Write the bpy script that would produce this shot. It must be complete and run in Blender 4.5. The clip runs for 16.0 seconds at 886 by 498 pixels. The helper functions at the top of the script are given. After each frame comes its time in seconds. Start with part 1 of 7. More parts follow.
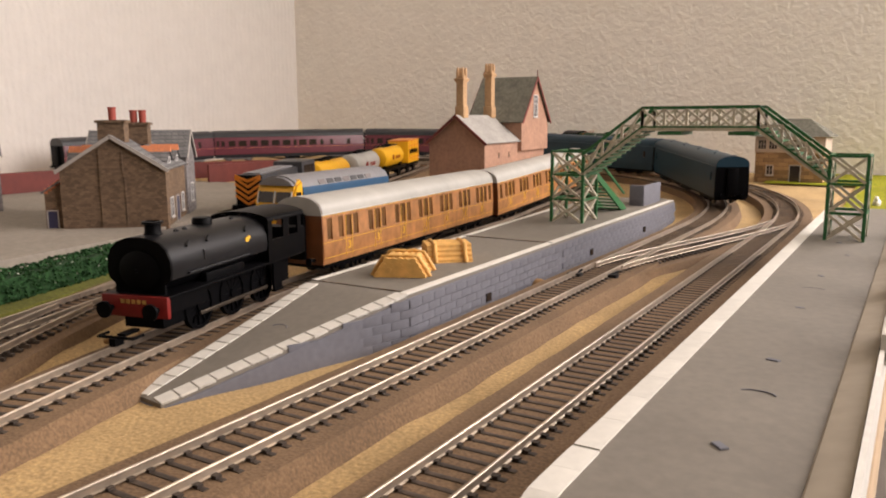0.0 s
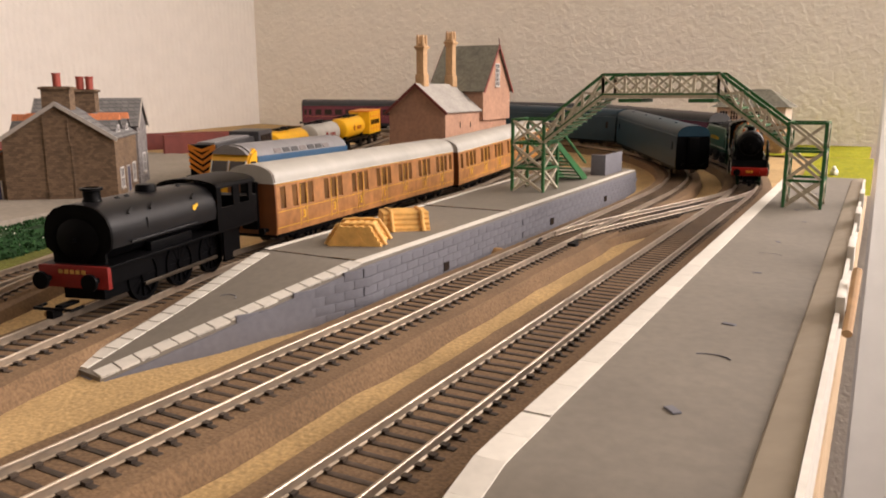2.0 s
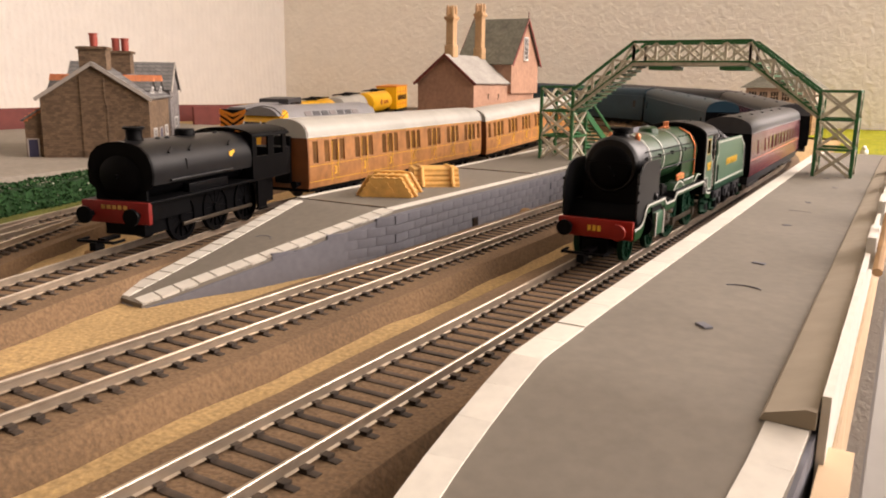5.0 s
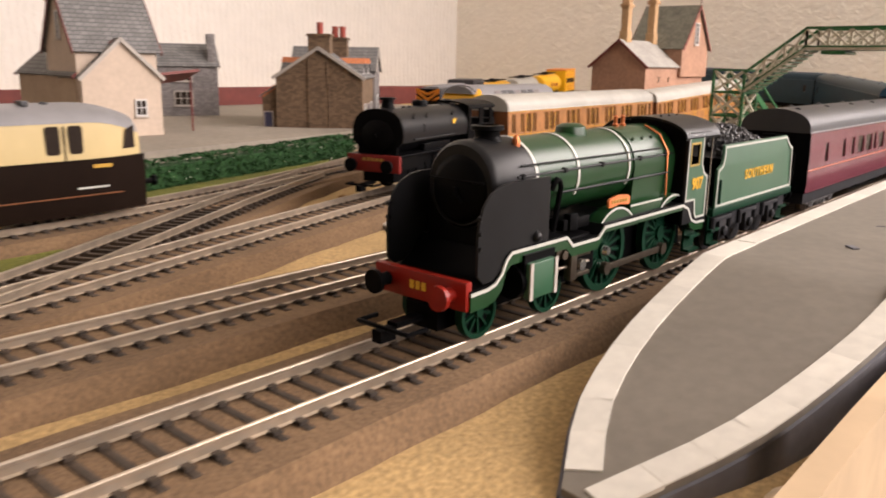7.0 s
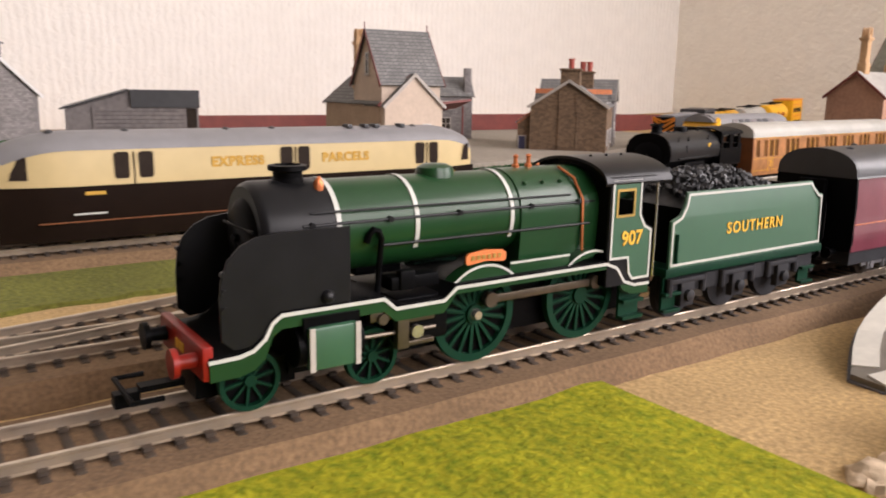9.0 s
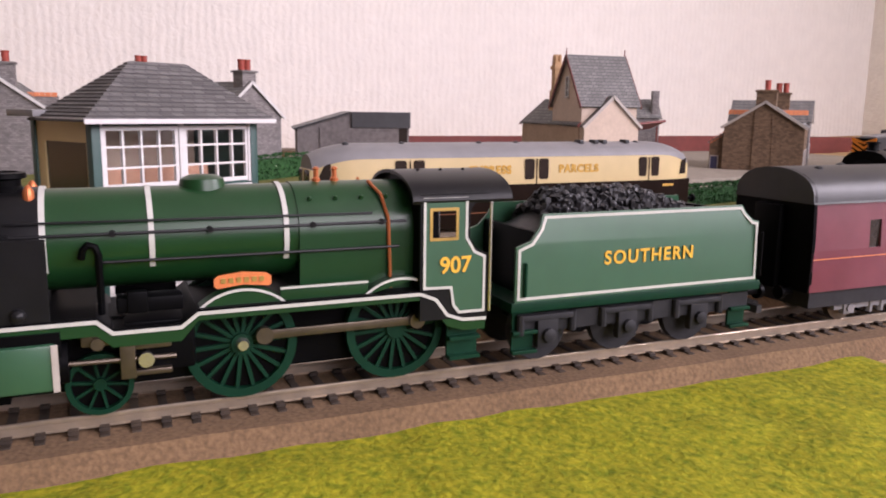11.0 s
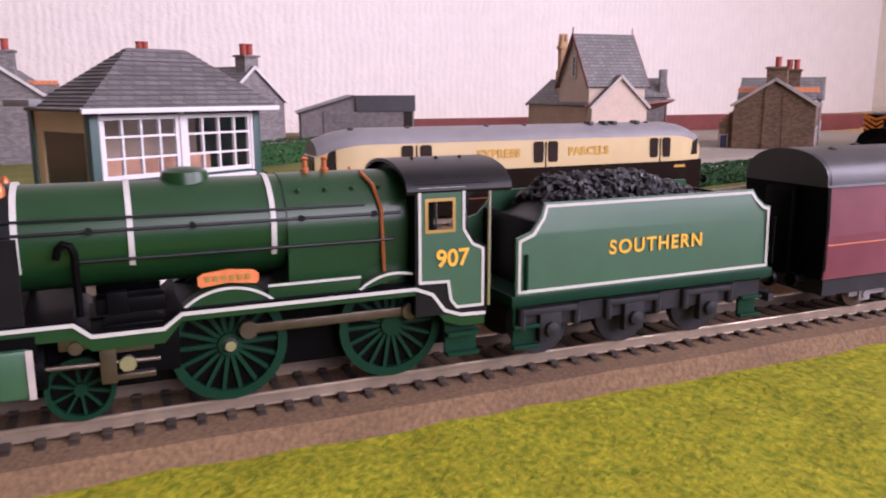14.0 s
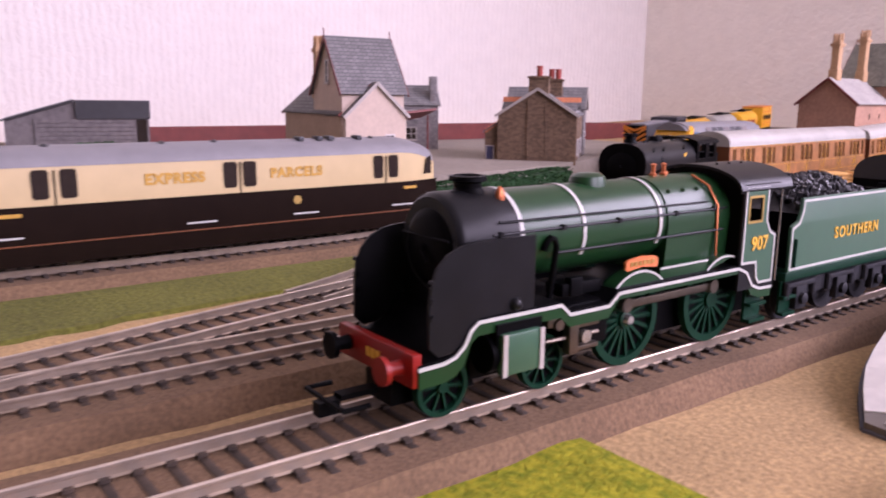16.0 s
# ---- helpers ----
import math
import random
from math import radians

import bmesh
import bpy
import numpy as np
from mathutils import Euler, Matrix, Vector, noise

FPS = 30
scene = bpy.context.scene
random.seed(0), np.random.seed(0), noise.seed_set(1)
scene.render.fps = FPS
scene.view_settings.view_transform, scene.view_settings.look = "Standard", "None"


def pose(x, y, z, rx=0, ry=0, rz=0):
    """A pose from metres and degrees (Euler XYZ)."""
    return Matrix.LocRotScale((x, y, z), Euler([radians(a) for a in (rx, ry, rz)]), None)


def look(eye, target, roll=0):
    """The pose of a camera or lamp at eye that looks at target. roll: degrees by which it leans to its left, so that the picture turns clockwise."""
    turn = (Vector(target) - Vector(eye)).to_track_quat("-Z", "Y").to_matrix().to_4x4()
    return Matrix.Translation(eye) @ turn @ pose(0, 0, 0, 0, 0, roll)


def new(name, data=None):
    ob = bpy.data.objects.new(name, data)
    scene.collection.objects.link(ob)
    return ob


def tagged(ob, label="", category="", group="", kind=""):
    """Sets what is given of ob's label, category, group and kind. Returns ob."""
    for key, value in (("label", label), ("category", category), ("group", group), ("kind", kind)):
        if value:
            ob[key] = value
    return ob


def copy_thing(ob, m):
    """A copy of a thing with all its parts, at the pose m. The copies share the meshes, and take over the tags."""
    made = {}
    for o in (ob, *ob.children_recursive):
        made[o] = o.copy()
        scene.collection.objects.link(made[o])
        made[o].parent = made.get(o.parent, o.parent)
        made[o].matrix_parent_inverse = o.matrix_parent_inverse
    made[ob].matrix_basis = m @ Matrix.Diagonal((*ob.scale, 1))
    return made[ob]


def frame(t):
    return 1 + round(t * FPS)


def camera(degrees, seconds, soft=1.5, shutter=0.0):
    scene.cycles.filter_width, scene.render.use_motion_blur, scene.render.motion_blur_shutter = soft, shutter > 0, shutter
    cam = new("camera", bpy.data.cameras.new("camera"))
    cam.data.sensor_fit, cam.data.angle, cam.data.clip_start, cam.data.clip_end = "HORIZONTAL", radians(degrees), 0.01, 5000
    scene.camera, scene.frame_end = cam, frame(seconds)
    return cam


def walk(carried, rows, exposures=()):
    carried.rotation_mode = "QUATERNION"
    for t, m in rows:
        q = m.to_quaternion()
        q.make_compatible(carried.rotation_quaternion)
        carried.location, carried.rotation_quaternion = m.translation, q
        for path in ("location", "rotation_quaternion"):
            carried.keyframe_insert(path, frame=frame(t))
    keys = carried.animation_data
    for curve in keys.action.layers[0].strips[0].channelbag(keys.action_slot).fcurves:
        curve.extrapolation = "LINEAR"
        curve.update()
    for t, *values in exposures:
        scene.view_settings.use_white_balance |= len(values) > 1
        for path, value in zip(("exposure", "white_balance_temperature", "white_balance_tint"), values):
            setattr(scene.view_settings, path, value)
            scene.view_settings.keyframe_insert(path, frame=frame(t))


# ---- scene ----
cam = camera(59.00, 16.0, soft=1.9, shutter=0.4)
# seconds, place, tilt from straight down, heading, lean
PATH = [
    (0, (0.09690, -0.02775, 0.09755), 80.598, 31.359, -0.331),
    (0.5, (0.09505, -0.02496, 0.09451), 79.706, 30.282, -0.040),
    (1, (0.09524, -0.02188, 0.09466), 79.504, 29.624, -0.106),
    (1.5, (0.09539, -0.01901, 0.09446), 79.100, 29.056, -0.189),
    (2, (0.09723, -0.01862, 0.09302), 78.716, 28.878, -0.224),
    (2.5, (0.09488, -0.01577, 0.08714), 78.338, 28.839, 0.123),
    (3, (0.09568, -0.01828, 0.08441), 78.212, 29.153, 0.332),
    (5.5, (0.09925, -0.03663, 0.07621), 77.845, 31.309, 1.016),
    (6, (0.10316, -0.05246, 0.07621), 77.877, 33.359, 0.958),
    (6.5, (0.11086, -0.07386, 0.07458), 77.227, 36.561, 0.949),
    (7, (0.12168, -0.10573, 0.07466), 76.717, 41.168, 0.987),
    (7.5, (0.13291, -0.13312, 0.07449), 77.456, 45.293, 0.875),
    (8, (0.14339, -0.15826, 0.07565), 78.089, 48.987, 0.685),
    (8.5, (0.15195, -0.18282, 0.07521), 78.161, 52.318, 1.064),
    (9, (0.15845, -0.20496, 0.07669), 78.436, 55.194, 0.986),
    (9.5, (0.16390, -0.22687, 0.07339), 78.937, 58.804, 1.309),
    (10, (0.16870, -0.24046, 0.07599), 78.566, 62.273, 0.509),
    (10.2, (0.17143, -0.24781, 0.07459), 78.846, 63.494, 0.784),
    (12.3, (0.18385, -0.27223, 0.07299), 79.725, 68.647, -0.225),
    (12.5, (0.18223, -0.26960, 0.07690), 78.674, 68.201, -0.004),
    (13, (0.17840, -0.27018, 0.07671), 78.402, 67.970, -0.328),
    (13.5, (0.18330, -0.27197, 0.07600), 78.350, 67.603, -0.112),
    (14, (0.17235, -0.26474, 0.07412), 78.690, 66.754, -0.087),
    (14.5, (0.16400, -0.24520, 0.07540), 79.050, 64.130, -0.350),
    (15, (0.15473, -0.22271, 0.07694), 78.934, 61.062, -0.208),
    (15.5, (0.14900, -0.20550, 0.07700), 78.900, 57.400, -0.100),
    (16, (0.13520, -0.18331, 0.07679), 79.080, 53.031, 0.693),
]
walk(cam, [(t, pose(*eye, tilt, 0, head) @ pose(0, 0, 0, 0, 0, lean)) for t, eye, tilt, head, lean in PATH], exposures=[
    (0, -0.24, 6750, 19), (3, -0.2, 7250, 22), (5.5, 0.03, 7300, 22), (7, 0.02, 6900, 21), (9, 0.0, 6450, 20), (10, -0.03, 6300, 25), (12.5, -0.1, 5950, 38), (14.5, -0.05, 5880, 44), (16, -0.03, 5790, 49)])

# ---- light: recess window, added fill window on the platform side, daylight on pale walls ----
world = bpy.data.worlds.new("world")
scene.world = world
world.use_nodes = True
sky = world.node_tree.nodes.new("ShaderNodeTexSky")
sky.sky_type, sky.sun_disc, sky.sun_elevation, sky.sun_rotation = "NISHITA", False, radians(40), radians(60)
world.node_tree.links.new(sky.outputs[0], world.node_tree.nodes["Background"].inputs[0])
world.node_tree.nodes["Background"].inputs[1].default_value = 0.12


def window_light(at, target, w, h, watts, colour):
    d = bpy.data.lights.new("window_light", "AREA")
    d.shape, d.size, d.size_y, d.energy, d.color = "RECTANGLE", w, h, watts, colour
    ob = new("window_light", d)
    ob.matrix_world = look(at, target)
    return ob


window_light((0.95, 1.40, 0.85), (-0.35, -0.3, 0.05), 1.3, 1.0, 48, (1.0, 0.96, 0.90))
# unseen east window, put in to brighten the end wall
window_light((1.84, 0.40, 0.80), (-0.6, 0.15, 0.1), 1.2, 1.0, 32, (1.0, 0.95, 0.88))


# ---- materials ----
def mat(name, colour, rough=0.6, metal=0.0, vary=0.12, scale=300.0, bump=0.0, bump_scale=None, island=0.0, spec=0.5, stain=0.0, stain_scale=25.0):
    """A plain surface with grain at one scale, stains at another and a fine relief; scale is per metre."""
    m = bpy.data.materials.new(name)
    m.use_nodes = True
    nt, b = m.node_tree, m.node_tree.nodes["Principled BSDF"]
    b.inputs["Roughness"].default_value, b.inputs["Metallic"].default_value = rough, metal
    b.inputs["Specular IOR Level"].default_value = spec
    tc = nt.nodes.new("ShaderNodeTexCoord")
    n1 = nt.nodes.new("ShaderNodeTexNoise")
    n1.inputs["Scale"].default_value, n1.inputs["Detail"].default_value = scale, 4
    n2 = nt.nodes.new("ShaderNodeTexNoise")
    n2.inputs["Scale"].default_value, n2.inputs["Detail"].default_value = stain_scale, 3
    for n in (n1, n2):
        nt.links.new(tc.outputs["Object"], n.inputs["Vector"])
    mix = nt.nodes.new("ShaderNodeMix")
    mix.data_type = "RGBA"
    mix.inputs["A"].default_value = (*[max(0, c * (1 - vary)) for c in colour], 1)
    mix.inputs["B"].default_value = (*[min(1, c * (1 + vary)) for c in colour], 1)
    ramp = nt.nodes.new("ShaderNodeMapRange")
    ramp.inputs["From Min"].default_value, ramp.inputs["From Max"].default_value = 0.3, 0.7
    nt.links.new(n1.outputs["Fac"], ramp.inputs["Value"])
    nt.links.new(ramp.outputs["Result"], mix.inputs["Factor"])
    hsv = nt.nodes.new("ShaderNodeHueSaturation")
    nt.links.new(mix.outputs["Result"], hsv.inputs["Color"])
    val = nt.nodes.new("ShaderNodeMapRange")
    val.inputs["From Min"].default_value, val.inputs["From Max"].default_value = 0.3, 0.7
    val.inputs["To Min"].default_value, val.inputs["To Max"].default_value = 1 - stain, 1 + stain * 0.6
    nt.links.new(n2.outputs["Fac"], val.inputs["Value"])
    last = val.outputs["Result"]
    if island:
        g = nt.nodes.new("ShaderNodeObjectInfo")
        r = nt.nodes.new("ShaderNodeMapRange")
        r.inputs["To Min"].default_value, r.inputs["To Max"].default_value = 1 - island, 1 + island
        nt.links.new(g.outputs["Random"], r.inputs["Value"])
        mu = nt.nodes.new("ShaderNodeMath")
        mu.operation = "MULTIPLY"
        nt.links.new(last, mu.inputs[0])
        nt.links.new(r.outputs["Result"], mu.inputs[1])
        last = mu.outputs[0]
    nt.links.new(last, hsv.inputs["Value"])
    nt.links.new(hsv.outputs["Color"], b.inputs["Base Color"])
    if bump:
        n3 = nt.nodes.new("ShaderNodeTexNoise")
        n3.inputs["Scale"].default_value, n3.inputs["Detail"].default_value = bump_scale or scale, 5
        nt.links.new(tc.outputs["Object"], n3.inputs["Vector"])
        bp = nt.nodes.new("ShaderNodeBump")
        bp.inputs["Strength"].default_value, bp.inputs["Distance"].default_value = 1.0, bump
        nt.links.new(n3.outputs["Fac"], bp.inputs["Height"])
        nt.links.new(bp.outputs["Normal"], b.inputs["Normal"])
    return m


def courses(name, colour, mortar, w, h, rough=0.85, bump=0.0004, gap=0.06, vary=0.35):
    """Printed and embossed card: brick or stone courses w by h metres, on upright faces by their own length and height."""
    m = mat(name, colour, rough, vary=0.15, scale=500, stain=0.12, stain_scale=40)
    nt, b = m.node_tree, m.node_tree.nodes["Principled BSDF"]
    tc = nt.nodes["Texture Coordinate"]
    sep = nt.nodes.new("ShaderNodeSeparateXYZ")
    nt.links.new(tc.outputs["Object"], sep.inputs[0])
    ad = nt.nodes.new("ShaderNodeMath")
    ad.operation = "ADD"
    nt.links.new(sep.outputs[0], ad.inputs[0])
    nt.links.new(sep.outputs[1], ad.inputs[1])
    com = nt.nodes.new("ShaderNodeCombineXYZ")
    nt.links.new(ad.outputs[0], com.inputs[0])
    nt.links.new(sep.outputs[2], com.inputs[1])
    br = nt.nodes.new("ShaderNodeTexBrick")
    br.inputs["Scale"].default_value = 1.0
    br.inputs["Brick Width"].default_value, br.inputs["Row Height"].default_value = w, h
    br.inputs["Mortar Size"].default_value, br.inputs["Mortar Smooth"].default_value = h * gap, 0.3
    br.inputs["Color1"].default_value = (*[c * (1 - vary) for c in colour], 1)
    br.inputs["Color2"].default_value = (*[min(1, c * (1 + vary)) for c in colour], 1)
    br.inputs["Mortar"].default_value = (*mortar, 1)
    nt.links.new(com.outputs[0], br.inputs["Vector"])
    hsv = nt.nodes["Hue/Saturation/Value"]
    nt.links.new(br.outputs["Color"], hsv.inputs["Color"])
    bp = nt.nodes.new("ShaderNodeBump")
    bp.inputs["Strength"].default_value, bp.inputs["Distance"].default_value = 1.0, bump
    bp.invert = True
    nt.links.new(br.outputs["Fac"], bp.inputs["Height"])
    nt.links.new(bp.outputs["Normal"], b.inputs["Normal"])
    return m


def wallpaper(name, colour):
    """Painted relief paper: coarse trowelled lumps and fine upright ribs."""
    m = mat(name, colour, 0.8, vary=0.03, scale=40, stain=0.04, stain_scale=3, bump=0.0021, bump_scale=115)
    nt = m.node_tree
    for n in nt.nodes:
        if n.type == "TEX_NOISE" and abs(n.inputs["Scale"].default_value - 115) < 0.1:
            n.inputs["Distortion"].default_value, n.inputs["Detail"].default_value = 0.5, 6
    return m


def ribbed_paper(name, colour):
    """Painted relief paper with uneven upright ribs."""
    m = wallpaper(name, colour)
    nt = m.node_tree
    old = [n for n in nt.nodes if n.type == "BUMP"][0]
    old.inputs["Distance"].default_value = 0.0014
    wv = nt.nodes.new("ShaderNodeTexWave")
    wv.wave_type, wv.bands_direction = "BANDS", "Y"
    for k, v in (("Scale", 30), ("Distortion", 6.0), ("Detail", 4), ("Detail Scale", 0.5)):
        wv.inputs[k].default_value = v
    nt.links.new(nt.nodes["Texture Coordinate"].outputs["Object"], wv.inputs["Vector"])
    bp = nt.nodes.new("ShaderNodeBump")
    bp.inputs["Strength"].default_value, bp.inputs["Distance"].default_value = 1.0, 0.0003
    nt.links.new(wv.outputs["Fac"], bp.inputs["Height"])
    nt.links.new(old.outputs["Normal"], bp.inputs["Normal"])
    nt.links.new(bp.outputs["Normal"], nt.nodes["Principled BSDF"].inputs["Normal"])
    return m


def two_tone(m, dark, light):
    """Gives the grain of a surface two colours of its own."""
    mix = m.node_tree.nodes["Mix"]
    mix.inputs["A"].default_value, mix.inputs["B"].default_value = (*dark, 1), (*light, 1)
    return m


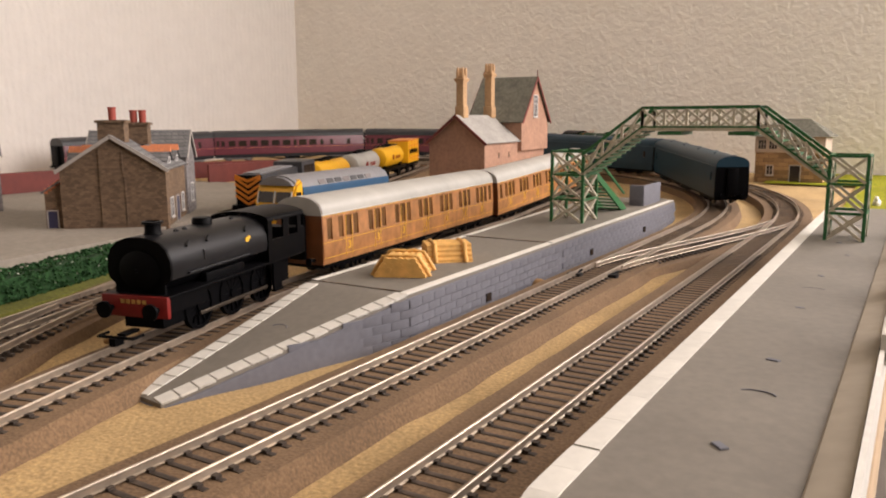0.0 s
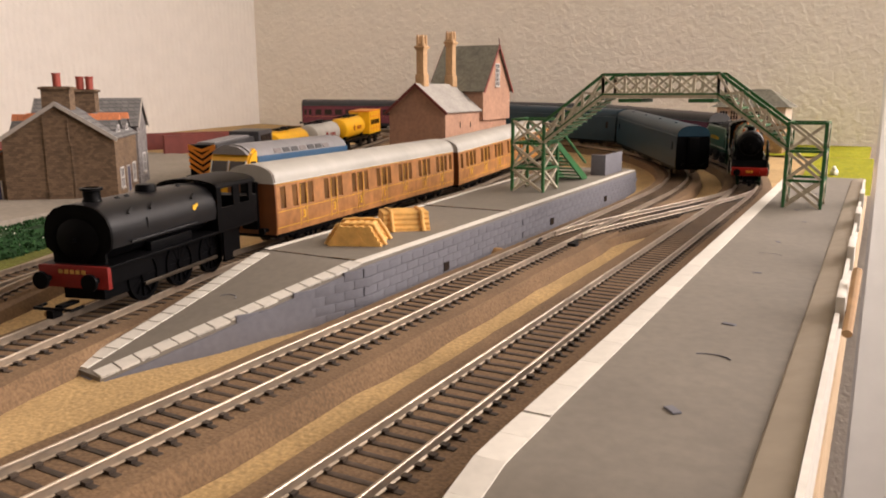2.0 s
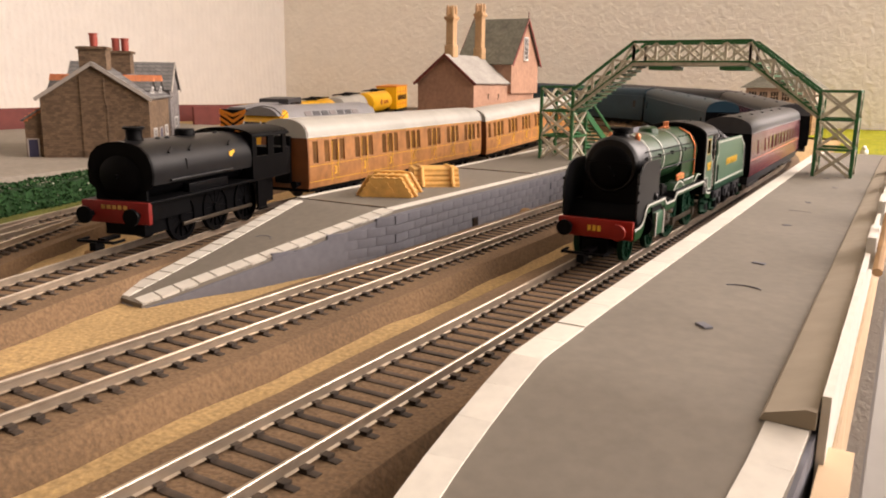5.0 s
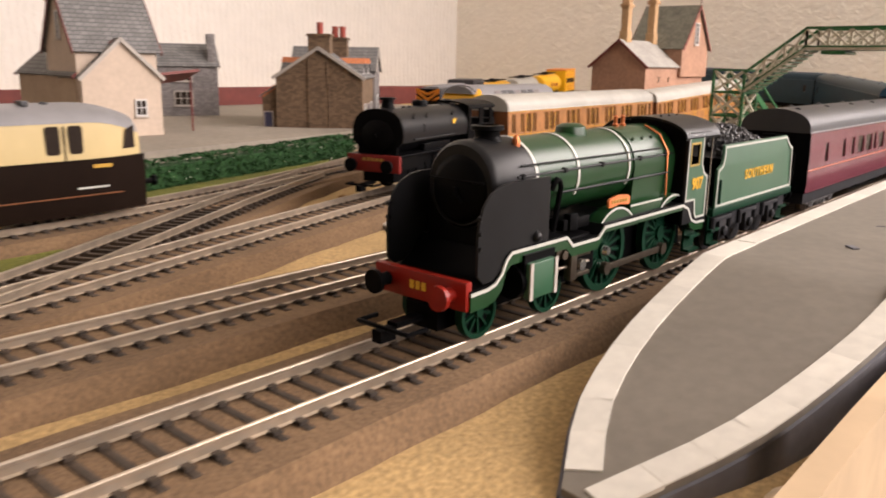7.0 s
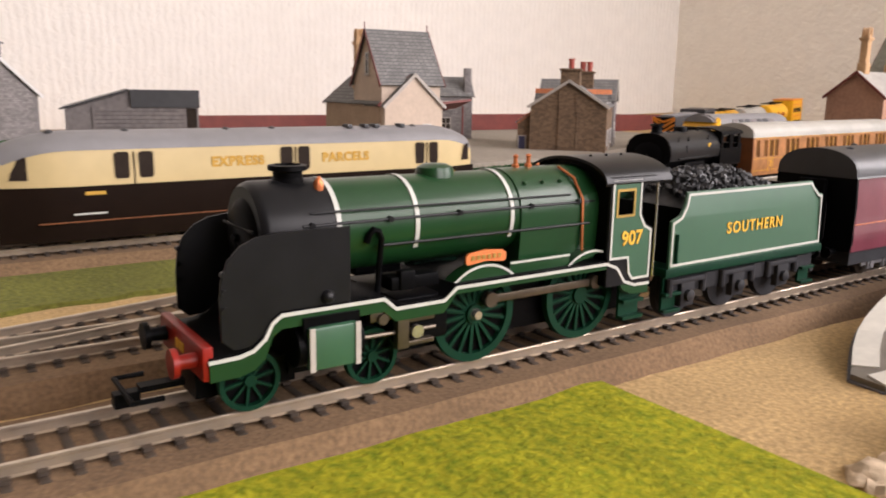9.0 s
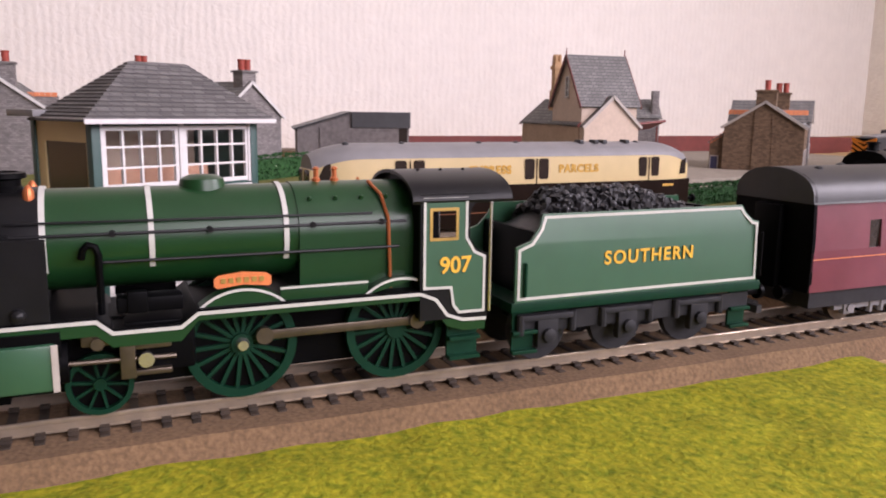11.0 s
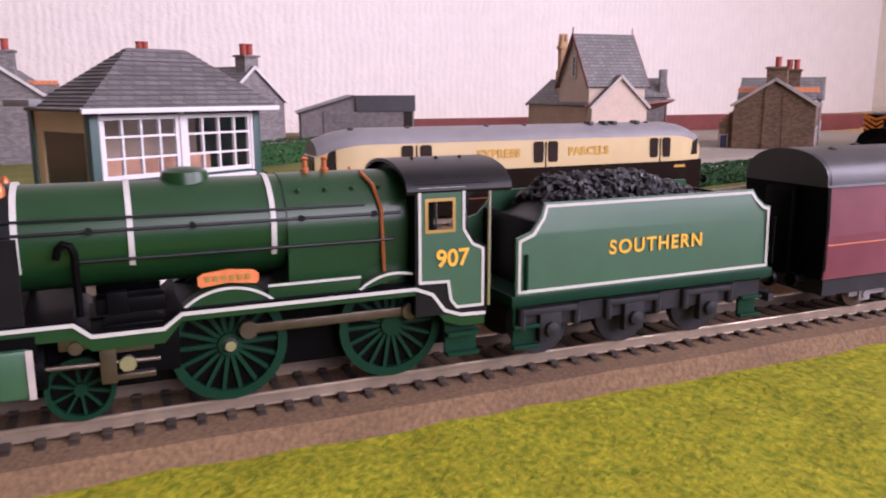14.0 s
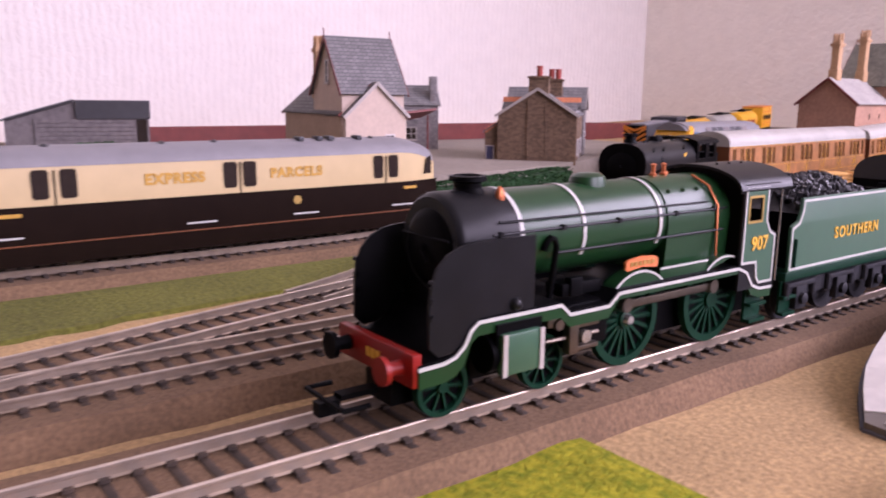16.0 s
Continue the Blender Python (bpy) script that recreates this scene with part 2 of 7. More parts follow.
M = dict(
    dim=mat("fill_cut_brown", (0.20, 0.15, 0.11), 0.9, vary=0.08, scale=20, stain=0.1, stain_scale=3), ribbed=ribbed_paper("ribbed_paper", (0.77, 0.73, 0.68)),
    # end wall paper lightened in place of light the windows don't throw there
    wall=wallpaper("lightened_wall_paper", (0.93, 0.88, 0.79)), ceil=mat("ceiling_paint", (0.8, 0.79, 0.76), 0.9, vary=0.03, scale=20),
    floor=mat("carpet", (0.075, 0.046, 0.036), 0.95, vary=0.3, scale=200, bump=0.003),
    sand=mat("sand_scatter", (0.45, 0.30, 0.132), 0.95, vary=0.3, scale=700, bump=0.0004, bump_scale=600, stain=0.2, stain_scale=22),
    cork=mat("cork_bed", (0.17, 0.103, 0.053), 0.95, vary=0.3, scale=900, bump=0.0003, bump_scale=800, stain=0.2, stain_scale=30),
    sleeper=mat("sleeper_plastic", (0.05, 0.033, 0.021), 0.7, vary=0.35, scale=500, island=0.35, stain=0.2),
    rail=mat("rail_steel", (0.50, 0.42, 0.33), 0.3, 0.75, vary=0.15, scale=200, stain=0.22, stain_scale=30),
    plat=mat("platform_grey", (0.180, 0.158, 0.127), 0.75, vary=0.08, scale=300, stain=0.12, stain_scale=18),
    platside=mat("platform_side", (0.135, 0.135, 0.155), 0.75, vary=0.08, scale=400, stain=0.15, island=0.05),
    white=mat("white_paint", (0.68, 0.65, 0.58), 0.6, vary=0.06, scale=300, stain=0.08, stain_scale=60, island=0.05),
    grass=two_tone(mat("grass_mat", (0.30, 0.29, 0.013), 1.0, scale=420, bump=0.0006, bump_scale=700, stain=0.16, stain_scale=80, spec=0.2), (0.14, 0.18, 0.006), (0.38, 0.345, 0.015)),
    olive=mat("olive_scatter", (0.145, 0.15, 0.022), 1.0, vary=0.35, scale=500, bump=0.001, stain=0.25),
    yard=mat("yard_card", (0.27, 0.235, 0.19), 0.9, vary=0.12, scale=250, stain=0.12, stain_scale=14, bump=0.0002),
    pine=mat("pine_edge", (0.58, 0.42, 0.26), 0.7, vary=0.12, scale=60, stain=0.12),
    card=mat("beige_card", (0.30, 0.25, 0.185), 0.85, vary=0.08, scale=120),
    plaster=mat("torn_plaster", (0.62, 0.48, 0.33), 0.9, vary=0.2, scale=200, bump=0.002, bump_scale=120),
    black=mat("black_paint", (0.003, 0.003, 0.0035), 0.4, spec=0.05, vary=0.2, scale=200, stain=0.2),
    satin=mat("satin_black", (0.008, 0.008, 0.009), 0.36, spec=0.22, vary=0.2, scale=150, stain=0.2),
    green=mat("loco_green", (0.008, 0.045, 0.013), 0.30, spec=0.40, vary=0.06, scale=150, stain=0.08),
    # loco green lightened for light caught by tender, cab and cylinder sides
    litgreen=mat("lit_loco_green", (0.026, 0.095, 0.048), 0.36, spec=0.8, vary=0.05, scale=150, stain=0.06),
    # wheel and step green, darkened for the shade under the engine
    wgreen=mat("wheel_green_shaded", (0.003, 0.032, 0.016), 0.45, spec=0.15, vary=0.1, scale=200),
    lining=mat("white_lining", (0.52, 0.52, 0.48), 0.5, vary=0.05),
    red=mat("buffer_red", (0.25, 0.012, 0.006), 0.38, spec=0.3, vary=0.12, scale=200),
    amber=mat("amber_pane", (0.13, 0.060, 0.020), 0.2, vary=0.4, scale=60),
    # buffer red darkened for the shade the tank engine's beam stands in
    shadered=mat("shaded_buffer_red", (0.17, 0.012, 0.009), 0.5, spec=0.25, vary=0.15, scale=200),
    goldd=mat("dark_gold", (0.50, 0.28, 0.03), 0.5, vary=0.06),
    steel=mat("bright_steel", (0.62, 0.6, 0.55), 0.25, 0.9, vary=0.1),
    rods=mat("rod_steel", (0.13, 0.105, 0.08), 0.35, 0.8, vary=0.15),
    copper=mat("copper_pipe", (0.55, 0.17, 0.06), 0.35, 0.6, vary=0.1),
    brass=mat("brass", (0.6, 0.4, 0.12), 0.35, 0.8, vary=0.1),
    gold=mat("gold_letters", (0.75, 0.42, 0.03), 0.5, vary=0.05),
    plate=mat("nameplate_orange", (0.68, 0.2, 0.06), 0.4, vary=0.12, scale=900),
    coal=mat("coal", (0.022, 0.022, 0.024), 0.45, vary=0.5, scale=600, island=0.2),
    # maroon lifted towards pink for window light reflected in the coach sides
    maroon=mat("maroon_with_sheen", (0.160, 0.040, 0.056), 0.25, spec=0.85, vary=0.08, scale=120, stain=0.08),
    droof=mat("dark_roof", (0.04, 0.04, 0.043), 0.42, spec=0.4, vary=0.1, scale=150, stain=0.12),
    frame=mat("frame_grey", (0.026, 0.026, 0.029), 0.55, spec=0.15, vary=0.2, scale=200),
    teal=mat("teal_paint", (0.008, 0.034, 0.055), 0.38, spec=0.3, vary=0.08, scale=120, stain=0.1),
    teak=mat("teak_print", (0.37, 0.165, 0.062), 0.35, vary=0.3, scale=160, stain=0.18, stain_scale=50),
    teakend=mat("teak_end", (0.17, 0.055, 0.015), 0.4, vary=0.15, scale=120),
    croof=mat("coach_roof_white", (0.40, 0.385, 0.345), 0.5, vary=0.06, scale=100, stain=0.1),
    cream=mat("railcar_cream", (0.53, 0.41, 0.205), 0.35, vary=0.04, scale=120),
    choc=mat("railcar_brown", (0.012, 0.007, 0.005), 0.32, spec=0.08, vary=0.1, scale=120),
    groof=mat("grey_roof", (0.20, 0.195, 0.20), 0.5, vary=0.06, scale=120, stain=0.1),
    blue=mat("diesel_blue", (0.02, 0.075, 0.15), 0.35, vary=0.08, scale=120),
    yellow=mat("warning_yellow", (0.78, 0.40, 0.01), 0.4, vary=0.06, scale=120),
    orange=mat("orange_paint", (0.70, 0.22, 0.015), 0.4, vary=0.08, scale=120),
    dark=mat("window_dark", (0.03, 0.022, 0.018), 0.15, vary=0.1),
    stone=courses("stone_card", (0.185, 0.118, 0.070), (0.085, 0.06, 0.042), 0.0036, 0.00175, vary=0.28),
    stoneg=courses("stone_grey", (0.225, 0.205, 0.20), (0.12, 0.112, 0.11), 0.0040, 0.0019, vary=0.24),
    brick=mat("red_render", (0.39, 0.215, 0.14), 0.85, vary=0.14, scale=260, stain=0.14, stain_scale=40),
    pale=mat("pink_render", (0.55, 0.44, 0.35), 0.85, vary=0.06, scale=260, stain=0.06, stain_scale=40),
    buff=mat("buff_wall", (0.40, 0.29, 0.20), 0.85, vary=0.08, scale=260, stain=0.08, stain_scale=40),
    oldslate=courses("worn_slate", (0.125, 0.118, 0.115), (0.07, 0.066, 0.066), 0.0046, 0.0016, gap=0.14, vary=0.22),
    slate=courses("slate_card", (0.19, 0.185, 0.18), (0.10, 0.10, 0.10), 0.006, 0.0032, gap=0.12, vary=0.16),
    # slate lightened for the light the station house roof reflects
    slatel=mat("slate_lit", (0.34, 0.32, 0.29), 0.6, vary=0.14, scale=300, stain=0.15, stain_scale=60),
    slatem=mat("slate_mossy", (0.16, 0.155, 0.12), 0.85, vary=0.22, scale=300, stain=0.25, stain_scale=70),
    tile=mat("ridge_orange", (0.62, 0.21, 0.09), 0.7, vary=0.12, scale=300),
    pot=mat("clay_pot", (0.33, 0.06, 0.04), 0.7, vary=0.15, scale=300),
    barge=mat("barge_boards", (0.42, 0.38, 0.34), 0.7, vary=0.08),
    dred=mat("dark_red_wood", (0.16, 0.028, 0.02), 0.6, vary=0.12, scale=120, stain=0.15),
    buffst=mat("buff_chimney", (0.46, 0.28, 0.14), 0.75, vary=0.12, scale=300),
    bgreen=mat("bridge_green", (0.012, 0.115, 0.03), 0.45, vary=0.15, scale=200),
    bcream=mat("bridge_cream", (0.50, 0.45, 0.34), 0.6, vary=0.15, scale=300, stain=0.2, stain_scale=80),
    logs=mat("log_yellow", (0.72, 0.40, 0.11), 0.55, vary=0.14, scale=250, stain=0.15, stain_scale=80),
    hedge=mat("hedge_foam", (0.02, 0.085, 0.02), 0.95, vary=0.5, scale=500, island=0.3),
    flower=mat("hedge_flowers", (0.6, 0.62, 0.5), 0.8),
    boxgreen=mat("box_green", (0.012, 0.055, 0.045), 0.45, vary=0.1),
    boxwhite=mat("box_white", (0.60, 0.585, 0.57), 0.5, vary=0.04, scale=200),
    shed=mat("shed_grey", (0.17, 0.15, 0.145), 0.85, vary=0.2, scale=200, stain=0.15),
    bluedoor=mat("blue_door", (0.035, 0.035, 0.08), 0.5, vary=0.1),
    rock=mat("pebble", (0.30, 0.17, 0.07), 0.9, vary=0.2, scale=400),
    sheep=mat("white_plastic", (0.7, 0.68, 0.64), 0.5),
)
glass = bpy.data.materials.new("window_glass")
glass.use_nodes = True
_g = glass.node_tree.nodes["Principled BSDF"]
_g.inputs["Base Color"].default_value, _g.inputs["Roughness"].default_value = (0.9, 0.9, 0.9, 1), 0.05
_g.inputs["Transmission Weight"].default_value, _g.inputs["IOR"].default_value = 1.0, 1.3
M["glass"] = glass


# ---- shapes, in millimetres ----
def box(bm, x0, x1, y0, y1, z0, z1, bev=0.0):
    r = bmesh.ops.create_cube(bm, size=1.0, matrix=Matrix.Translation(((x0 + x1) / 2, (y0 + y1) / 2, (z0 + z1) / 2)) @ Matrix.Diagonal((x1 - x0, y1 - y0, z1 - z0, 1)))
    if bev:
        es = list({e for v in r["verts"] for e in v.link_edges})
        bmesh.ops.bevel(bm, geom=es, offset=bev, segments=2, affect="EDGES", profile=0.6)
    return bm


def obox(bm, m, sx, sy, sz):
    """A box of that size centred on the frame m."""
    bmesh.ops.create_cube(bm, size=1.0, matrix=m @ Matrix.Diagonal((sx, sy, sz, 1)))
    return bm


def cyl(bm, p, q, r, seg=16, r2=None, caps=True):
    p, q = Vector(p), Vector(q)
    d = q - p
    m = Matrix.Translation((p + q) / 2) @ d.to_track_quat("Z", "Y").to_matrix().to_4x4()
    bmesh.ops.create_cone(bm, cap_ends=caps, cap_tris=False, segments=seg, radius1=r, radius2=r if r2 is None else r2, depth=d.length, matrix=m)
    return bm


def prism(bm, pts, axis, a, b):
    """The outline pts drawn out along an axis from a to b: x (pts y, z), y (pts x, z), z (pts x, y)."""
    def at(p, c):
        return {"x": (c, p[0], p[1]), "y": (p[0], c, p[1]), "z": (p[0], p[1], c)}[axis]
    va, vb = [bm.verts.new(at(p, a)) for p in pts], [bm.verts.new(at(p, b)) for p in pts]
    n = len(pts)
    for i in range(n):
        bm.faces.new((va[i], va[(i + 1) % n], vb[(i + 1) % n], vb[i]))
    bm.faces.new(va[::-1])
    bm.faces.new(vb)
    return bm


def lathe(bm, prof, at=(0, 0, 0), seg=20, axis="z"):
    """A turned shape from (radius, height) pairs."""
    rings = []
    for r, h in prof:
        ring = []
        for i in range(seg):
            a = 2 * math.pi * i / seg
            c, s = r * math.cos(a), r * math.sin(a)
            p = (c, s, h) if axis == "z" else (c, h, s) if axis == "y" else (h, c, s)
            ring.append(bm.verts.new(Vector(p) + Vector(at)))
        rings.append(ring)
    for ra, rb in zip(rings, rings[1:]):
        for i in range(seg):
            bm.faces.new((ra[i], ra[(i + 1) % seg], rb[(i + 1) % seg], rb[i]))
    bm.faces.new(rings[0][::-1])
    bm.faces.new(rings[-1])
    return bm


def tube(bm, pts, r, seg=6):
    """One swept round bar through the points."""
    p = [Vector(q) for q in pts]
    up = None
    rings = []
    for i in range(len(p)):
        d = (p[min(i + 1, len(p) - 1)] - p[max(i - 1, 0)]).normalized()
        if up is None:
            up = d.orthogonal().normalized()
        up = (up - d * up.dot(d)).normalized()
        s = d.cross(up)
        rings.append([bm.verts.new(p[i] + (up * math.cos(2 * math.pi * k / seg) + s * math.sin(2 * math.pi * k / seg)) * r) for k in range(seg)])
    for a, b in zip(rings, rings[1:]):
        for k in range(seg):
            bm.faces.new((a[k], a[(k + 1) % seg], b[(k + 1) % seg], b[k]))
    bm.faces.new(rings[0][::-1])
    bm.faces.new(rings[-1])
    return bm


def ribbon(bm, pts, w, axis, a, b):
    """A flat strip of width w that follows the line pts in its plane, with a thickness from a to b."""
    p = [Vector(q) for q in pts]
    loop = len(p) > 2 and (p[0] - p[-1]).length < 1e-4
    if loop:
        p = p[:-1]
    n = len(p)
    rings = []
    for i in range(n):
        d0 = (p[i] - p[i - 1]).normalized() if i or loop else (p[1] - p[0]).normalized()
        d1 = (p[(i + 1) % n] - p[i]).normalized() if i < n - 1 or loop else d0
        m = (Vector((-d0.y, d0.x)) + Vector((-d1.y, d1.x))).normalized()
        m *= w / 2 / max(0.5, m.dot(Vector((-d1.y, d1.x))))
        e = (d1 - d0) * 0 if 0 < i < n - 1 or loop else (-d0 if i == 0 else d0) * w * 0.3
        q = [(p[i] - m + e, a), (p[i] + m + e, a), (p[i] + m + e, b), (p[i] - m + e, b)]
        rings.append([bm.verts.new({"x": (c, v.x, v.y), "y": (v.x, c, v.y), "z": (v.x, v.y, c)}[axis]) for v, c in q])
    for r0, r1 in zip(rings, rings[1:] + (rings[:1] if loop else [])):
        for k in range(4):
            bm.faces.new((r0[k], r0[(k + 1) % 4], r1[(k + 1) % 4], r1[k]))
    if not loop:
        bm.faces.new(rings[0][::-1])
        bm.faces.new(rings[-1])
    return bm


def mesh_of(name, bm, material, smooth=32):
    bmesh.ops.recalc_face_normals(bm, faces=bm.faces)
    bmesh.ops.scale(bm, vec=(0.001,) * 3, verts=bm.verts)
    me = bpy.data.meshes.new(name)
    bm.to_mesh(me)
    bm.free()
    me.materials.append(M[material] if isinstance(material, str) else material)
    me.polygons.foreach_set("use_smooth", [True] * len(me.polygons))
    me.set_sharp_from_angle(angle=radians(smooth))
    return me


def part(name, bm, material, parent, label=""):
    """One mesh object under a thing or under a part; bm in millimetres."""
    ob = new(name, mesh_of(name, bm, material))
    ob.parent = parent
    return tagged(ob, label)


def piece(name, me, parent, m):
    ob = new(name, me)
    ob.parent = parent
    ob.matrix_basis = m
    return ob


def thing(name, m, label, category, group="", kind=""):
    ob = new(name)
    ob.empty_display_size = 0.02
    ob.matrix_basis = m
    return tagged(ob, label, category, group, kind)


def solid(name, bm, material, label="", category="", kind="", group="", m=None):
    ob = new(name, mesh_of(name, bm, material))
    if m is not None:
        ob.matrix_basis = m
    return tagged(ob, label, category, group, kind)


def lettering(name, text, size, material, parent, m, label="", spacing=1.0, extrude=0.12, bold=2.0):
    """Built-in font as a mesh; size in millimetres, m in metres in the parent's space."""
    cu = bpy.data.curves.new(name, "FONT")
    cu.body, cu.size, cu.extrude, cu.align_x, cu.align_y, cu.space_character, cu.offset = text, size * 0.001, extrude * 0.001, "CENTER", "CENTER", spacing, size * bold * 0.00001
    tmp = bpy.data.objects.new(name, cu)
    scene.collection.objects.link(tmp)
    me = bpy.data.meshes.new_from_object(tmp.evaluated_get(bpy.context.evaluated_depsgraph_get()))
    bpy.data.objects.remove(tmp)
    bpy.data.curves.remove(cu)
    me.materials.append(M[material])
    ob = new(name, me)
    ob.parent, ob.matrix_basis = parent, m
    return tagged(ob, label)


B = bmesh.new


def lift(x, y):
    """The board's rise towards the far corner, in millimetres."""
    d = math.hypot(x - 90, y) - 650
    return 0.0 if d < 0 else 0.040 * d * min(1, d / 80)


# ---- the room ----
XL, YB, XR, YF, ZC, ZF = -950, 1150, 1900, -2200, 1650, -760


def room():
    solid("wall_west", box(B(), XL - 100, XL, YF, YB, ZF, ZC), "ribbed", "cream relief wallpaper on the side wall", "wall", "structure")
    solid("wall_north", box(B(), XL - 100, 97, YB, YB + 100, ZF, ZC), "wall", "cream relief wallpaper on the end wall", "wall", "structure")
    bm = B()
    for x0, x1, z0, z1 in ((97, 300, ZF, ZC), (1620, XR + 100, ZF, ZC), (300, 1620, ZF, 190), (300, 1620, 1310, ZC)):
        box(bm, x0, x1, YB + 300, YB + 400, z0, z1)
    solid("wall_recess", bm, "ceil", "white painted recess wall with a wide window", "wall", "structure")
    solid("wall_return", box(B(), 97, 101, YB, YB + 300, ZF, ZC), "ceil", "white painted return of the wall", "wall", "structure")
    bm = B()
    for y0, y1, z0, z1 in ((YF, -210, ZF, ZC), (1010, YB + 300, ZF, ZC), (-210, 1010, ZF, 280), (-210, 1010, 1320, ZC)):
        box(bm, XR, XR + 120, y0, y1, z0, z1)
    # unseen walls, coloured brown to cut light thrown back from behind the camera
    solid("wall_east", bm, "dim", "unseen wall with a wide window, brown to cut fill light", "wall", "structure")
    solid("wall_south", box(B(), XL, XR, YF - 120, YF, ZF, ZC), "dim", "unseen wall, brown to cut fill light", "wall", "structure")
    solid("ceiling", box(B(), XL - 100, XR + 120, YF - 120, YB + 400, ZC, ZC + 60), "ceil", "white ceiling", "ceiling", "structure")
    solid("floor", box(B(), XL - 100, XR + 120, YF - 120, YB + 400, ZF - 40, ZF), "floor", "dark brown carpet", "floor", "structure")


room()


# ---- the baseboard and its scenery ----
def sheet(pts, z0, z1):
    return prism(B(), pts, "z", z0, z1)


def rough_edge(pts, step, amp, seed):
    rnd = random.Random(seed)
    out = []
    for (x0, y0), (x1, y1) in zip(pts, pts[1:] + pts[:1]):
        n = max(1, int(math.hypot(x1 - x0, y1 - y0) / step))
        for i in range(n):
            f = i / n
            out.append((x0 + (x1 - x0) * f + rnd.uniform(-amp, amp), y0 + (y1 - y0) * f + rnd.uniform(-amp, amp)))
    return out


def relief_sheet(x0, x1, y0, y1, step, amp, z0, seed):
    """Ground with a slight unevenness, closed below."""
    bm = B()
    nx, ny = int((x1 - x0) / step), int((y1 - y0) / step)
    vs = [[bm.verts.new((x0 + (x1 - x0) * i / nx, y0 + (y1 - y0) * j / ny,
                         z0 + lift(x0 + (x1 - x0) * i / nx, y0 + (y1 - y0) * j / ny) + (amp * noise.noise(Vector((i * 0.35 + seed, j * 0.35, seed))) if 0 < i < nx and 0 < j < ny else 0))) for j in range(ny + 1)] for i in range(nx + 1)]
    for i in range(nx):
        for j in range(ny):
            bm.faces.new((vs[i][j], vs[i + 1][j], vs[i + 1][j + 1], vs[i][j + 1]))
    return bm


solid("baseboard", box(B(), XL + 2, 92, -1250, YB - 2, -45, -2.5), "pine", "pine model railway baseboard", "baseboard", "structure")
solid("ground", relief_sheet(-949, 91.5, -1240, YB - 3, 9, 1.1, 0.0, 3.1), "sand", "sand scatter ground of the layout", "ground", "structure")
solid("baseboard_edge", prism(B(), rough_edge([(91.2, -30), (96, -30), (96, 116), (91.2, 116)], 30, 0.2, 5), "z", -45, 15), "pine", "bare pine edge strip of the board", "edge strip", "structure")
bm = B()
rnd = random.Random(8)
for i in range(60):
    y = -52 + i * 3.1
    r = 3.5 + 3.5 * rnd.random()
    bmesh.ops.create_icosphere(bm, subdivisions=2, radius=1, matrix=Matrix.Translation((90 + rnd.uniform(-3, 2.5), y, 0.5)) @ Matrix.Diagonal((r * 0.8, r, 1.6 + 1.2 * rnd.random(), 1)))
for v in bm.verts:
    v.co += Vector((noise.noise(v.co * 0.3), noise.noise(v.co * 0.3 + Vector((9, 0, 0))), noise.noise(v.co * 0.4 + Vector((0, 9, 0))))) * 1.6
solid("plaster_edge", bm, "plaster", "torn crumbly plaster along the board edge", "plaster edge", "structure")
solid("baseboard", box(B(), 93, 150, -900, -62, -45, -0.5), "pine", "pine extension of the baseboard", "baseboard", "structure")
g = relief_sheet(13.5, 149, -700, -59, 5, 1.0, 2.2, 7.7)
solid("grass_mat", g, "grass", "bright yellow-green grass mat", "grass", "structure")
solid("grass_mat", relief_sheet(34, 96, 735, 1010, 8, 1.0, 2.4, 2.2), "grass", "bright green grass mat beyond the platform", "grass", "structure")
solid("grass_mat", sheet(rough_edge([(-112, -330), (-185, -330), (-185, 20), (-150, 20)], 12, 2.0, 4), -1, 2.0), "olive", "olive scatter between two tracks", "grass", "structure")
solid("grass_mat", sheet(rough_edge([(-232, -60), (-262, 90), (-318, 270), (-356, 300), (-330, 120), (-300, -60)], 12, 1.6, 6), -1, 2.4), "olive", "olive grass strip in front of the hedge", "grass", "structure")
solid("grass_mat", relief_sheet(-70, 91, 1012, 1146, 8, 1.0, 2.4, 4.4), "grass", "bright green grass mat outside the curve", "grass", "structure")
# the raised yard behind the hedge
solid("yard", sheet([(-322, -60), (-338, 110), (-372, 320), (-440, 480), (-560, 700), (-770, 700), (-770, -60)], -1, 18), "yard", "grey-beige card yard behind the hedge", "yard", "structure")
solid("yard", sheet(rough_edge([(-235, -620), (-235, -330), (-290, -190), (-322, -61), (-770, -61), (-770, -620)], 30, 1.5, 9), -1, 14), "olive", "olive grass yard round the grey houses", "yard", "structure")
# dark red boards along the wall
for i, (x0, y0, x1, y1) in enumerate(((-775, -20, -775, 330), (-775, 331, -775, 700), (-774, 702, -690, 860), (-700, 690, -690, 800))):
    d = Vector((x1 - x0, y1 - y0, 0))
    m = Matrix.Translation(((x0 + x1) / 2, (y0 + y1) / 2, 19)) @ Matrix.Rotation(math.atan2(d.y, d.x), 4, "Z")
    bm = obox(B(), m, d.length, 4, 44)
    bmesh.ops.bevel(bm, geom=bm.edges[:], offset=0.6, segments=1, affect="EDGES")
    solid("fence_board", bm, "dred", "dark red wooden board along the wall", "fence board", group="red boards along the wall")


# ---- tracks ----
def arc(cx, cy, r, a0, a1, n=40):
    return [(cx + r * math.cos(radians(a0 + (a1 - a0) * i / n)), cy + r * math.sin(radians(a0 + (a1 - a0) * i / n))) for i in range(n + 1)]


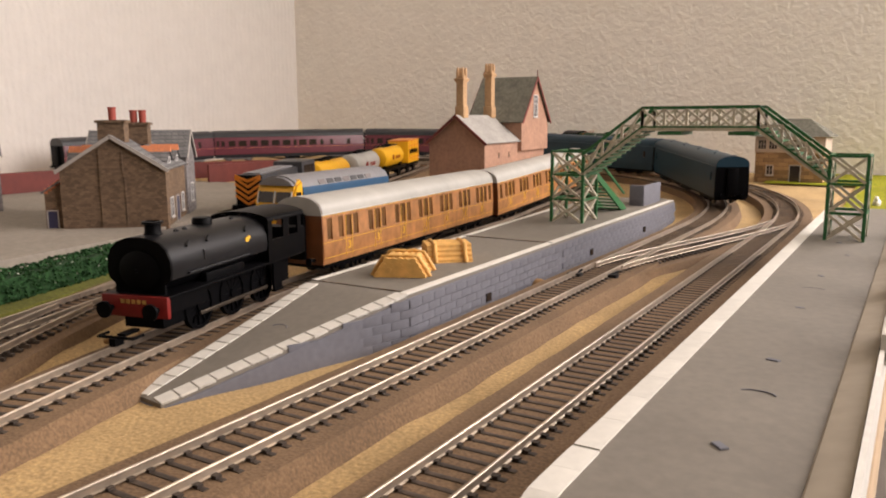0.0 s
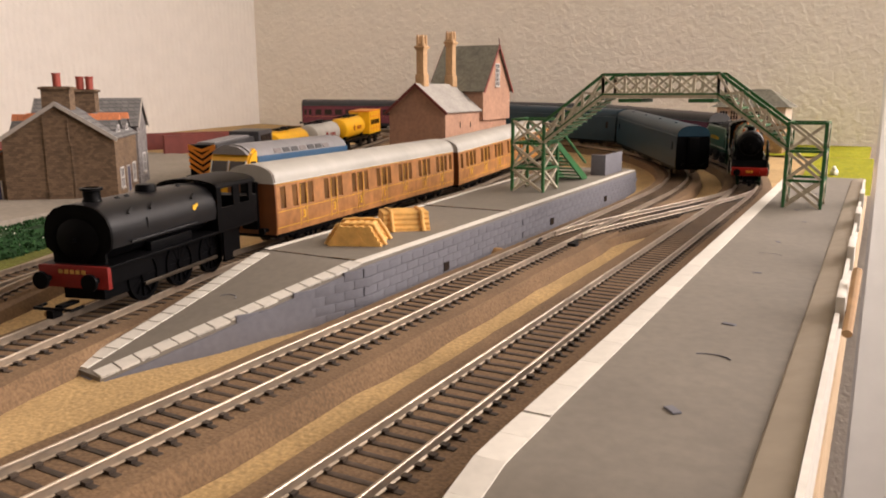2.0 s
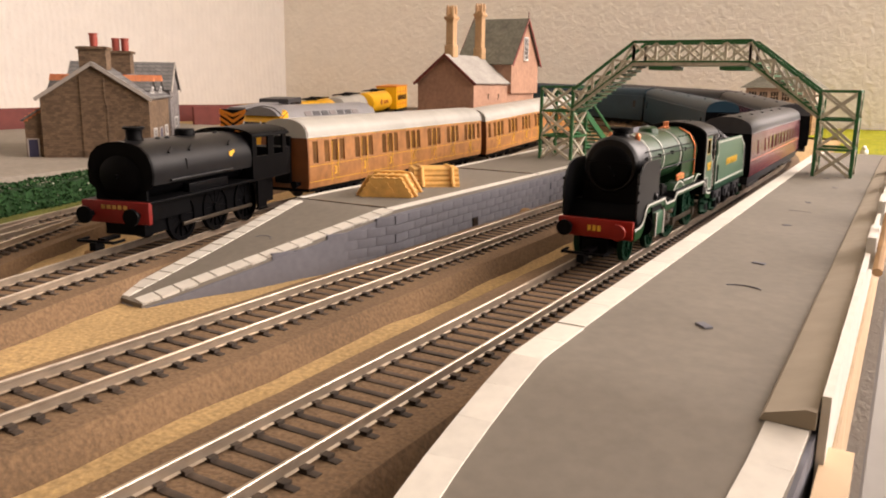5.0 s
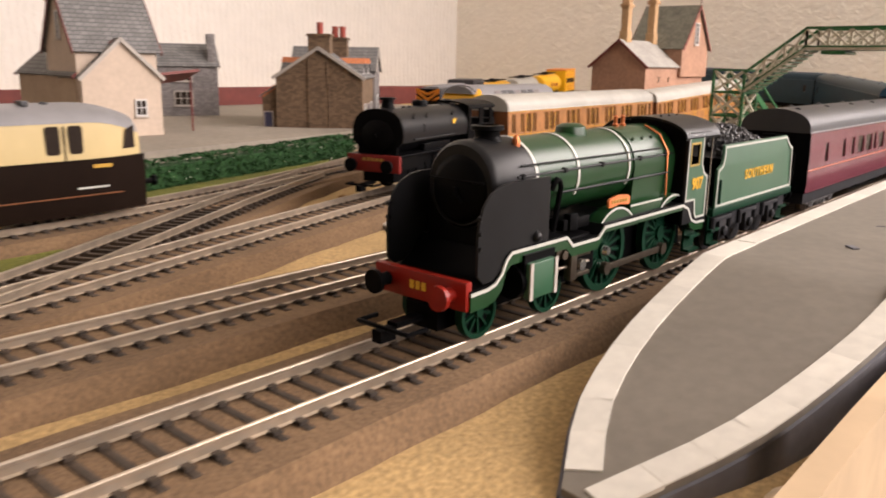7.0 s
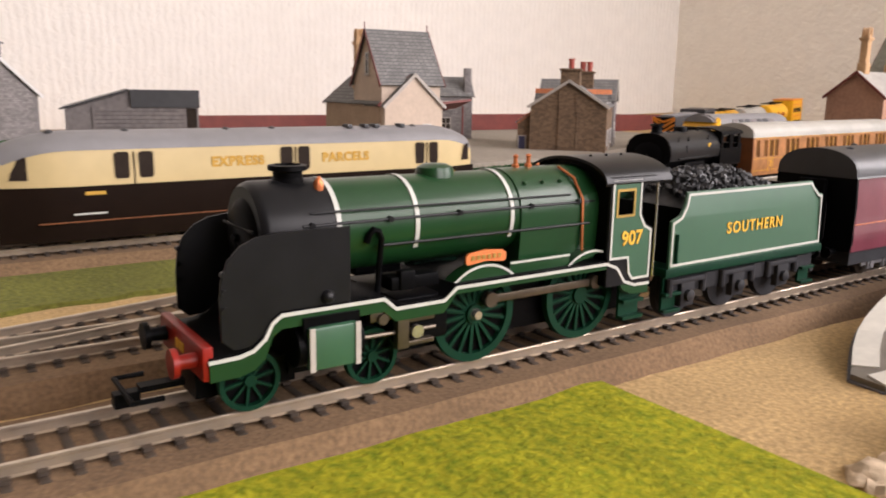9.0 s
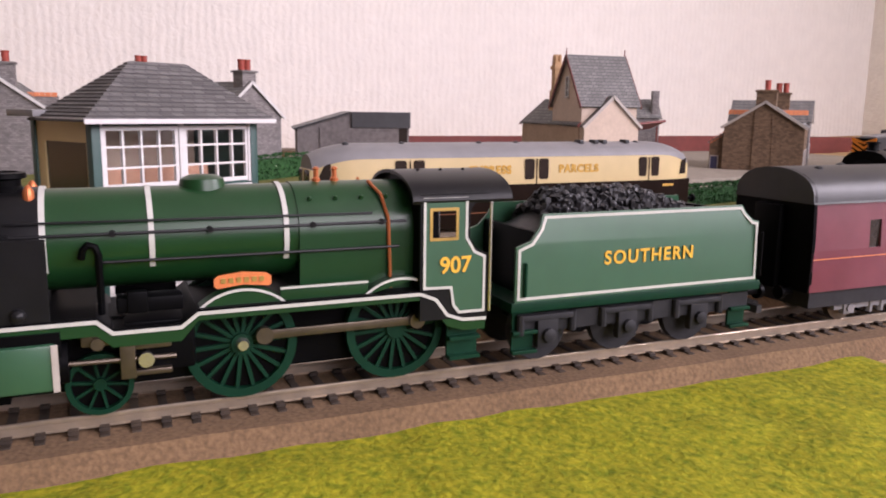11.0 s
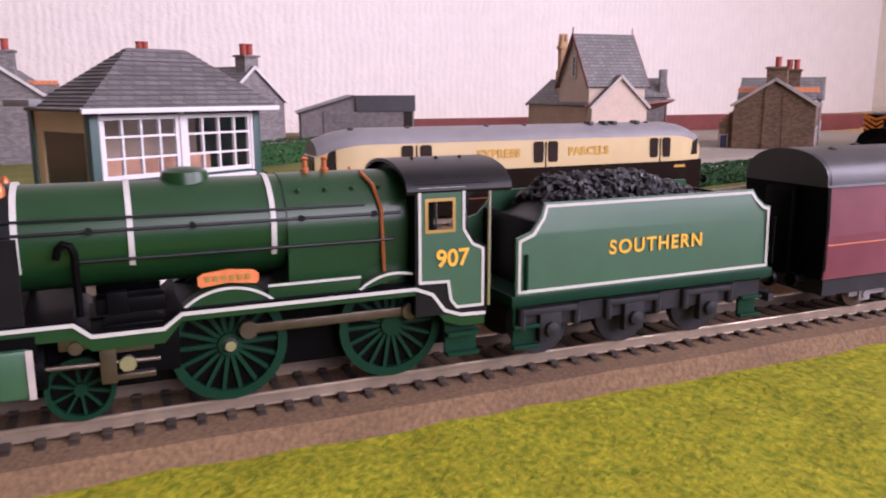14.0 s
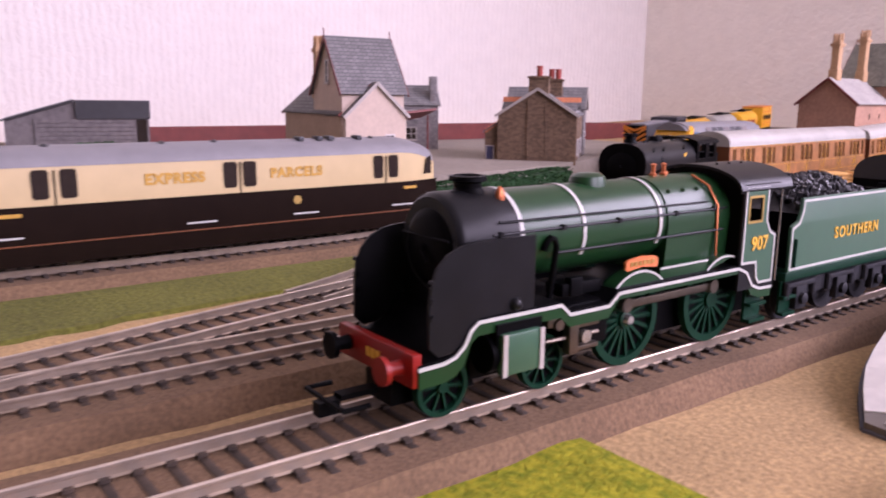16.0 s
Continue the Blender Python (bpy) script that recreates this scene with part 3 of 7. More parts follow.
def spline(pts, n=24):
    """A smooth line through the points."""
    p = [Vector(q) for q in pts]
    p = [2 * p[0] - p[1]] + p + [2 * p[-1] - p[-2]]
    out = []
    for i in range(1, len(p) - 2):
        for k in range(n):
            t = k / n
            out.append(0.5 * (2 * p[i] + (p[i + 1] - p[i - 1]) * t + (2 * p[i - 1] - 5 * p[i] + 4 * p[i + 1] - p[i + 2]) * t * t + (3 * p[i] - p[i - 1] - 3 * p[i + 1] + p[i + 2]) * t ** 3))
    out.append(p[-2])
    return [(v.x, v.y) for v in out]


class Line:
    """A track's centre line in millimetres, by distance along it."""
    def __init__(self, pts, start=0.0):
        self.p = np.array(pts, float)
        self.s = start + np.concatenate([[0], np.cumsum(np.hypot(*np.diff(self.p, axis=0).T))])

    def at(self, s):
        s = min(max(s, self.s[0]), self.s[-1])
        return Vector((np.interp(s, self.s, self.p[:, 0]), np.interp(s, self.s, self.p[:, 1])))

    def way(self, s):
        d = self.at(s + 2) - self.at(s - 2)
        return d.normalized()

    def ride(self, front, a, b, z):
        """The pose of a vehicle whose front is at that distance and whose pivots lie a and b behind it."""
        pa, pb = self.at(front + a), self.at(front + b)
        d = (pb - pa).normalized()
        o = pa - d * a
        za, zb = lift(*pa), lift(*pb)
        k = (zb - za) / (b - a)
        return pose(o.x * 0.001, o.y * 0.001, (z + za - k * a) * 0.001, math.degrees(math.atan(k)), 0, math.degrees(math.atan2(-d.x, d.y)))


CX, CY, R1 = -400, 690, 400
main_line = Line([(0, -1150), (0, 600)] + arc(CX, CY, R1, 0, 90) + arc(-460, CY, R1, 90, 180) + [(-860, 300), (-860, -1150)], -1150)
second_line = Line([(-62, -1150), (-62, 600)] + arc(CX, CY, R1 - 62, 0, 90) + [(-440, CY + R1 - 62)] + arc(-460, CY, R1 - 62, 90, 170), -1150)
bay_line = Line(spline([(-62, -330), (-62, -250), (-77, -160), (-91, -100), (-107, -30), (-124, 30), (-143, 95), (-165, 175), (-194, 300), (-220, 550), (-240, 860)]))
goods_line = Line(spline([(-205, -1150), (-205, -300), (-205, -60), (-210, 30), (-236, 140), (-268, 236), (-294, 370), (-312, 520), (-350, 650), (-410, 800), (-450, 900)]))
siding_line = Line(spline([(-262, 216), (-300, 300), (-352, 400), (-393, 460), (-460, 690), (-530, 925), (-545, 975)]))
link_line = Line(spline([(-92, -92), (-118, -30), (-160, 40), (-215, 130), (-262, 216)]))
cross_line = Line(spline([(-62, 405), (-58, 450), (-40, 525), (-20, 600), (-3, 675), (0, 700)]))


def strip_along(line, s0, s1, prof, step=12.0):
    """A profile (across, up) drawn along a line."""
    bm = B()
    n = max(1, int((s1 - s0) / step))
    rings = []
    for i in range(n + 1):
        s = s0 + (s1 - s0) * i / n
        p, d = line.at(s), line.way(s)
        e = lift(p.x, p.y)
        rings.append([bm.verts.new((p.x + d.y * x, p.y - d.x * x, z + (e if z > 0 else 0))) for x, z in prof])
    k = len(prof)
    for a, b in zip(rings, rings[1:]):
        for i in range(k):
            bm.faces.new((a[i], a[(i + 1) % k], b[(i + 1) % k], b[i]))
    bm.faces.new(rings[0])
    bm.faces.new(rings[-1][::-1])
    return bm


SLEEPER = mesh_of("sleeper", box(box(box(B(), -13.0, 13.0, -1.0, 1.0, 0, 1.3, 0.25), -11, -7, -1.0, 1.0, 1.4, 2.1), 7, 11, -1.0, 1.0, 1.4, 2.1), "sleeper")
RAILZ = 10.0


def track(line, s0, s1, near, label, bed=True, step=6.1, dz=0.0):
    """Rails and sleepers on a cork bed. near: the stretches whose sleepers are parts of their own."""
    t = thing("railway_track", pose(0, 0, 0), label, "railway track", kind="structure")
    for side in (-8.6, 8.6):
        prof = [(side - 0.34, RAILZ), (side - 0.46, RAILZ - 0.15), (side - 0.46, RAILZ - 0.8), (side - 0.22, RAILZ - 1.0), (side - 0.22, RAILZ - 2.4), (side - 0.8, RAILZ - 2.7),
                (side + 0.8, RAILZ - 2.7), (side + 0.22, RAILZ - 2.4), (side + 0.22, RAILZ - 1.0), (side + 0.46, RAILZ - 0.8), (side + 0.46, RAILZ - 0.15), (side + 0.34, RAILZ)]
        part("rail", strip_along(line, s0, s1, prof[::-1]), "rail", t)
    far = B()
    s = s0 + 3
    rnd = random.Random(int(s0) + 7)
    while s < s1:
        p, d = line.at(s), line.way(s)
        rz = math.degrees(math.atan2(-d.x, d.y)) + rnd.uniform(-0.6, 0.6)
        if near and near[0] < s < near[1]:
            piece("sleeper", SLEEPER, t, pose(p.x * 0.001, p.y * 0.001, (RAILZ - 4.5 + dz + lift(p.x, p.y)) * 0.001, 0, 0, rz))
        else:
            obox(far, Matrix.Translation((p.x, p.y, RAILZ - 4.0 + dz + lift(p.x, p.y))) @ Matrix.Rotation(radians(rz), 4, "Z"), 26.0, 2.0, 1.6)
        s += step
    if len(far.verts):
        tagged(part("sleepers", far, "sleeper", t), kind="stuff")
    else:
        far.free()
    if bed:
        w = 0.6 * noise.noise(Vector((s0 * 0.01, 1, 2)))
        b = strip_along(line, s0, s1, [(-24 + w, -0.5), (-20, RAILZ - 3.5), (20, RAILZ - 3.5), (24, -0.5)])
        for v in b.verts:
            v.co.x += 0.7 * noise.noise(v.co * 0.06)
            v.co.z += 0.25 * noise.noise(v.co * 0.05 + Vector((3, 3, 3)))
        solid("track_bed", b, "cork", "brown cork bed under a track", "track bed", "structure")
    return t


track(main_line, -1150, 2900, (-330, 520), "steel rails on dark sleepers, nearest through track")
track(second_line, -1150, 1500, (-300, 480), "steel rails on dark sleepers, second through track")
track(bay_line, 5, bay_line.s[-1], (60, 520), "steel rails on dark sleepers leading to the bay")
track(goods_line, 0, goods_line.s[-1], (800, 1500), "steel rails on dark sleepers of the goods line")
track(siding_line, 0, siding_line.s[-1], None, "dark rails of the siding")
track(link_line, 30, link_line.s[-1] - 20, (30, 330), "dark turnout rails linking two lines", bed=False, dz=-0.15)
track(cross_line, 20, cross_line.s[-1] - 10, (20, 290), "turnout rails crossing between the through tracks", bed=False, dz=-0.15)
b = strip_along(cross_line, 10, cross_line.s[-1], [(-21, -0.5), (-19, RAILZ - 4.8), (19, RAILZ - 4.8), (21, -0.5)])
solid("track_bed", b, "cork", "brown cork bed under the turnout", "track bed", "structure")
b = strip_along(link_line, 10, link_line.s[-1], [(-21, -0.5), (-19, RAILZ - 4.8), (19, RAILZ - 4.8), (21, -0.5)])
solid("track_bed", b, "cork", "brown cork bed under the turnout", "track bed", "structure")


# ---- platforms ----
def platform(name, outline, height, slabs, label, wall_blocks=()):
    """outline: (x, y) in order; height(y): top of the ramped slab; slabs: white edge runs (inner line from outer by width)."""
    t = thing(name, pose(0, 0, 0), label, "platform")
    bm = B()
    top = [bm.verts.new((x, y, height(y))) for x, y in outline]
    bot = [bm.verts.new((x, y, -0.5)) for x, y in outline]
    n = len(outline)
    f = bm.faces.new(top)
    for i in range(n):
        bm.faces.new((bot[i], bot[(i + 1) % n], top[(i + 1) % n], top[i]))
    bmesh.ops.triangulate(bm, faces=[f])
    body = part("deck", bm, "plat", t)
    # a darker plinth round it
    bm = B()
    for i in range(n):
        (x0, y0), (x1, y1) = outline[i], outline[(i + 1) % n]
        d = Vector((x1 - x0, y1 - y0))
        if d.length < 0.1:
            continue
        nn = Vector((d.y, -d.x)).normalized() * 0.8
        k = max(1, int(d.length / 14))
        for j in range(k):
            a, b = Vector((x0, y0)) + d * j / k, Vector((x0, y0)) + d * (j + 1) / k
            za, zb = height(a.y) - 1.6, height(b.y) - 1.6
            q = [bm.verts.new(c) for c in ((a.x + nn.x, a.y + nn.y, -0.5), (b.x + nn.x, b.y + nn.y, -0.5), (b.x + nn.x, b.y + nn.y, zb), (a.x + nn.x, a.y + nn.y, za),
                                           (a.x, a.y, -0.5), (b.x, b.y, -0.5), (b.x, b.y, zb), (a.x, a.y, za))]
            for fa in ((0, 1, 2, 3), (3, 2, 6, 7), (0, 3, 7, 4), (1, 5, 6, 2)):
                bm.faces.new([q[i2] for i2 in fa])
    bmesh.ops.remove_doubles(bm, verts=bm.verts[:], dist=0.05)
    part("plinth", bm, "platside", t, "blue-grey side walls")
    for run, width, size, gap in slabs:
        ln = Line(run)
        s = 0.0
        cache = {}
        while s + size <= ln.s[-1] + 0.5:
            a, b = ln.at(s + gap / 2), ln.at(s + size - gap / 2)
            d = (b - a).normalized()
            inn = Vector((d.y, -d.x)) * width
            bm = B()
            zs = [height(a.y), height(b.y), height((b + inn).y), height((a + inn).y)]
            c = (a + b) / 2
            co = [a - c, b - c, b + inn - c, a + inn - c]
            lo = [bm.verts.new((p.x, p.y, z - 0.6)) for p, z in zip(co, zs)]
            hi = [bm.verts.new((p.x, p.y, z + 0.35)) for p, z in zip(co, zs)]
            bm.faces.new(hi)
            for i in range(4):
                bm.faces.new((lo[i], lo[(i + 1) % 4], hi[(i + 1) % 4], hi[i]))
            key = tuple(round(v, 1) for p in co for v in p) + tuple(round(z, 1) for z in zs)
            if key in cache:
                bm.free()
            else:
                cache[key] = mesh_of("edge_slab", bm, "white")
            piece("edge_slab", cache[key], t, pose(c.x * 0.001, c.y * 0.001, 0))
            s += size
    for p0, p1, z1a, z1b in wall_blocks:
        p0, p1 = Vector(p0), Vector(p1)
        d = p1 - p0
        L = d.length
        me = mesh_of("stone_block", box(B(), 0.1, 10.08, -0.6, 0.85, 0.08, 3.9, 0.15), "platside")
        rz = math.degrees(math.atan2(d.y, d.x))
        for r in range(6):
            s = -(r % 2) * 5.0
            while s < L - 3:
                zt = z1a + (z1b - z1a) * (s + 5) / L
                if s >= -0.1 and 4.0 * (r + 1) < zt - 1.0:
                    q = p0 + d * (s / L)
                    piece("stone_block", me, t, pose(q.x * 0.001, q.y * 0.001, 0.004 * r - 0.0002, 0, 0, rz))
                s += 10.2
    return t


def ramp(y0, y1, z0, z1):
    return lambda y: z0 + (z1 - z0) * min(1, max(0, (y - y0) / (y1 - y0)))


ha = ramp(142, 250, 1.4, 22.2)
isl_l = spline([(-137, 143), (-141, 195), (-147, 252)], 6)
isl_r = spline([(-120, 141), (-106, 190), (-90, 249)], 6)
outA = isl_r + [(-92, 420), (-94, 580), (-96, 700), (-112, 716), (-168, 700), (-170, 589), (-157, 420)] + isl_l[::-1]
isl = platform("island_platform", outA, ha, [(isl_l, 6.8, 7.0, 0.7), (isl_r[::-1], 6.8, 7.0, 0.7)], "grey island platform with white edging and block side wall",
               [((-89.2, 249), (-91.2, 420), 22.2, 22.2), ((-91.2, 420), (-95, 696), 22.2, 22.2), ((-106.2, 190), (-89.4, 249), 14, 22)])
bm = B()
prism(bm, [(-90.2, 249), (-92.2, 420), (-96, 700), (-100.5, 700), (-96.7, 420), (-94.7, 249)], "z", 21.6, 22.55)
part("edge_line", bm, "white", isl, "white edge line")
bm = B()
prism(bm, [(-147.5, 253), (-156.5, 420), (-169, 589), (-166, 589), (-153.5, 420), (-144.5, 253)], "z", 21.6, 22.55)
part("edge_line", bm, "white", isl, "white edge line")
bm = B()
box(bm, -156, -93, 412, 413.6, 20, 22.6)
box(bm, -146.5, -90.5, 252, 252.8, 20, 22.45)
part("seam", bm, "dark", isl, "dark joint between platform sections")
for y, z in ((323, 6.5), (476, 7.5), (600, 8)):
    bm = B()
    box(bm, -92 - (y - 249) * 0.012, -88.0 - (y - 249) * 0.012, y - 2.6, y + 2.6, z - 2.2, z + 2.2)
    part("drain_hole", bm, "dark", isl, "small dark hole in the side wall")
bm = B()
tube(bm, [(-124 + 4 * math.cos(a), 204 + 3 * math.sin(a), ha(204 + 3 * math.sin(a)) + 0.05) for a in np.linspace(0.2, 2.9, 10)], 0.22, 5)
part("peg_mark", bm, "platside", isl, "arc-shaped moulding mark")

hb = ramp(0, 112, 2.2, 22.2)
pb_l = spline([(56, 2), (43.5, 28), (36.2, 60), (33.0, 98), (32.6, 135)], 6)
pb_r = spline([(66, 1), (79, 35), (87, 78), (89.5, 108)], 6)
outB = pb_r + [(89.5, 420), (89.5, 712), (32, 712), (32, 420)] + pb_l[::-1]
plb = platform("side_platform", outB, hb, [([(32, 712), (32.6, 136)], -6.5, 19.2, 0.12), (pb_l[::-1], -6.8, 12.0, 0.1), (pb_r, -6.8, 12.0, 0.12)], "grey side platform with a broad white edge")
for x, y, w, d in ((62, 153, 4.2, 2.4), (62, 229, 4.0, 2.0), (60, 308, 3.4, 1.8), (60, 382, 3.2, 1.8), (58, 499, 3.4, 1.8), (66, 452, 2.4, 1.4), (63, 590, 3.0, 1.6)):
    bm = obox(B(), Matrix.Translation((x, y, 22.15)) @ Matrix.Rotation(0.12 + y, 4, "Z"), w, d, 0.6)
    bmesh.ops.bevel(bm, geom=bm.edges[:], offset=0.15, segments=1, affect="EDGES")
    part("glue_lump", bm, "platside", plb, "small dark lump of old glue")
for x, y in ((63, 194), (60, 348), (66, 508)):
    bm = tube(B(), [(x + 5 * math.cos(a), y + 3.2 * math.sin(a), 22.15) for a in np.linspace(0.2, 2.6, 9)], 0.22, 5)
    part("peg_mark", bm, "platside", plb, "arc-shaped moulding mark")
bm = prism(B(), [(81.5, 21.5), (90.2, 21.5), (90.2, 24.6), (88.5, 24.8), (82.2, 22.9)], "y", 106, 690)
solid("card_strip", bm, "card", "beige card strip along the platform back", "card strip")
bm = B()
prism(bm, [(90.6, 8), (92.0, 8), (92.0, 27), (90.6, 27)], "y", 108, 660)
for y in (240, 330, 430, 520):
    box(bm, 90.6, 93.2, y, y + 26, 22, 32, 0.4)
solid("backing_strip", bm, "white", "off-white ragged strip behind the platform", "strip")
bm = cyl(B(), (94.5, 232, 23), (95.4, 262, 36), 1.5, 10)
solid("dowel", bm, "buffst", "short brown dowel leaning on the strip", "dowel")


# ---- rolling stock ----
def wheel(parent, y, r, material, spokes=0, x=8.6, name="wheel"):
    """A wheelset: two wheels on an axle, at distance y and radius r above the rail."""
    ws = thing_part("wheelset", parent, pose(0, y * 0.001, r * 0.001))
    for sgn in (-1, 1):
        bm = B()
        a, b = sgn * (x - 1.0), sgn * (x + 1.2)
        seg = 28 if spokes else 18
        if spokes:
            ro, ri = r, r * 0.84
            pr = [[bm.verts.new((xx, rr * math.cos(2 * math.pi * i / seg), rr * math.sin(2 * math.pi * i / seg))) for i in range(seg)] for xx, rr in ((a, ro), (b, ro), (b, ri), (a, ri))]
            for k in range(4):
                for i in range(seg):
                    bm.faces.new((pr[k][i], pr[k][(i + 1) % seg], pr[(k + 1) % 4][(i + 1) % seg], pr[(k + 1) % 4][i]))
            w = part("rim", bm, material, ws)
            bm = B()
            for k in range(spokes):
                an = 2 * math.pi * k / spokes
                m = Matrix.Rotation(an, 4, "X") @ Matrix.Translation((sgn * (x + 0.25), 0, r * 0.52))
                obox(bm, m, 0.8, r * 0.05 + 0.25, r * 0.72)
            part("spokes", bm, material, ws)
            bm = B()
            cyl(bm, (a, 0, 0), (sgn * (x + 1.5), 0, 0), r * 0.2, 14)
            part("hub", bm, material, ws)
            bm = B()
            cyl(bm, (sgn * (x - 0.6), 0, 0), (sgn * (x - 0.2), 0, 0), r * 0.83, 20)
            part("backing", bm, "black", ws)
        else:
            cyl(bm, (a, 0, 0), (b, 0, 0), r, seg)
            part("rim", bm, material, ws)
    return ws


def thing_part(name, parent, m):
    bm = cyl(B(), (-9, 0, 0), (9, 0, 0), 1.0, 8)
    ob = part(name, bm, "black", parent)
    ob.matrix_basis = m
    return ob


def buffers(parent, y, z, sgn, material="black", x=10.5, head=2.6):
    for s in (-1, 1):
        bm = B()
        cyl(bm, (s * x, y, z), (s * x, y + sgn * 4.5, z), 1.2, 10)
        cyl(bm, (s * x, y + sgn * 4.0, z), (s * x, y + sgn * 5.2, z), head, 14)
        part("buffer", bm, material, parent)


def coupling(parent, y, sgn, z=5.0):
    bm = B()
    box(bm, -1.6, 1.6, min(y, y + sgn * 9), max(y, y + sgn * 9), z - 0.6, z + 0.6)
    tube(bm, [(-8, y + sgn * 6, z), (-8, y + sgn * 12, z), (8, y + sgn * 12, z), (8, y + sgn * 6, z)], 0.6, 6)
    box(bm, -1.4, 1.4, min(y + sgn * 9, y + sgn * 14), max(y + sgn * 9, y + sgn * 14), z - 3.2, z - 0.2)
    part("coupling", bm, "black", parent, "black tension-lock coupling")


def body_shell(w, z0, z1, roof, n=10):
    """Half outline of a coach body with an arched roof: list of (x, z)."""
    pts = [(w * 0.97, z0), (w, z0 + 3), (w, z0 + (z1 - z0) * 0.55), (w * 0.965, z1)]
    r = [(w * 0.965 * math.cos(a), z1 + (roof - z1) * math.sin(a) ** 0.75) for a in np.linspace(0, math.pi / 2, n)]
    return pts, r


def coach(name, label, side_mat, roof_mat, end_mat, L, windows, w=15.8, z0=8.5, z1=38.5, roof=48.0, line_mat=None, lining=(), vents=9, doors=(), win=(22, 33), group="", pane_mat="dark"):
    """A bogie coach: y from 0 (front) to L; sides with real window openings."""
    t = thing(name, pose(0, 0, 0), label, "railway coach", group)
    # sides as panels round the windows
    for sgn in (-1, 1):
        bm = B()
        xs = lambda z: sgn * (w - 0.9 * max(0, (z - 26) / 12.5) - 0.5 * max(0, (13 - z) / 5))
        cuts = sorted({0.6, L - 0.6, *[c for a, b in windows for c in (a, b)]})
        zz = (z0, win[0], win[1], z1)

        def pane(y0, y1, za, zb):
            vs = [(xs(za), y0, za), (xs(za), y1, za), (xs(zb), y1, zb), (xs(zb), y0, zb)]
            o = [bm.verts.new(v) for v in vs]
            i = [bm.verts.new((v[0] - sgn * 1.0, v[1], v[2])) for v in vs]
            bm.faces.new(o)
            bm.faces.new(i[::-1])
            for k in range(4):
                bm.faces.new((o[k], o[(k + 1) % 4], i[(k + 1) % 4], i[k]))
        pane(0.6, L - 0.6, zz[0], (zz[0] + zz[1]) / 2)
        pane(0.6, L - 0.6, (zz[0] + zz[1]) / 2, zz[1])
        pane(0.6, L - 0.6, zz[2], zz[3])
        for c0, c1 in zip(cuts, cuts[1:]):
            if not any(abs(c0 - a) < 0.01 and abs(c1 - b) < 0.01 for a, b in windows):
                pane(c0, c1, zz[1], zz[2])
        sd = part("side", bm, side_mat, t)
        for a, b in windows:
            bm = B()
            box(bm, min(xs(28) - sgn * 1.0, xs(28) - sgn * 0.7), max(xs(28) - sgn * 1.0, xs(28) - sgn * 0.7), a - 0.3, b + 0.3, win[0] - 0.3, win[1] + 0.3)
            part("window_pane", bm, pane_mat, sd)
        if lining:
            bm = B()
            for z in lining:
                box(bm, min(xs(z) + sgn * 0.02, xs(z) + sgn * 0.16), max(xs(z) + sgn * 0.02, xs(z) + sgn * 0.16), 1, L - 1, z - 0.13, z + 0.13)
            for y in doors:
                for dy in (-3.4, 3.4):
                    ribbon(bm, [(y + dy, z0 + 2), (y + dy, z1 - 3)], 0.35, "x", min(xs(20) * 1.0, xs(20) + sgn * 0.1), max(xs(20), xs(20) + sgn * 0.1))
            part("lining", bm, line_mat, sd, "thin gold lining")
        bm = B()
        for y in doors:
            box(bm, min(xs(20), xs(20) + sgn * 0.5), max(xs(20), xs(20) + sgn * 0.5), y + 1.6, y + 2.4, 19, 20.4)
        if doors:
            part("door_handle", bm, "brass", sd)
    pts, r = body_shell(w, z0, z1, roof)
    arch = [(x, z) for x, z in r] + [(-x, z) for x, z in r[::-1][1:]]
    bm = prism(B(), arch + [(-w * 0.965 - 0.5, z1 - 0.6), (w * 0.965 + 0.5, z1 - 0.6)][::1], "y", -0.4, L + 0.4)
    rf = part("roof", bm, roof_mat, t)
    for k in range(vents):
        y = 12 + (L - 24) * k / max(1, vents - 1)
        for x in (-5, 5):
            if (k + (x > 0)) % 2:
                part("vent", lathe(B(), [(1.3, -0.3), (1.3, 0.9), (0.5, 1.3)], (x, y, roof - 0.9), 8), roof_mat, rf)
    for y0, y1, s in ((0, 1.2, -1), (L - 1.2, L, 1)):
        prof = [(w * 0.97, z0), (w, z0 + 3), (w, z0 + 16), (w * 0.965, z1)] + r[1:]
        full = prof + [(-x, z) for x, z in prof[::-1][1:]]
        e = part("end", prism(B(), full, "y", y0, y1), end_mat, t)
        bm = B()
        yy = (y0, y0 - 2.6) if s < 0 else (y1, y1 + 2.6)
        box(bm, -5.2, 5.2, min(yy), max(yy), 11, 37, 1.2)
        part("gangway", bm, "black", e, "black corridor connection")
    bm = B()
    box(bm, -w + 1.2, w - 1.2, 2, L - 2, 6.4, z0 + 0.3)
    part("solebar", bm, "frame" if side_mat == "maroon" else "black", t)
    bm = B()
    for s in (-1, 1):
        tube(bm, [(s * 11, L * 0.32, 6.8), (s * 11, L * 0.42, 3.2), (s * 11, L * 0.58, 3.2), (s * 11, L * 0.68, 6.8)], 0.7, 5)
        box(bm, s * 9 - 2.5, s * 9 + 2.5, L * 0.44, L * 0.53, 2.8, 6.6)
    part("underframe", bm, "black", t, "black truss and battery boxes")
    for yb in (L * 0.155, L * 0.845):
        bm = B()
        for s in (-1, 1):
            box(bm, s * 11.6 - 0.7, s * 11.6 + 0.7, yb - 21, yb + 21, 4.2, 6.2)
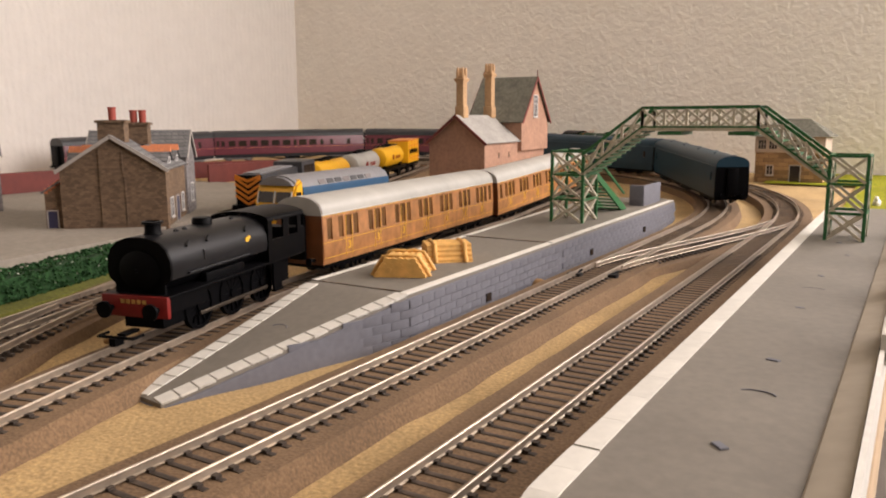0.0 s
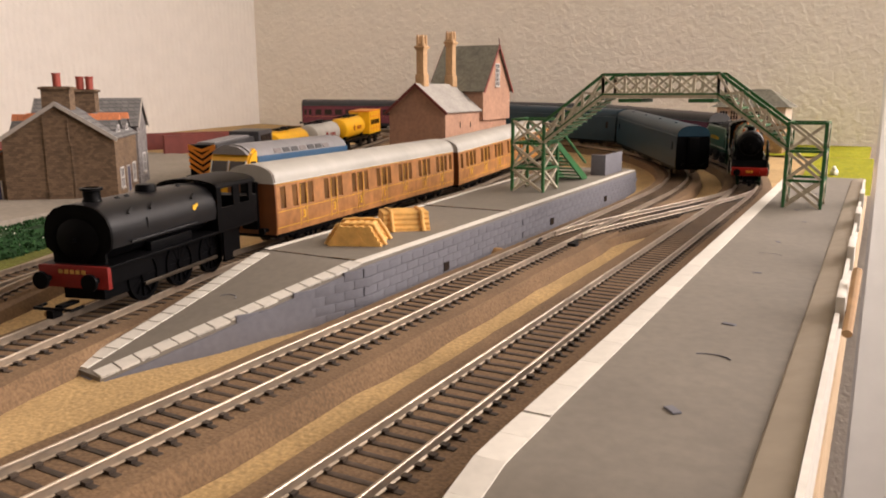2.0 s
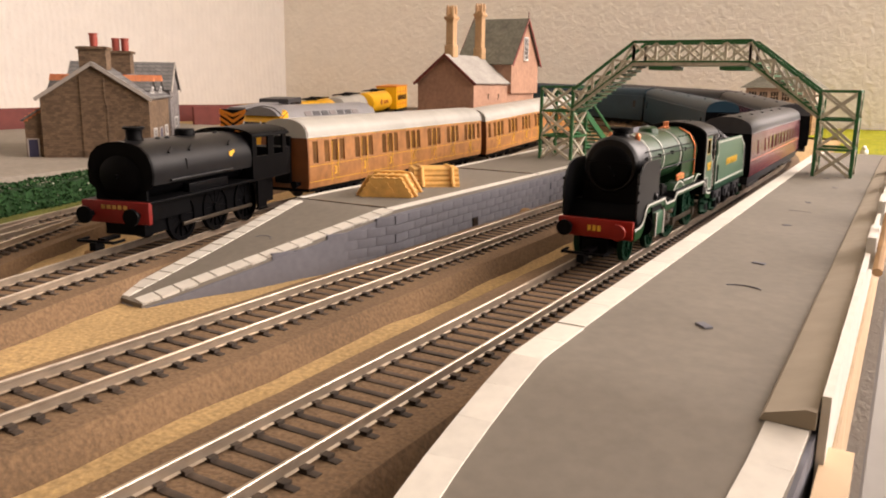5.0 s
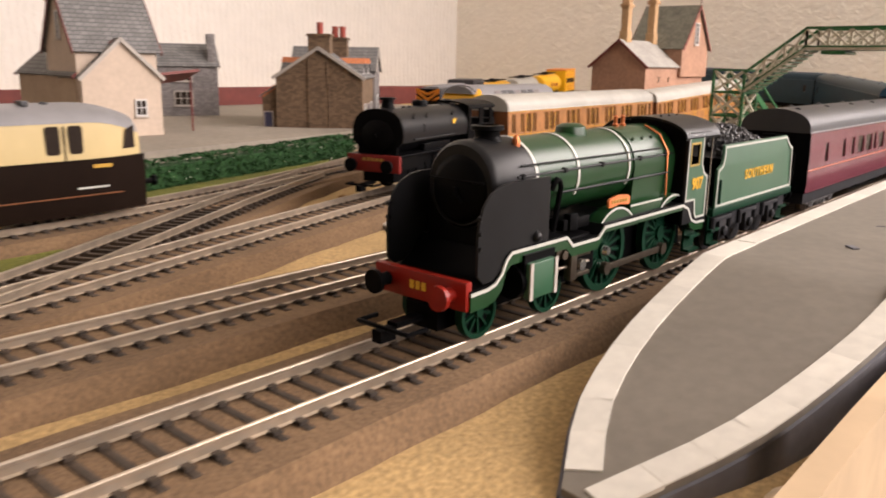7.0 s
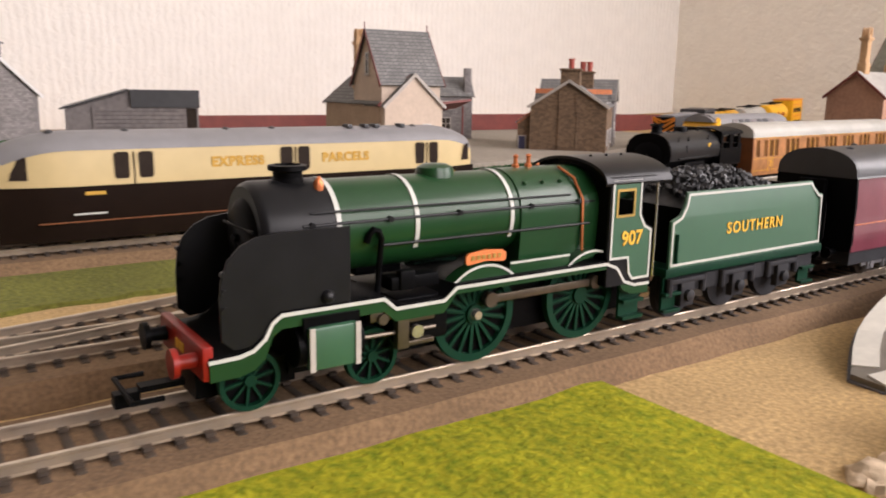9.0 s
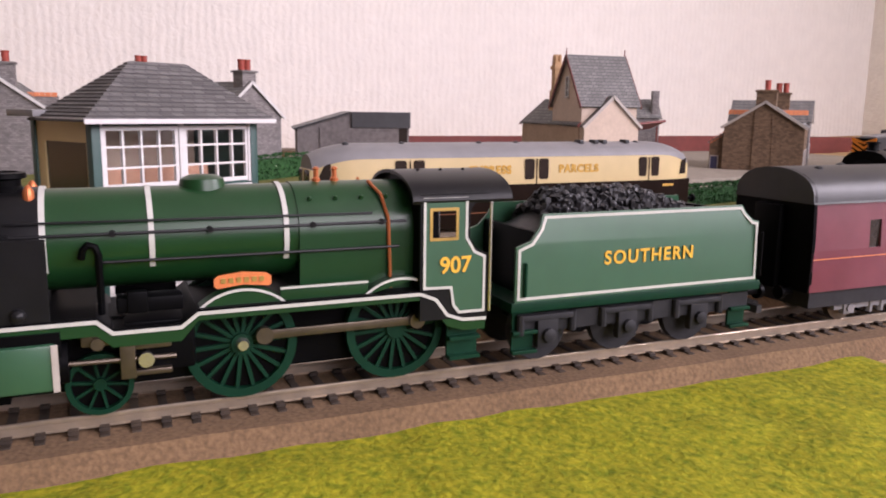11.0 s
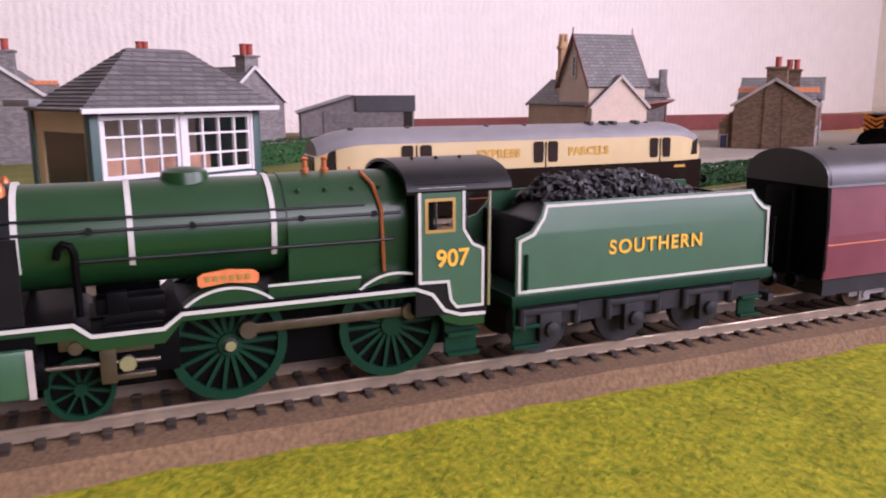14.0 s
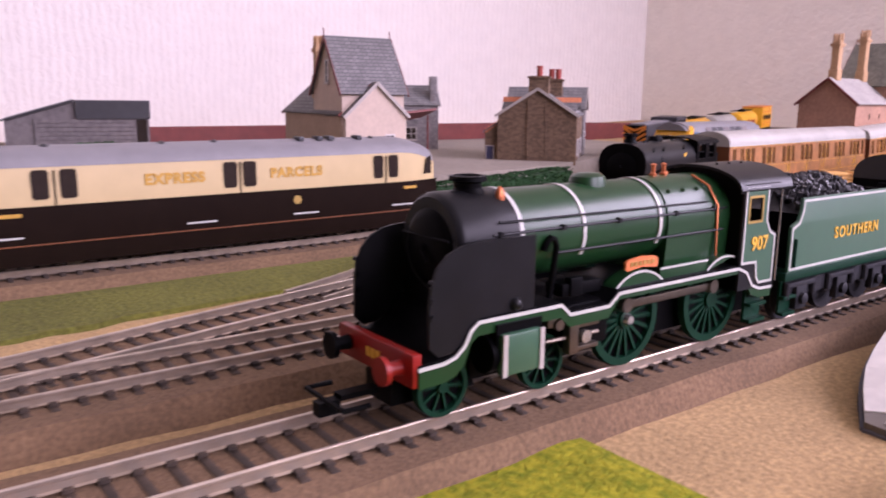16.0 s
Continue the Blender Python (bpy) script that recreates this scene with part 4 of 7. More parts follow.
            for dy in (-15, 15):
                box(bm, s * 11.9 - 1, s * 11.9 + 1, yb + dy - 2.4, yb + dy + 2.4, 2.6, 7.2, 0.4)
                lathe(bm, [(1.3, -0.4), (1.3, 0.9)], (s * 12.4, yb + dy, 4.6), 8, "x")
            for dy in (-5, 0, 5):
                cyl(bm, (s * 11.9, yb + dy, 2.4), (s * 11.9, yb + dy, 6.6), 1.0, 6)
        box(bm, -11, 11, yb - 4, yb + 4, 4.4, 6.0)
        bg = part("bogie", bm, "black" if side_mat != "maroon" else "groof", t)
        for dy in (-15, 15):
            ws = part("wheelset", cyl(cyl(cyl(B(), (-9.6, 0, 0), (-7.4, 0, 0), 6.0, 16), (7.4, 0, 0), (9.6, 0, 0), 6.0, 16), (-11, 0, 0), (11, 0, 0), 0.9, 6), "rods", bg)
            ws.matrix_basis = pose(0, (yb + dy) * 0.001, 0.006)
    buffers(t, 0, 11.0, -1, x=9.5, head=2.0)
    buffers(t, L, 11.0, 1, x=9.5, head=2.0)
    return t


def drive_rods(t, d1, d2, r, z):
    """Coupling rods of a pair of axles; they swing round with the wheels."""
    obs = []
    for sgn, ph in ((1, 0.0), (-1, 90.0)):
        bm = B()
        box(bm, sgn * 11.2 - 0.35, sgn * 11.2 + 0.35, d1, d2, -1.0, 1.0, 0.2)
        for d in (d1, d2):
            cyl(bm, (sgn * 10.4, d, 0), (sgn * 12.2, d, 0), 1.9, 14)
        ob = part("coupling_rod", bm, "rods", t)
        obs.append((ob, ph))
    return obs


DRIVE_R, BOGIE_R, TENDER_R = 12.2, 6.6, 8.3


def express_loco():
    """4-4-0 tender engine, y from 0 (buffer beam) backwards, z from the rail."""
    t = thing("steam_locomotive", pose(0, 0, 0), "green express steam locomotive with white lining and black smokebox", "locomotive")
    fz = 21.6
    # footplate, with its curved front and the dip over the cylinders
    pts = [(0, 14.2), (6, 14.4), (9, 15.2), (11.4, 17.2), (13.0, 20.2), (15.0, 21.6), (39, 21.6), (42, 19.0), (55, 19.0), (58.5, 21.6), (108, 21.6), (112, 20), (115, 16), (119, 14.6), (125, 14.4)]
    for sgn in (-1, 1):
        bm = B()
        low = [(y, z - (3.2 if 12 < y < 58 else 1.8 if 58 < y < 112 else 4.4 if y < 12 else 3.0)) for y, z in pts]
        prism(bm, pts + low[::-1], "x", sgn * 14.6 - 0.5, sgn * 14.6 + 0.5)
        v = part("valance", bm, "green", t)
        bm = ribbon(B(), [(y, z - 0.3) for y, z in pts], 0.75, "x", min(sgn * 15.0, sgn * 15.35), max(sgn * 15.0, sgn * 15.35))
        part("lining", bm, "lining", v, "white line along the running plate")
    bm = B()
    top = [(y, z + 0.5) for y, z in pts]
    prism(bm, top + [(y, z - 0.8) for y, z in pts[::-1]], "x", -14.8, 14.8)
    part("running_plate", bm, "black", t)
    bm = box(B(), -14.6, 14.6, -1.2, 1.0, 10.0, 17.0, 0.4)
    bb = part("buffer_beam", bm, "red", t, "red buffer beam")
    for k in range(3):
        bm = box(B(), -2.6 + k * 1.9, -1.4 + k * 1.9, -1.5, -1.1, 12.6, 14.6)
        part("number_bar", bm, "gold", bb)
    for s in (-1, 1):
        bm = cyl(cyl(B(), (s * 10.3, -1, 13.5), (s * 10.3, -5, 13.5), 1.7, 12, 1.4), (s * 10.3, -5, 13.5), (s * 10.3, -6.2, 13.5), 3.0, 16)
        part("buffer", bm, "black" if s < 0 else "red", t)
    coupling(t, -1, -1, 6.0)
    bm = box(B(), -5, 5, 0, 22, 3, 9)
    part("front_frame", bm, "black", t)
    bm = B()
    box(bm, -6.2, 6.2, 20, 126, 5, 20)
    box(bm, -12.5, 12.5, 44, 58, 9, 20, 1.0)
    part("frame", bm, "black", t)
    # boiler
    bz = 36.0
    bm = lathe(B(), [(0.1, 13.2), (9.9, 13.2), (10.6, 14.0), (11.0, 15.0), (11.0, 30.2)], (0, 0, bz), 36, "y")
    sb = part("smokebox", bm, "satin", t)
    bm = B()
    lathe(bm, [(8.6, 13.3), (8.2, 12.8), (6.5, 12.0), (0.1, 11.6)][::-1], (0, 0, bz - 1), 28, "y")
    cyl(bm, (0, 12, bz - 1), (0, 10.6, bz - 1), 0.8, 8)
    tube(bm, [(0, 10.9, bz - 1), (2.6, 10.8, bz - 3.6)], 0.4)
    tube(bm, [(-8.5, 12.0, bz + 1.4), (8.5, 12.0, bz + 1.4)], 0.35)
    prism(bm, [(-11, fz), (11, fz), (10.4, bz), (-10.4, bz)], "y", 14, 30)
    part("smokebox_door", bm, "black", sb)
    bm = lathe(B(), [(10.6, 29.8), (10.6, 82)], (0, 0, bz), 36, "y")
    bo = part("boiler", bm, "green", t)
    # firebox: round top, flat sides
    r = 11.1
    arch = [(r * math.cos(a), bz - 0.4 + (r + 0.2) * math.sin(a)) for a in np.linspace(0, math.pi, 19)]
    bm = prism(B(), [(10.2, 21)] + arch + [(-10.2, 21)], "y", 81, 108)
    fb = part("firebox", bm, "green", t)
    for y, rr in ((30.4, 11.15), (50.4, 10.85), (78.2, 10.95)):
        bm = B()
        n = 28
        rg = [[bm.verts.new((q * math.cos(a), yy, bz + q * math.sin(a))) for a in np.linspace(-0.5, math.pi + 0.5, n)] for yy, q in ((y - 0.55, rr), (y + 0.55, rr), (y + 0.55, rr - 0.6), (y - 0.55, rr - 0.6))]
        for k in range(4):
            for i in range(n - 1):
                bm.faces.new((rg[k][i], rg[k][i + 1], rg[(k + 1) % 4][i + 1], rg[(k + 1) % 4][i]))
        part("boiler_band", bm, "lining", bo, "white boiler band")
    bm = lathe(B(), [(4.6, 9.6), (3.6, 10.8), (3.2, 11.4), (3.2, 12.6), (4.3, 13.0), (4.2, 14.0), (3.0, 14.2), (2.8, 12.8), (0.1, 12.8)], (0, 23.5, bz), 24)
    part("chimney", bm, "black", sb, "black stovepipe chimney with lipped cap")
    bm = lathe(B(), [(4.6, 8.8), (4.3, 10.8), (4.0, 12.0), (2.6, 12.8), (0.1, 12.9)], (0, 62, bz), 24)
    bmesh.ops.scale(bm, vec=(1, 1.15, 1), verts=bm.verts, space=Matrix.Translation((0, -62, 0)))
    part("dome", bm, "green", bo)
    for y in (87.6, 92.0):
        bm = lathe(B(), [(1.0, 10.2), (1.0, 11.4), (0.6, 11.8), (0.6, 13.4), (0.9, 13.7), (0.4, 14.2)], (0, y, bz), 10)
        part("safety_valve", bm, "copper", fb)
    for s in (-1, 1):
        for y in (84, 90, 96, 102):
            bm = B()
            bmesh.ops.create_icosphere(bm, subdivisions=1, radius=0.65, matrix=Matrix.Translation((s * 8.1, y, bz + 7.7)))
            part("stay_bolt", bm, "green", fb)
        part("relief_valve", lathe(B(), [(1.1, -0.6), (1.1, 1.2), (0.6, 2.2), (0.2, 2.6)], (s * 5.5, 28.2, bz + 9.3), 10), "copper", sb)
    # handrails and pipes
    for s in (-1, 1):
        bm = tube(B(), [(s * 10.9, 22, bz + 2.2), (s * 11.2, 106, bz + 2.2)], 0.32, 6)
        for y in (24, 43, 62, 84, 100):
            cyl(bm, (s * 9.8, y, bz + 2.2), (s * 11.5, y, bz + 2.2), 0.7, 8)
        part("handrail", bm, "satin", bo)
        bm = tube(B(), [(s * 10.4, 24, bz + 4.8), (s * 10.6, 26, bz + 4.8), (s * 10.4, 98, bz + 4.2)], 0.28, 5)
        part("pipe", bm, "satin", bo)
        bm = tube(B(), [(s * 9.8, 40.2, fz), (s * 11.2, 40.2, bz - 5), (s * 11.7, 40.2, bz - 1.8), (s * 11.6, 39.6, bz - 0.2), (s * 11.5, 38.4, bz + 0.3), (s * 11.4, 37.4, bz - 0.8), (s * 11.0, 37.0, bz - 2.6)], 0.75, 8)
        part("clack_pipe", bm, "black", bo)
        bm = tube(B(), [(s * 10.6, 40, bz - 3.6), (s * 11.3, 80, bz - 3.6), (s * 11.6, 104, bz - 3.6)], 0.32, 6)
        part("ejector_pipe", bm, "satin", bo)
        bm = tube(B(), [(s * 4.0, 99, bz + 10.9), (s * 8.6, 100.6, bz + 8.2), (s * 11.3, 101.5, bz + 3), (s * 11.5, 102, fz + 1)], 0.42, 6)
        part("copper_pipe", bm, "copper", fb, "bent copper pipe")
        bm = B()
        box(bm, s * 8.5 - 3, s * 8.5 + 3, 43, 56, fz, fz + 3.2, 0.6)
        box(bm, s * 11 - 1.2, s * 11 + 1.2, 45, 49, fz, fz + 4.6, 0.5)
        part("lubricator", bm, "black", t)
        # smoke deflector: a thick plate with rounded corners, standing off the smokebox
        pl = [(31.0, fz), (31.0, 38.2), (15, 38.2), (10.5, 37.7), (7.0, 36.2), (4.4, 33.6), (3.0, 30.0), (2.6, 26.0), (2.6, 17.6), (5, 15.4), (8.6, 15.6), (11.4, 17.6), (13.4, 20.6), (15, fz)]
        bm = prism(B(), pl, "x", min(s * 14.0, s * 14.7), max(s * 14.0, s * 14.7))
        bmesh.ops.bevel(bm, geom=bm.edges[:], offset=0.15, segments=1, affect="EDGES")
        df = part("smoke_deflector", bm, "satin", t, "matt black smoke deflector plate")
        bm = B()
        for z in (24, 27.5, 31):
            cyl(bm, (s * 14.0, 3.4, z), (s * 15.2, 3.4, z), 0.6, 8)
        bmesh.ops.create_icosphere(bm, subdivisions=2, radius=1.6, matrix=Matrix.Translation((s * 14.6, 25.5, 23.6)))
        part("lamp_iron", bm, "satin", df)
        # splashers
        for d, rr in ((68, 13.4), (104, 13.2)):
            a0 = math.asin(min(1, (fz - DRIVE_R) / rr))
            ring = [(d + rr * math.cos(a), DRIVE_R + rr * math.sin(a)) for a in np.linspace(a0, math.pi - a0, 18)]
            ring = [p for p in ring if p[0] < 108.5]
            bm = prism(B(), ring, "x", min(s * 9.5, s * 13.4), max(s * 9.5, s * 13.4))
            sp = part("splasher", bm, "green", t)
            bm = ribbon(B(), [(y, z - 0.35) for y, z in ring], 0.55, "x", min(s * 13.4, s * 13.65), max(s * 13.4, s * 13.65))
            part("lining", bm, "lining", sp, "white arc line")
            if d == 68:
                bm = B()
                prism(bm, [(d - 6, 26.4), (d - 5.4, 25.9), (d, 26.5), (d + 5.4, 25.9), (d + 6, 26.4), (d + 6, 28.0), (d + 5, 28.7), (d, 29.2), (d - 5, 28.7), (d - 6, 28.0)], "x", min(s * 13.2, s * 13.9), max(s * 13.2, s * 13.9))
                npl = part("nameplate", bm, "plate", sp, "orange-red curved nameplate")
                bm = B()
                for k in range(6):
                    box(bm, min(s * 13.85, s * 14.1), max(s * 13.85, s * 14.1), d - 4.6 + k * 1.6, d - 3.6 + k * 1.6, 27.0, 28.1)
                part("lettering_bar", bm, "brass", npl)
        bm = box(B(), min(s * 12.6, s * 13.2), max(s * 12.6, s * 13.2), 76, 96, 21.6, 25.2, 0.2)
        pn = part("side_panel", bm, "green", t)
        bm = box(B(), min(s * 13.2, s * 13.4), max(s * 13.2, s * 13.4), 76, 96, 24.6, 25.1)
        part("lining", bm, "lining", pn)
        # cylinder and slide bars
        bm = B()
        cyl(bm, (s * 12.0, 18.4, 13.0), (s * 12.0, 33.6, 13.0), 4.3, 20)
        box(bm, s * 12.6 - 4.2, s * 12.6 + 3.2, 19.5, 32.5, 11, 20)
        cy = part("cylinder", bm, "black", t)
        bm = box(B(), min(s * 15.0, s * 17.0), max(s * 15.0, s * 17.0), 20.2, 31.6, 8.6, 18.0, 0.8)
        part("cylinder_cladding", bm, "litgreen", cy, "green cylinder cladding")
        bm = B()
        for y in (20.2, 30.8):
            box(bm, min(s * 16.9, s * 17.3), max(s * 16.9, s * 17.3), y, y + 1.2, 8.6, 18.0)
        part("lining", bm, "barge", cy, "pale grey line")
        part("piston_rod", tube(B(), [(s * 12.8, 33, 12.6), (s * 12.8, 54, 12.2)], 0.55, 8), "rods", cy)
        for z0, z1 in ((14.6, 16.0), (9.0, 10.2)):
            part("slide_bar", box(B(), s * 12.8 - 1.4, s * 12.8 + 1.4, 45, 53, z0, z1, 0.3), "rods", t, "dull steel slide bar")
        bm = box(B(), s * 13.2 - 1.2, s * 13.2 + 1.2, 43, 46, 8.6, 19.0, 0.3)
        part("bracket", bm, "rods", t)
        bm = box(B(), s * 13.2 - 1.0, s * 13.2 + 1.0, 36, 43, 16, 19, 0.4)
        part("valve_chest", bm, "rods", t)
        part("crosshead_pin", cyl(B(), (s * 13.6, 48, 12.4), (s * 15.0, 48, 12.4), 1.6, 10), "steel", t)
        part("oil_cap", cyl(B(), (s * 13.4, 39, 16.6), (s * 15.0, 39, 16.6), 1.3, 10), "rods", t)
        # cab side with window and cut-out
        bm = B()
        x0, x1 = min(s * 14.4, s * 15.2), max(s * 14.4, s * 15.2)
        box(bm, x0, x1, 108, 110.4, 14.8, 44.6)
        prism(bm, [(110.4, 14.8), (125.5, 14.6), (125.5, 30), (122.4, 31.2), (120.6, 34.0), (117.4, 34.0), (110.4, 34.0)], "x", x0, x1)
        prism(bm, [(110.4, 41.0), (120.9, 41.0), (122.0, 42.4), (125.5, 43.2), (125.5, 44.6), (110.4, 44.6)], "x", x0, x1)
        prism(bm, [(117.4, 34.0), (120.6, 34.0), (120.6, 38.8), (120.9, 41.0), (117.4, 41.0)], "x", x0, x1)
        cs = part("cab_side", bm, "satin", t, "black cab side edge")
        bm = B()
        p0, p1 = min(s * 15.2, s * 15.3), max(s * 15.2, s * 15.3)
        box(bm, p0, p1, 109.0, 110.4, 22.6, 43.4)
        box(bm, p0, p1, 110.4, 119.6, 41.0, 43.4)
        box(bm, p0, p1, 117.4, 119.6, 34.0, 41.0)
        prism(bm, [(110.4, 22.6), (115.8, 22.4), (116.5, 18.0), (118, 16.2), (124.4, 16.2), (124.4, 29.4), (121.8, 30.6), (119.6, 34.0), (110.4, 34.0)], "x", p0, p1)
        part("side_panel", bm, "litgreen", cs, "green painted cab panel")
        e0, e1 = min(s * 15.2, s * 15.42), max(s * 15.2, s * 15.42)
        loop = [(109.0, 22.6), (109.0, 43.4), (119.6, 43.4), (119.6, 34.0), (121.8, 30.6), (124.4, 29.4), (124.4, 16.2), (118, 16.2), (116.5, 18.0), (115.8, 22.4), (109.0, 22.6)]
        part("lining", ribbon(B(), loop, 0.65, "x", e0, e1), "lining", cs, "white cab lining")
        fr = B()
        for p0, p1 in (((110.6, 34), (117.2, 34)), ((110.6, 41), (117.2, 41)), ((110.6, 34), (110.6, 41)), ((117.2, 34), (117.2, 41))):
            ribbon(fr, [p0, p1], 0.7, "x", e0, e1)
        part("window_frame", fr, "brass", cs, "brass window frame")
        lettering("cab_number", "907", 5.4, "gold", cs, pose(s * 0.01545, 0.1168, 0.0276, 90, 0, 90 * s), "gold cab number")
        part("handrail", tube(B(), [(s * 15.6, 125.8, 16), (s * 15.6, 125.8, 42.5)], 0.35, 6), "steel", cs)
    bm = B()
    arch = [(15.6 * math.cos(a), 42.6 + 6.6 * math.sin(a) ** 0.9) for a in np.linspace(0.05, math.pi - 0.05, 21)]
    prism(bm, arch + [(x * 0.97, z - 0.8) for x, z in arch[::-1]], "y", 106.0, 131.5)
    rf = part("cab_roof", bm, "satin", t, "matt black cab roof")
    bm = B()
    for x in (-6, 6):
        box(bm, x - 0.4, x + 0.4, 107, 130, 47.6, 48.6)
    for y in (112, 118, 124):
        bmesh.ops.create_icosphere(bm, subdivisions=1, radius=0.5, matrix=Matrix.Translation((3, y, 49.2)))
    part("roof_rib", bm, "satin", rf)
    bm = prism(B(), [(-14.4, 15), (14.4, 15), (14.4, 42.6)] + [(14.4 * math.cos(a), 42.6 + 6 * math.sin(a)) for a in np.linspace(0.1, math.pi - 0.1, 9)] + [(-14.4, 42.6)], "y", 108, 109.2)
    part("cab_front", bm, "black", t)
    bm = B()
    box(bm, -13.6, 13.6, 110, 124, 14.4, 16)
    cyl(bm, (0, 109, 27), (0, 113, 27), 8, 16)
    # black slab added for the shade seen through the cab window
    box(bm, -13.6, 13.6, 110, 113, 16, 42)
    part("backhead", bm, "black", t)
    for s in (-1, 1):
        part("step_plate", box(B(), s * 12.4 - 0.4, s * 12.4 + 0.4, 116, 124, 4.2, 15), "wgreen", t)
        for z in (4.2, 9.0):
            part("step", box(B(), s * 13.8 - 1.0, s * 13.8 + 1.0, 116, 124, z, z + 0.9), "wgreen", t)
    drivers = [wheel(t, d, DRIVE_R, "wgreen", 18) for d in (68, 104)]
    for s in (-1, 1):
        part("axle_end", cyl(B(), (s * 9.9, 0, 0), (s * 11.4, 0, 0), 1.7, 14, 1.1), "steel", drivers[0], "bright steel axle end")
    for ws, d in zip(drivers, (68, 104)):
        bm = B()
        for s, ph in ((1, 0.0), (-1, 90.0)):
            a = radians(ph)
            cyl(bm, (s * 9.2, 5.0 * math.sin(a), 5.0 * math.cos(a)), (s * 11.4, 5.0 * math.sin(a), 5.0 * math.cos(a)), 1.2, 10)
        part("crank_pin", bm, "steel", ws)
    bogies = [wheel(t, d, BOGIE_R, "wgreen", 10) for d in (10, 39)]
    rods = drive_rods(t, 68, 104, 5.0, DRIVE_R)
    bm = B()
    box(bm, -5, 5, 4, 45, 4.4, 8)
    for y in (10, 39):
        box(bm, -6.5, 6.5, y - 2, y + 2, 5, 9)
    part("bogie_frame", bm, "black", t)
    return t, drivers, bogies, rods


def express_tender():
    t = thing("tender", pose(0, 0, 0), "green six-wheel tender lettered in gold, heaped with coal", "tender")
    L = 78.0
    side = [(0, 17), (L, 17), (L, 34.0), (L - 2.0, 34.4), (L - 4.4, 36.4), (L - 5.6, 38.6), (8.2, 38.6), (7.0, 35.6), (4.2, 32.2), (0, 30.8)]
    for s in (-1, 1):
        def sx(z):
            return s * (15.4 - 1.6 * max(0.0, (z - 31) / 8))
        bm = B()
        o = [bm.verts.new((sx(z), y, z)) for y, z in side]
        i = [bm.verts.new((sx(z) - s * 0.8, y, z)) for y, z in side]
        cuts = bm.faces.new(o)
        bm.faces.new(i[::-1])
        n = len(side)
        for k in range(n):
            bm.faces.new((o[k], o[(k + 1) % n], i[(k + 1) % n], i[k]))
        bmesh.ops.bisect_plane(bm, geom=bm.verts[:] + bm.edges[:] + bm.faces[:], plane_co=(0, 0, 31), plane_no=(0, 0, 1))
        for v in bm.verts:
            if v.co.z <= 31.01:
                v.co.x = s * (15.4 if abs(v.co.x) > 15.0 else 14.6)
        sd = part("side", bm, "litgreen", t)
        lp = [(0.9, 17.9), (L - 0.9, 17.9), (L - 0.9, 33.3), (L - 2.6, 33.7), (L - 5.0, 35.9), (L - 6.2, 37.8), (8.8, 37.8), (7.6, 35.0), (4.6, 31.5), (0.9, 30.1), (0.9, 17.9)]
        bm = B()
        for p, q in zip(lp, lp[1:]):
            xa, xb = sx(max(p[1], 31)) , sx(max(q[1], 31))
            dx = s * 0.18
            d = (Vector(q) - Vector(p)).normalized()
            nn = Vector((-d.y, d.x)) * 0.36
            e = d * 0.2
            vs = []
            for off in (0, dx):
                vs.append([bm.verts.new((x + off, c.x, c.y)) for x, c in ((xa, Vector(p) - nn - e), (xb, Vector(q) - nn + e), (xb, Vector(q) + nn + e), (xa, Vector(p) + nn - e))])
            bm.faces.new(vs[1])
            for k in range(4):
                bm.faces.new((vs[0][k], vs[0][(k + 1) % 4], vs[1][(k + 1) % 4], vs[1][k]))
        part("lining", bm, "lining", sd, "white panel line")
        lettering("lettering", "SOUTHERN", 4.9, "gold", sd, pose(s * 0.01548, 0.0402, 0.0266, 90, 0, 90 * s), "gold lettering", 1.2)
        part("handrail", tube(B(), [(s * 15.9, 2.6, 18.5), (s * 15.9, 2.6, 27)], 0.45, 6), "wgreen", sd)
        part("handrail", tube(B(), [(s * 15.9, L + 0.6, 18.5), (s * 15.9, L + 0.6, 31)], 0.4, 6), "black", sd)
        bm = B()
        box(bm, s * 13.2 - 0.6, s * 13.2 + 0.6, 2, L - 1, 8.6, 13.5)
        for y in (10, 34.5, 58.5):
            box(bm, s * 14.0 - 1.2, s * 14.0 + 1.2, y - 3, y + 3, 4.6, 12.5, 0.5)
            box(bm, s * 14.4 - 0.9, s * 14.4 + 0.9, y - 8, y + 8, 11.8, 13.4, 0.4)
            for dy in (-7.6, 7.6):
                cyl(bm, (s * 14.4, y + dy, 8.4), (s * 14.4, y + dy, 13.5), 1.0, 8)
            lathe(bm, [(1.8, 0.0), (1.8, 1.4), (0.8, 1.8)] if s > 0 else [(0.8, -1.8), (1.8, -1.4), (1.8, 0.0)], (s * 15.0, y, 8.0), 10, "x")
        part("axlebox_frame", bm, "frame", t, "dark grey springs and axle boxes")
        for y in (0, L - 8):
            part("step_plate", box(B(), s * 13.0 - 0.4, s * 13.0 + 0.4, y + 0.5, y + 6.5, 3.6, 14), "wgreen", t)
            for z in (3.6, 8.6):
                part("step", box(B(), s * 14.3 - 0.9, s * 14.3 + 0.9, y, y + 7, z, z + 0.9, 0.15), "wgreen", t)
    bm = B()
    box(bm, -15.6, 15.6, -1, L + 1.5, 14.4, 17.0, 0.3)
    part("footplate", bm, "wgreen", t)
    bm = B()
    box(bm, -14.4, 14.4, 6, 7.2, 17, 34)
    box(bm, -14.4, 14.4, L - 1.2, L, 17, 33.8)
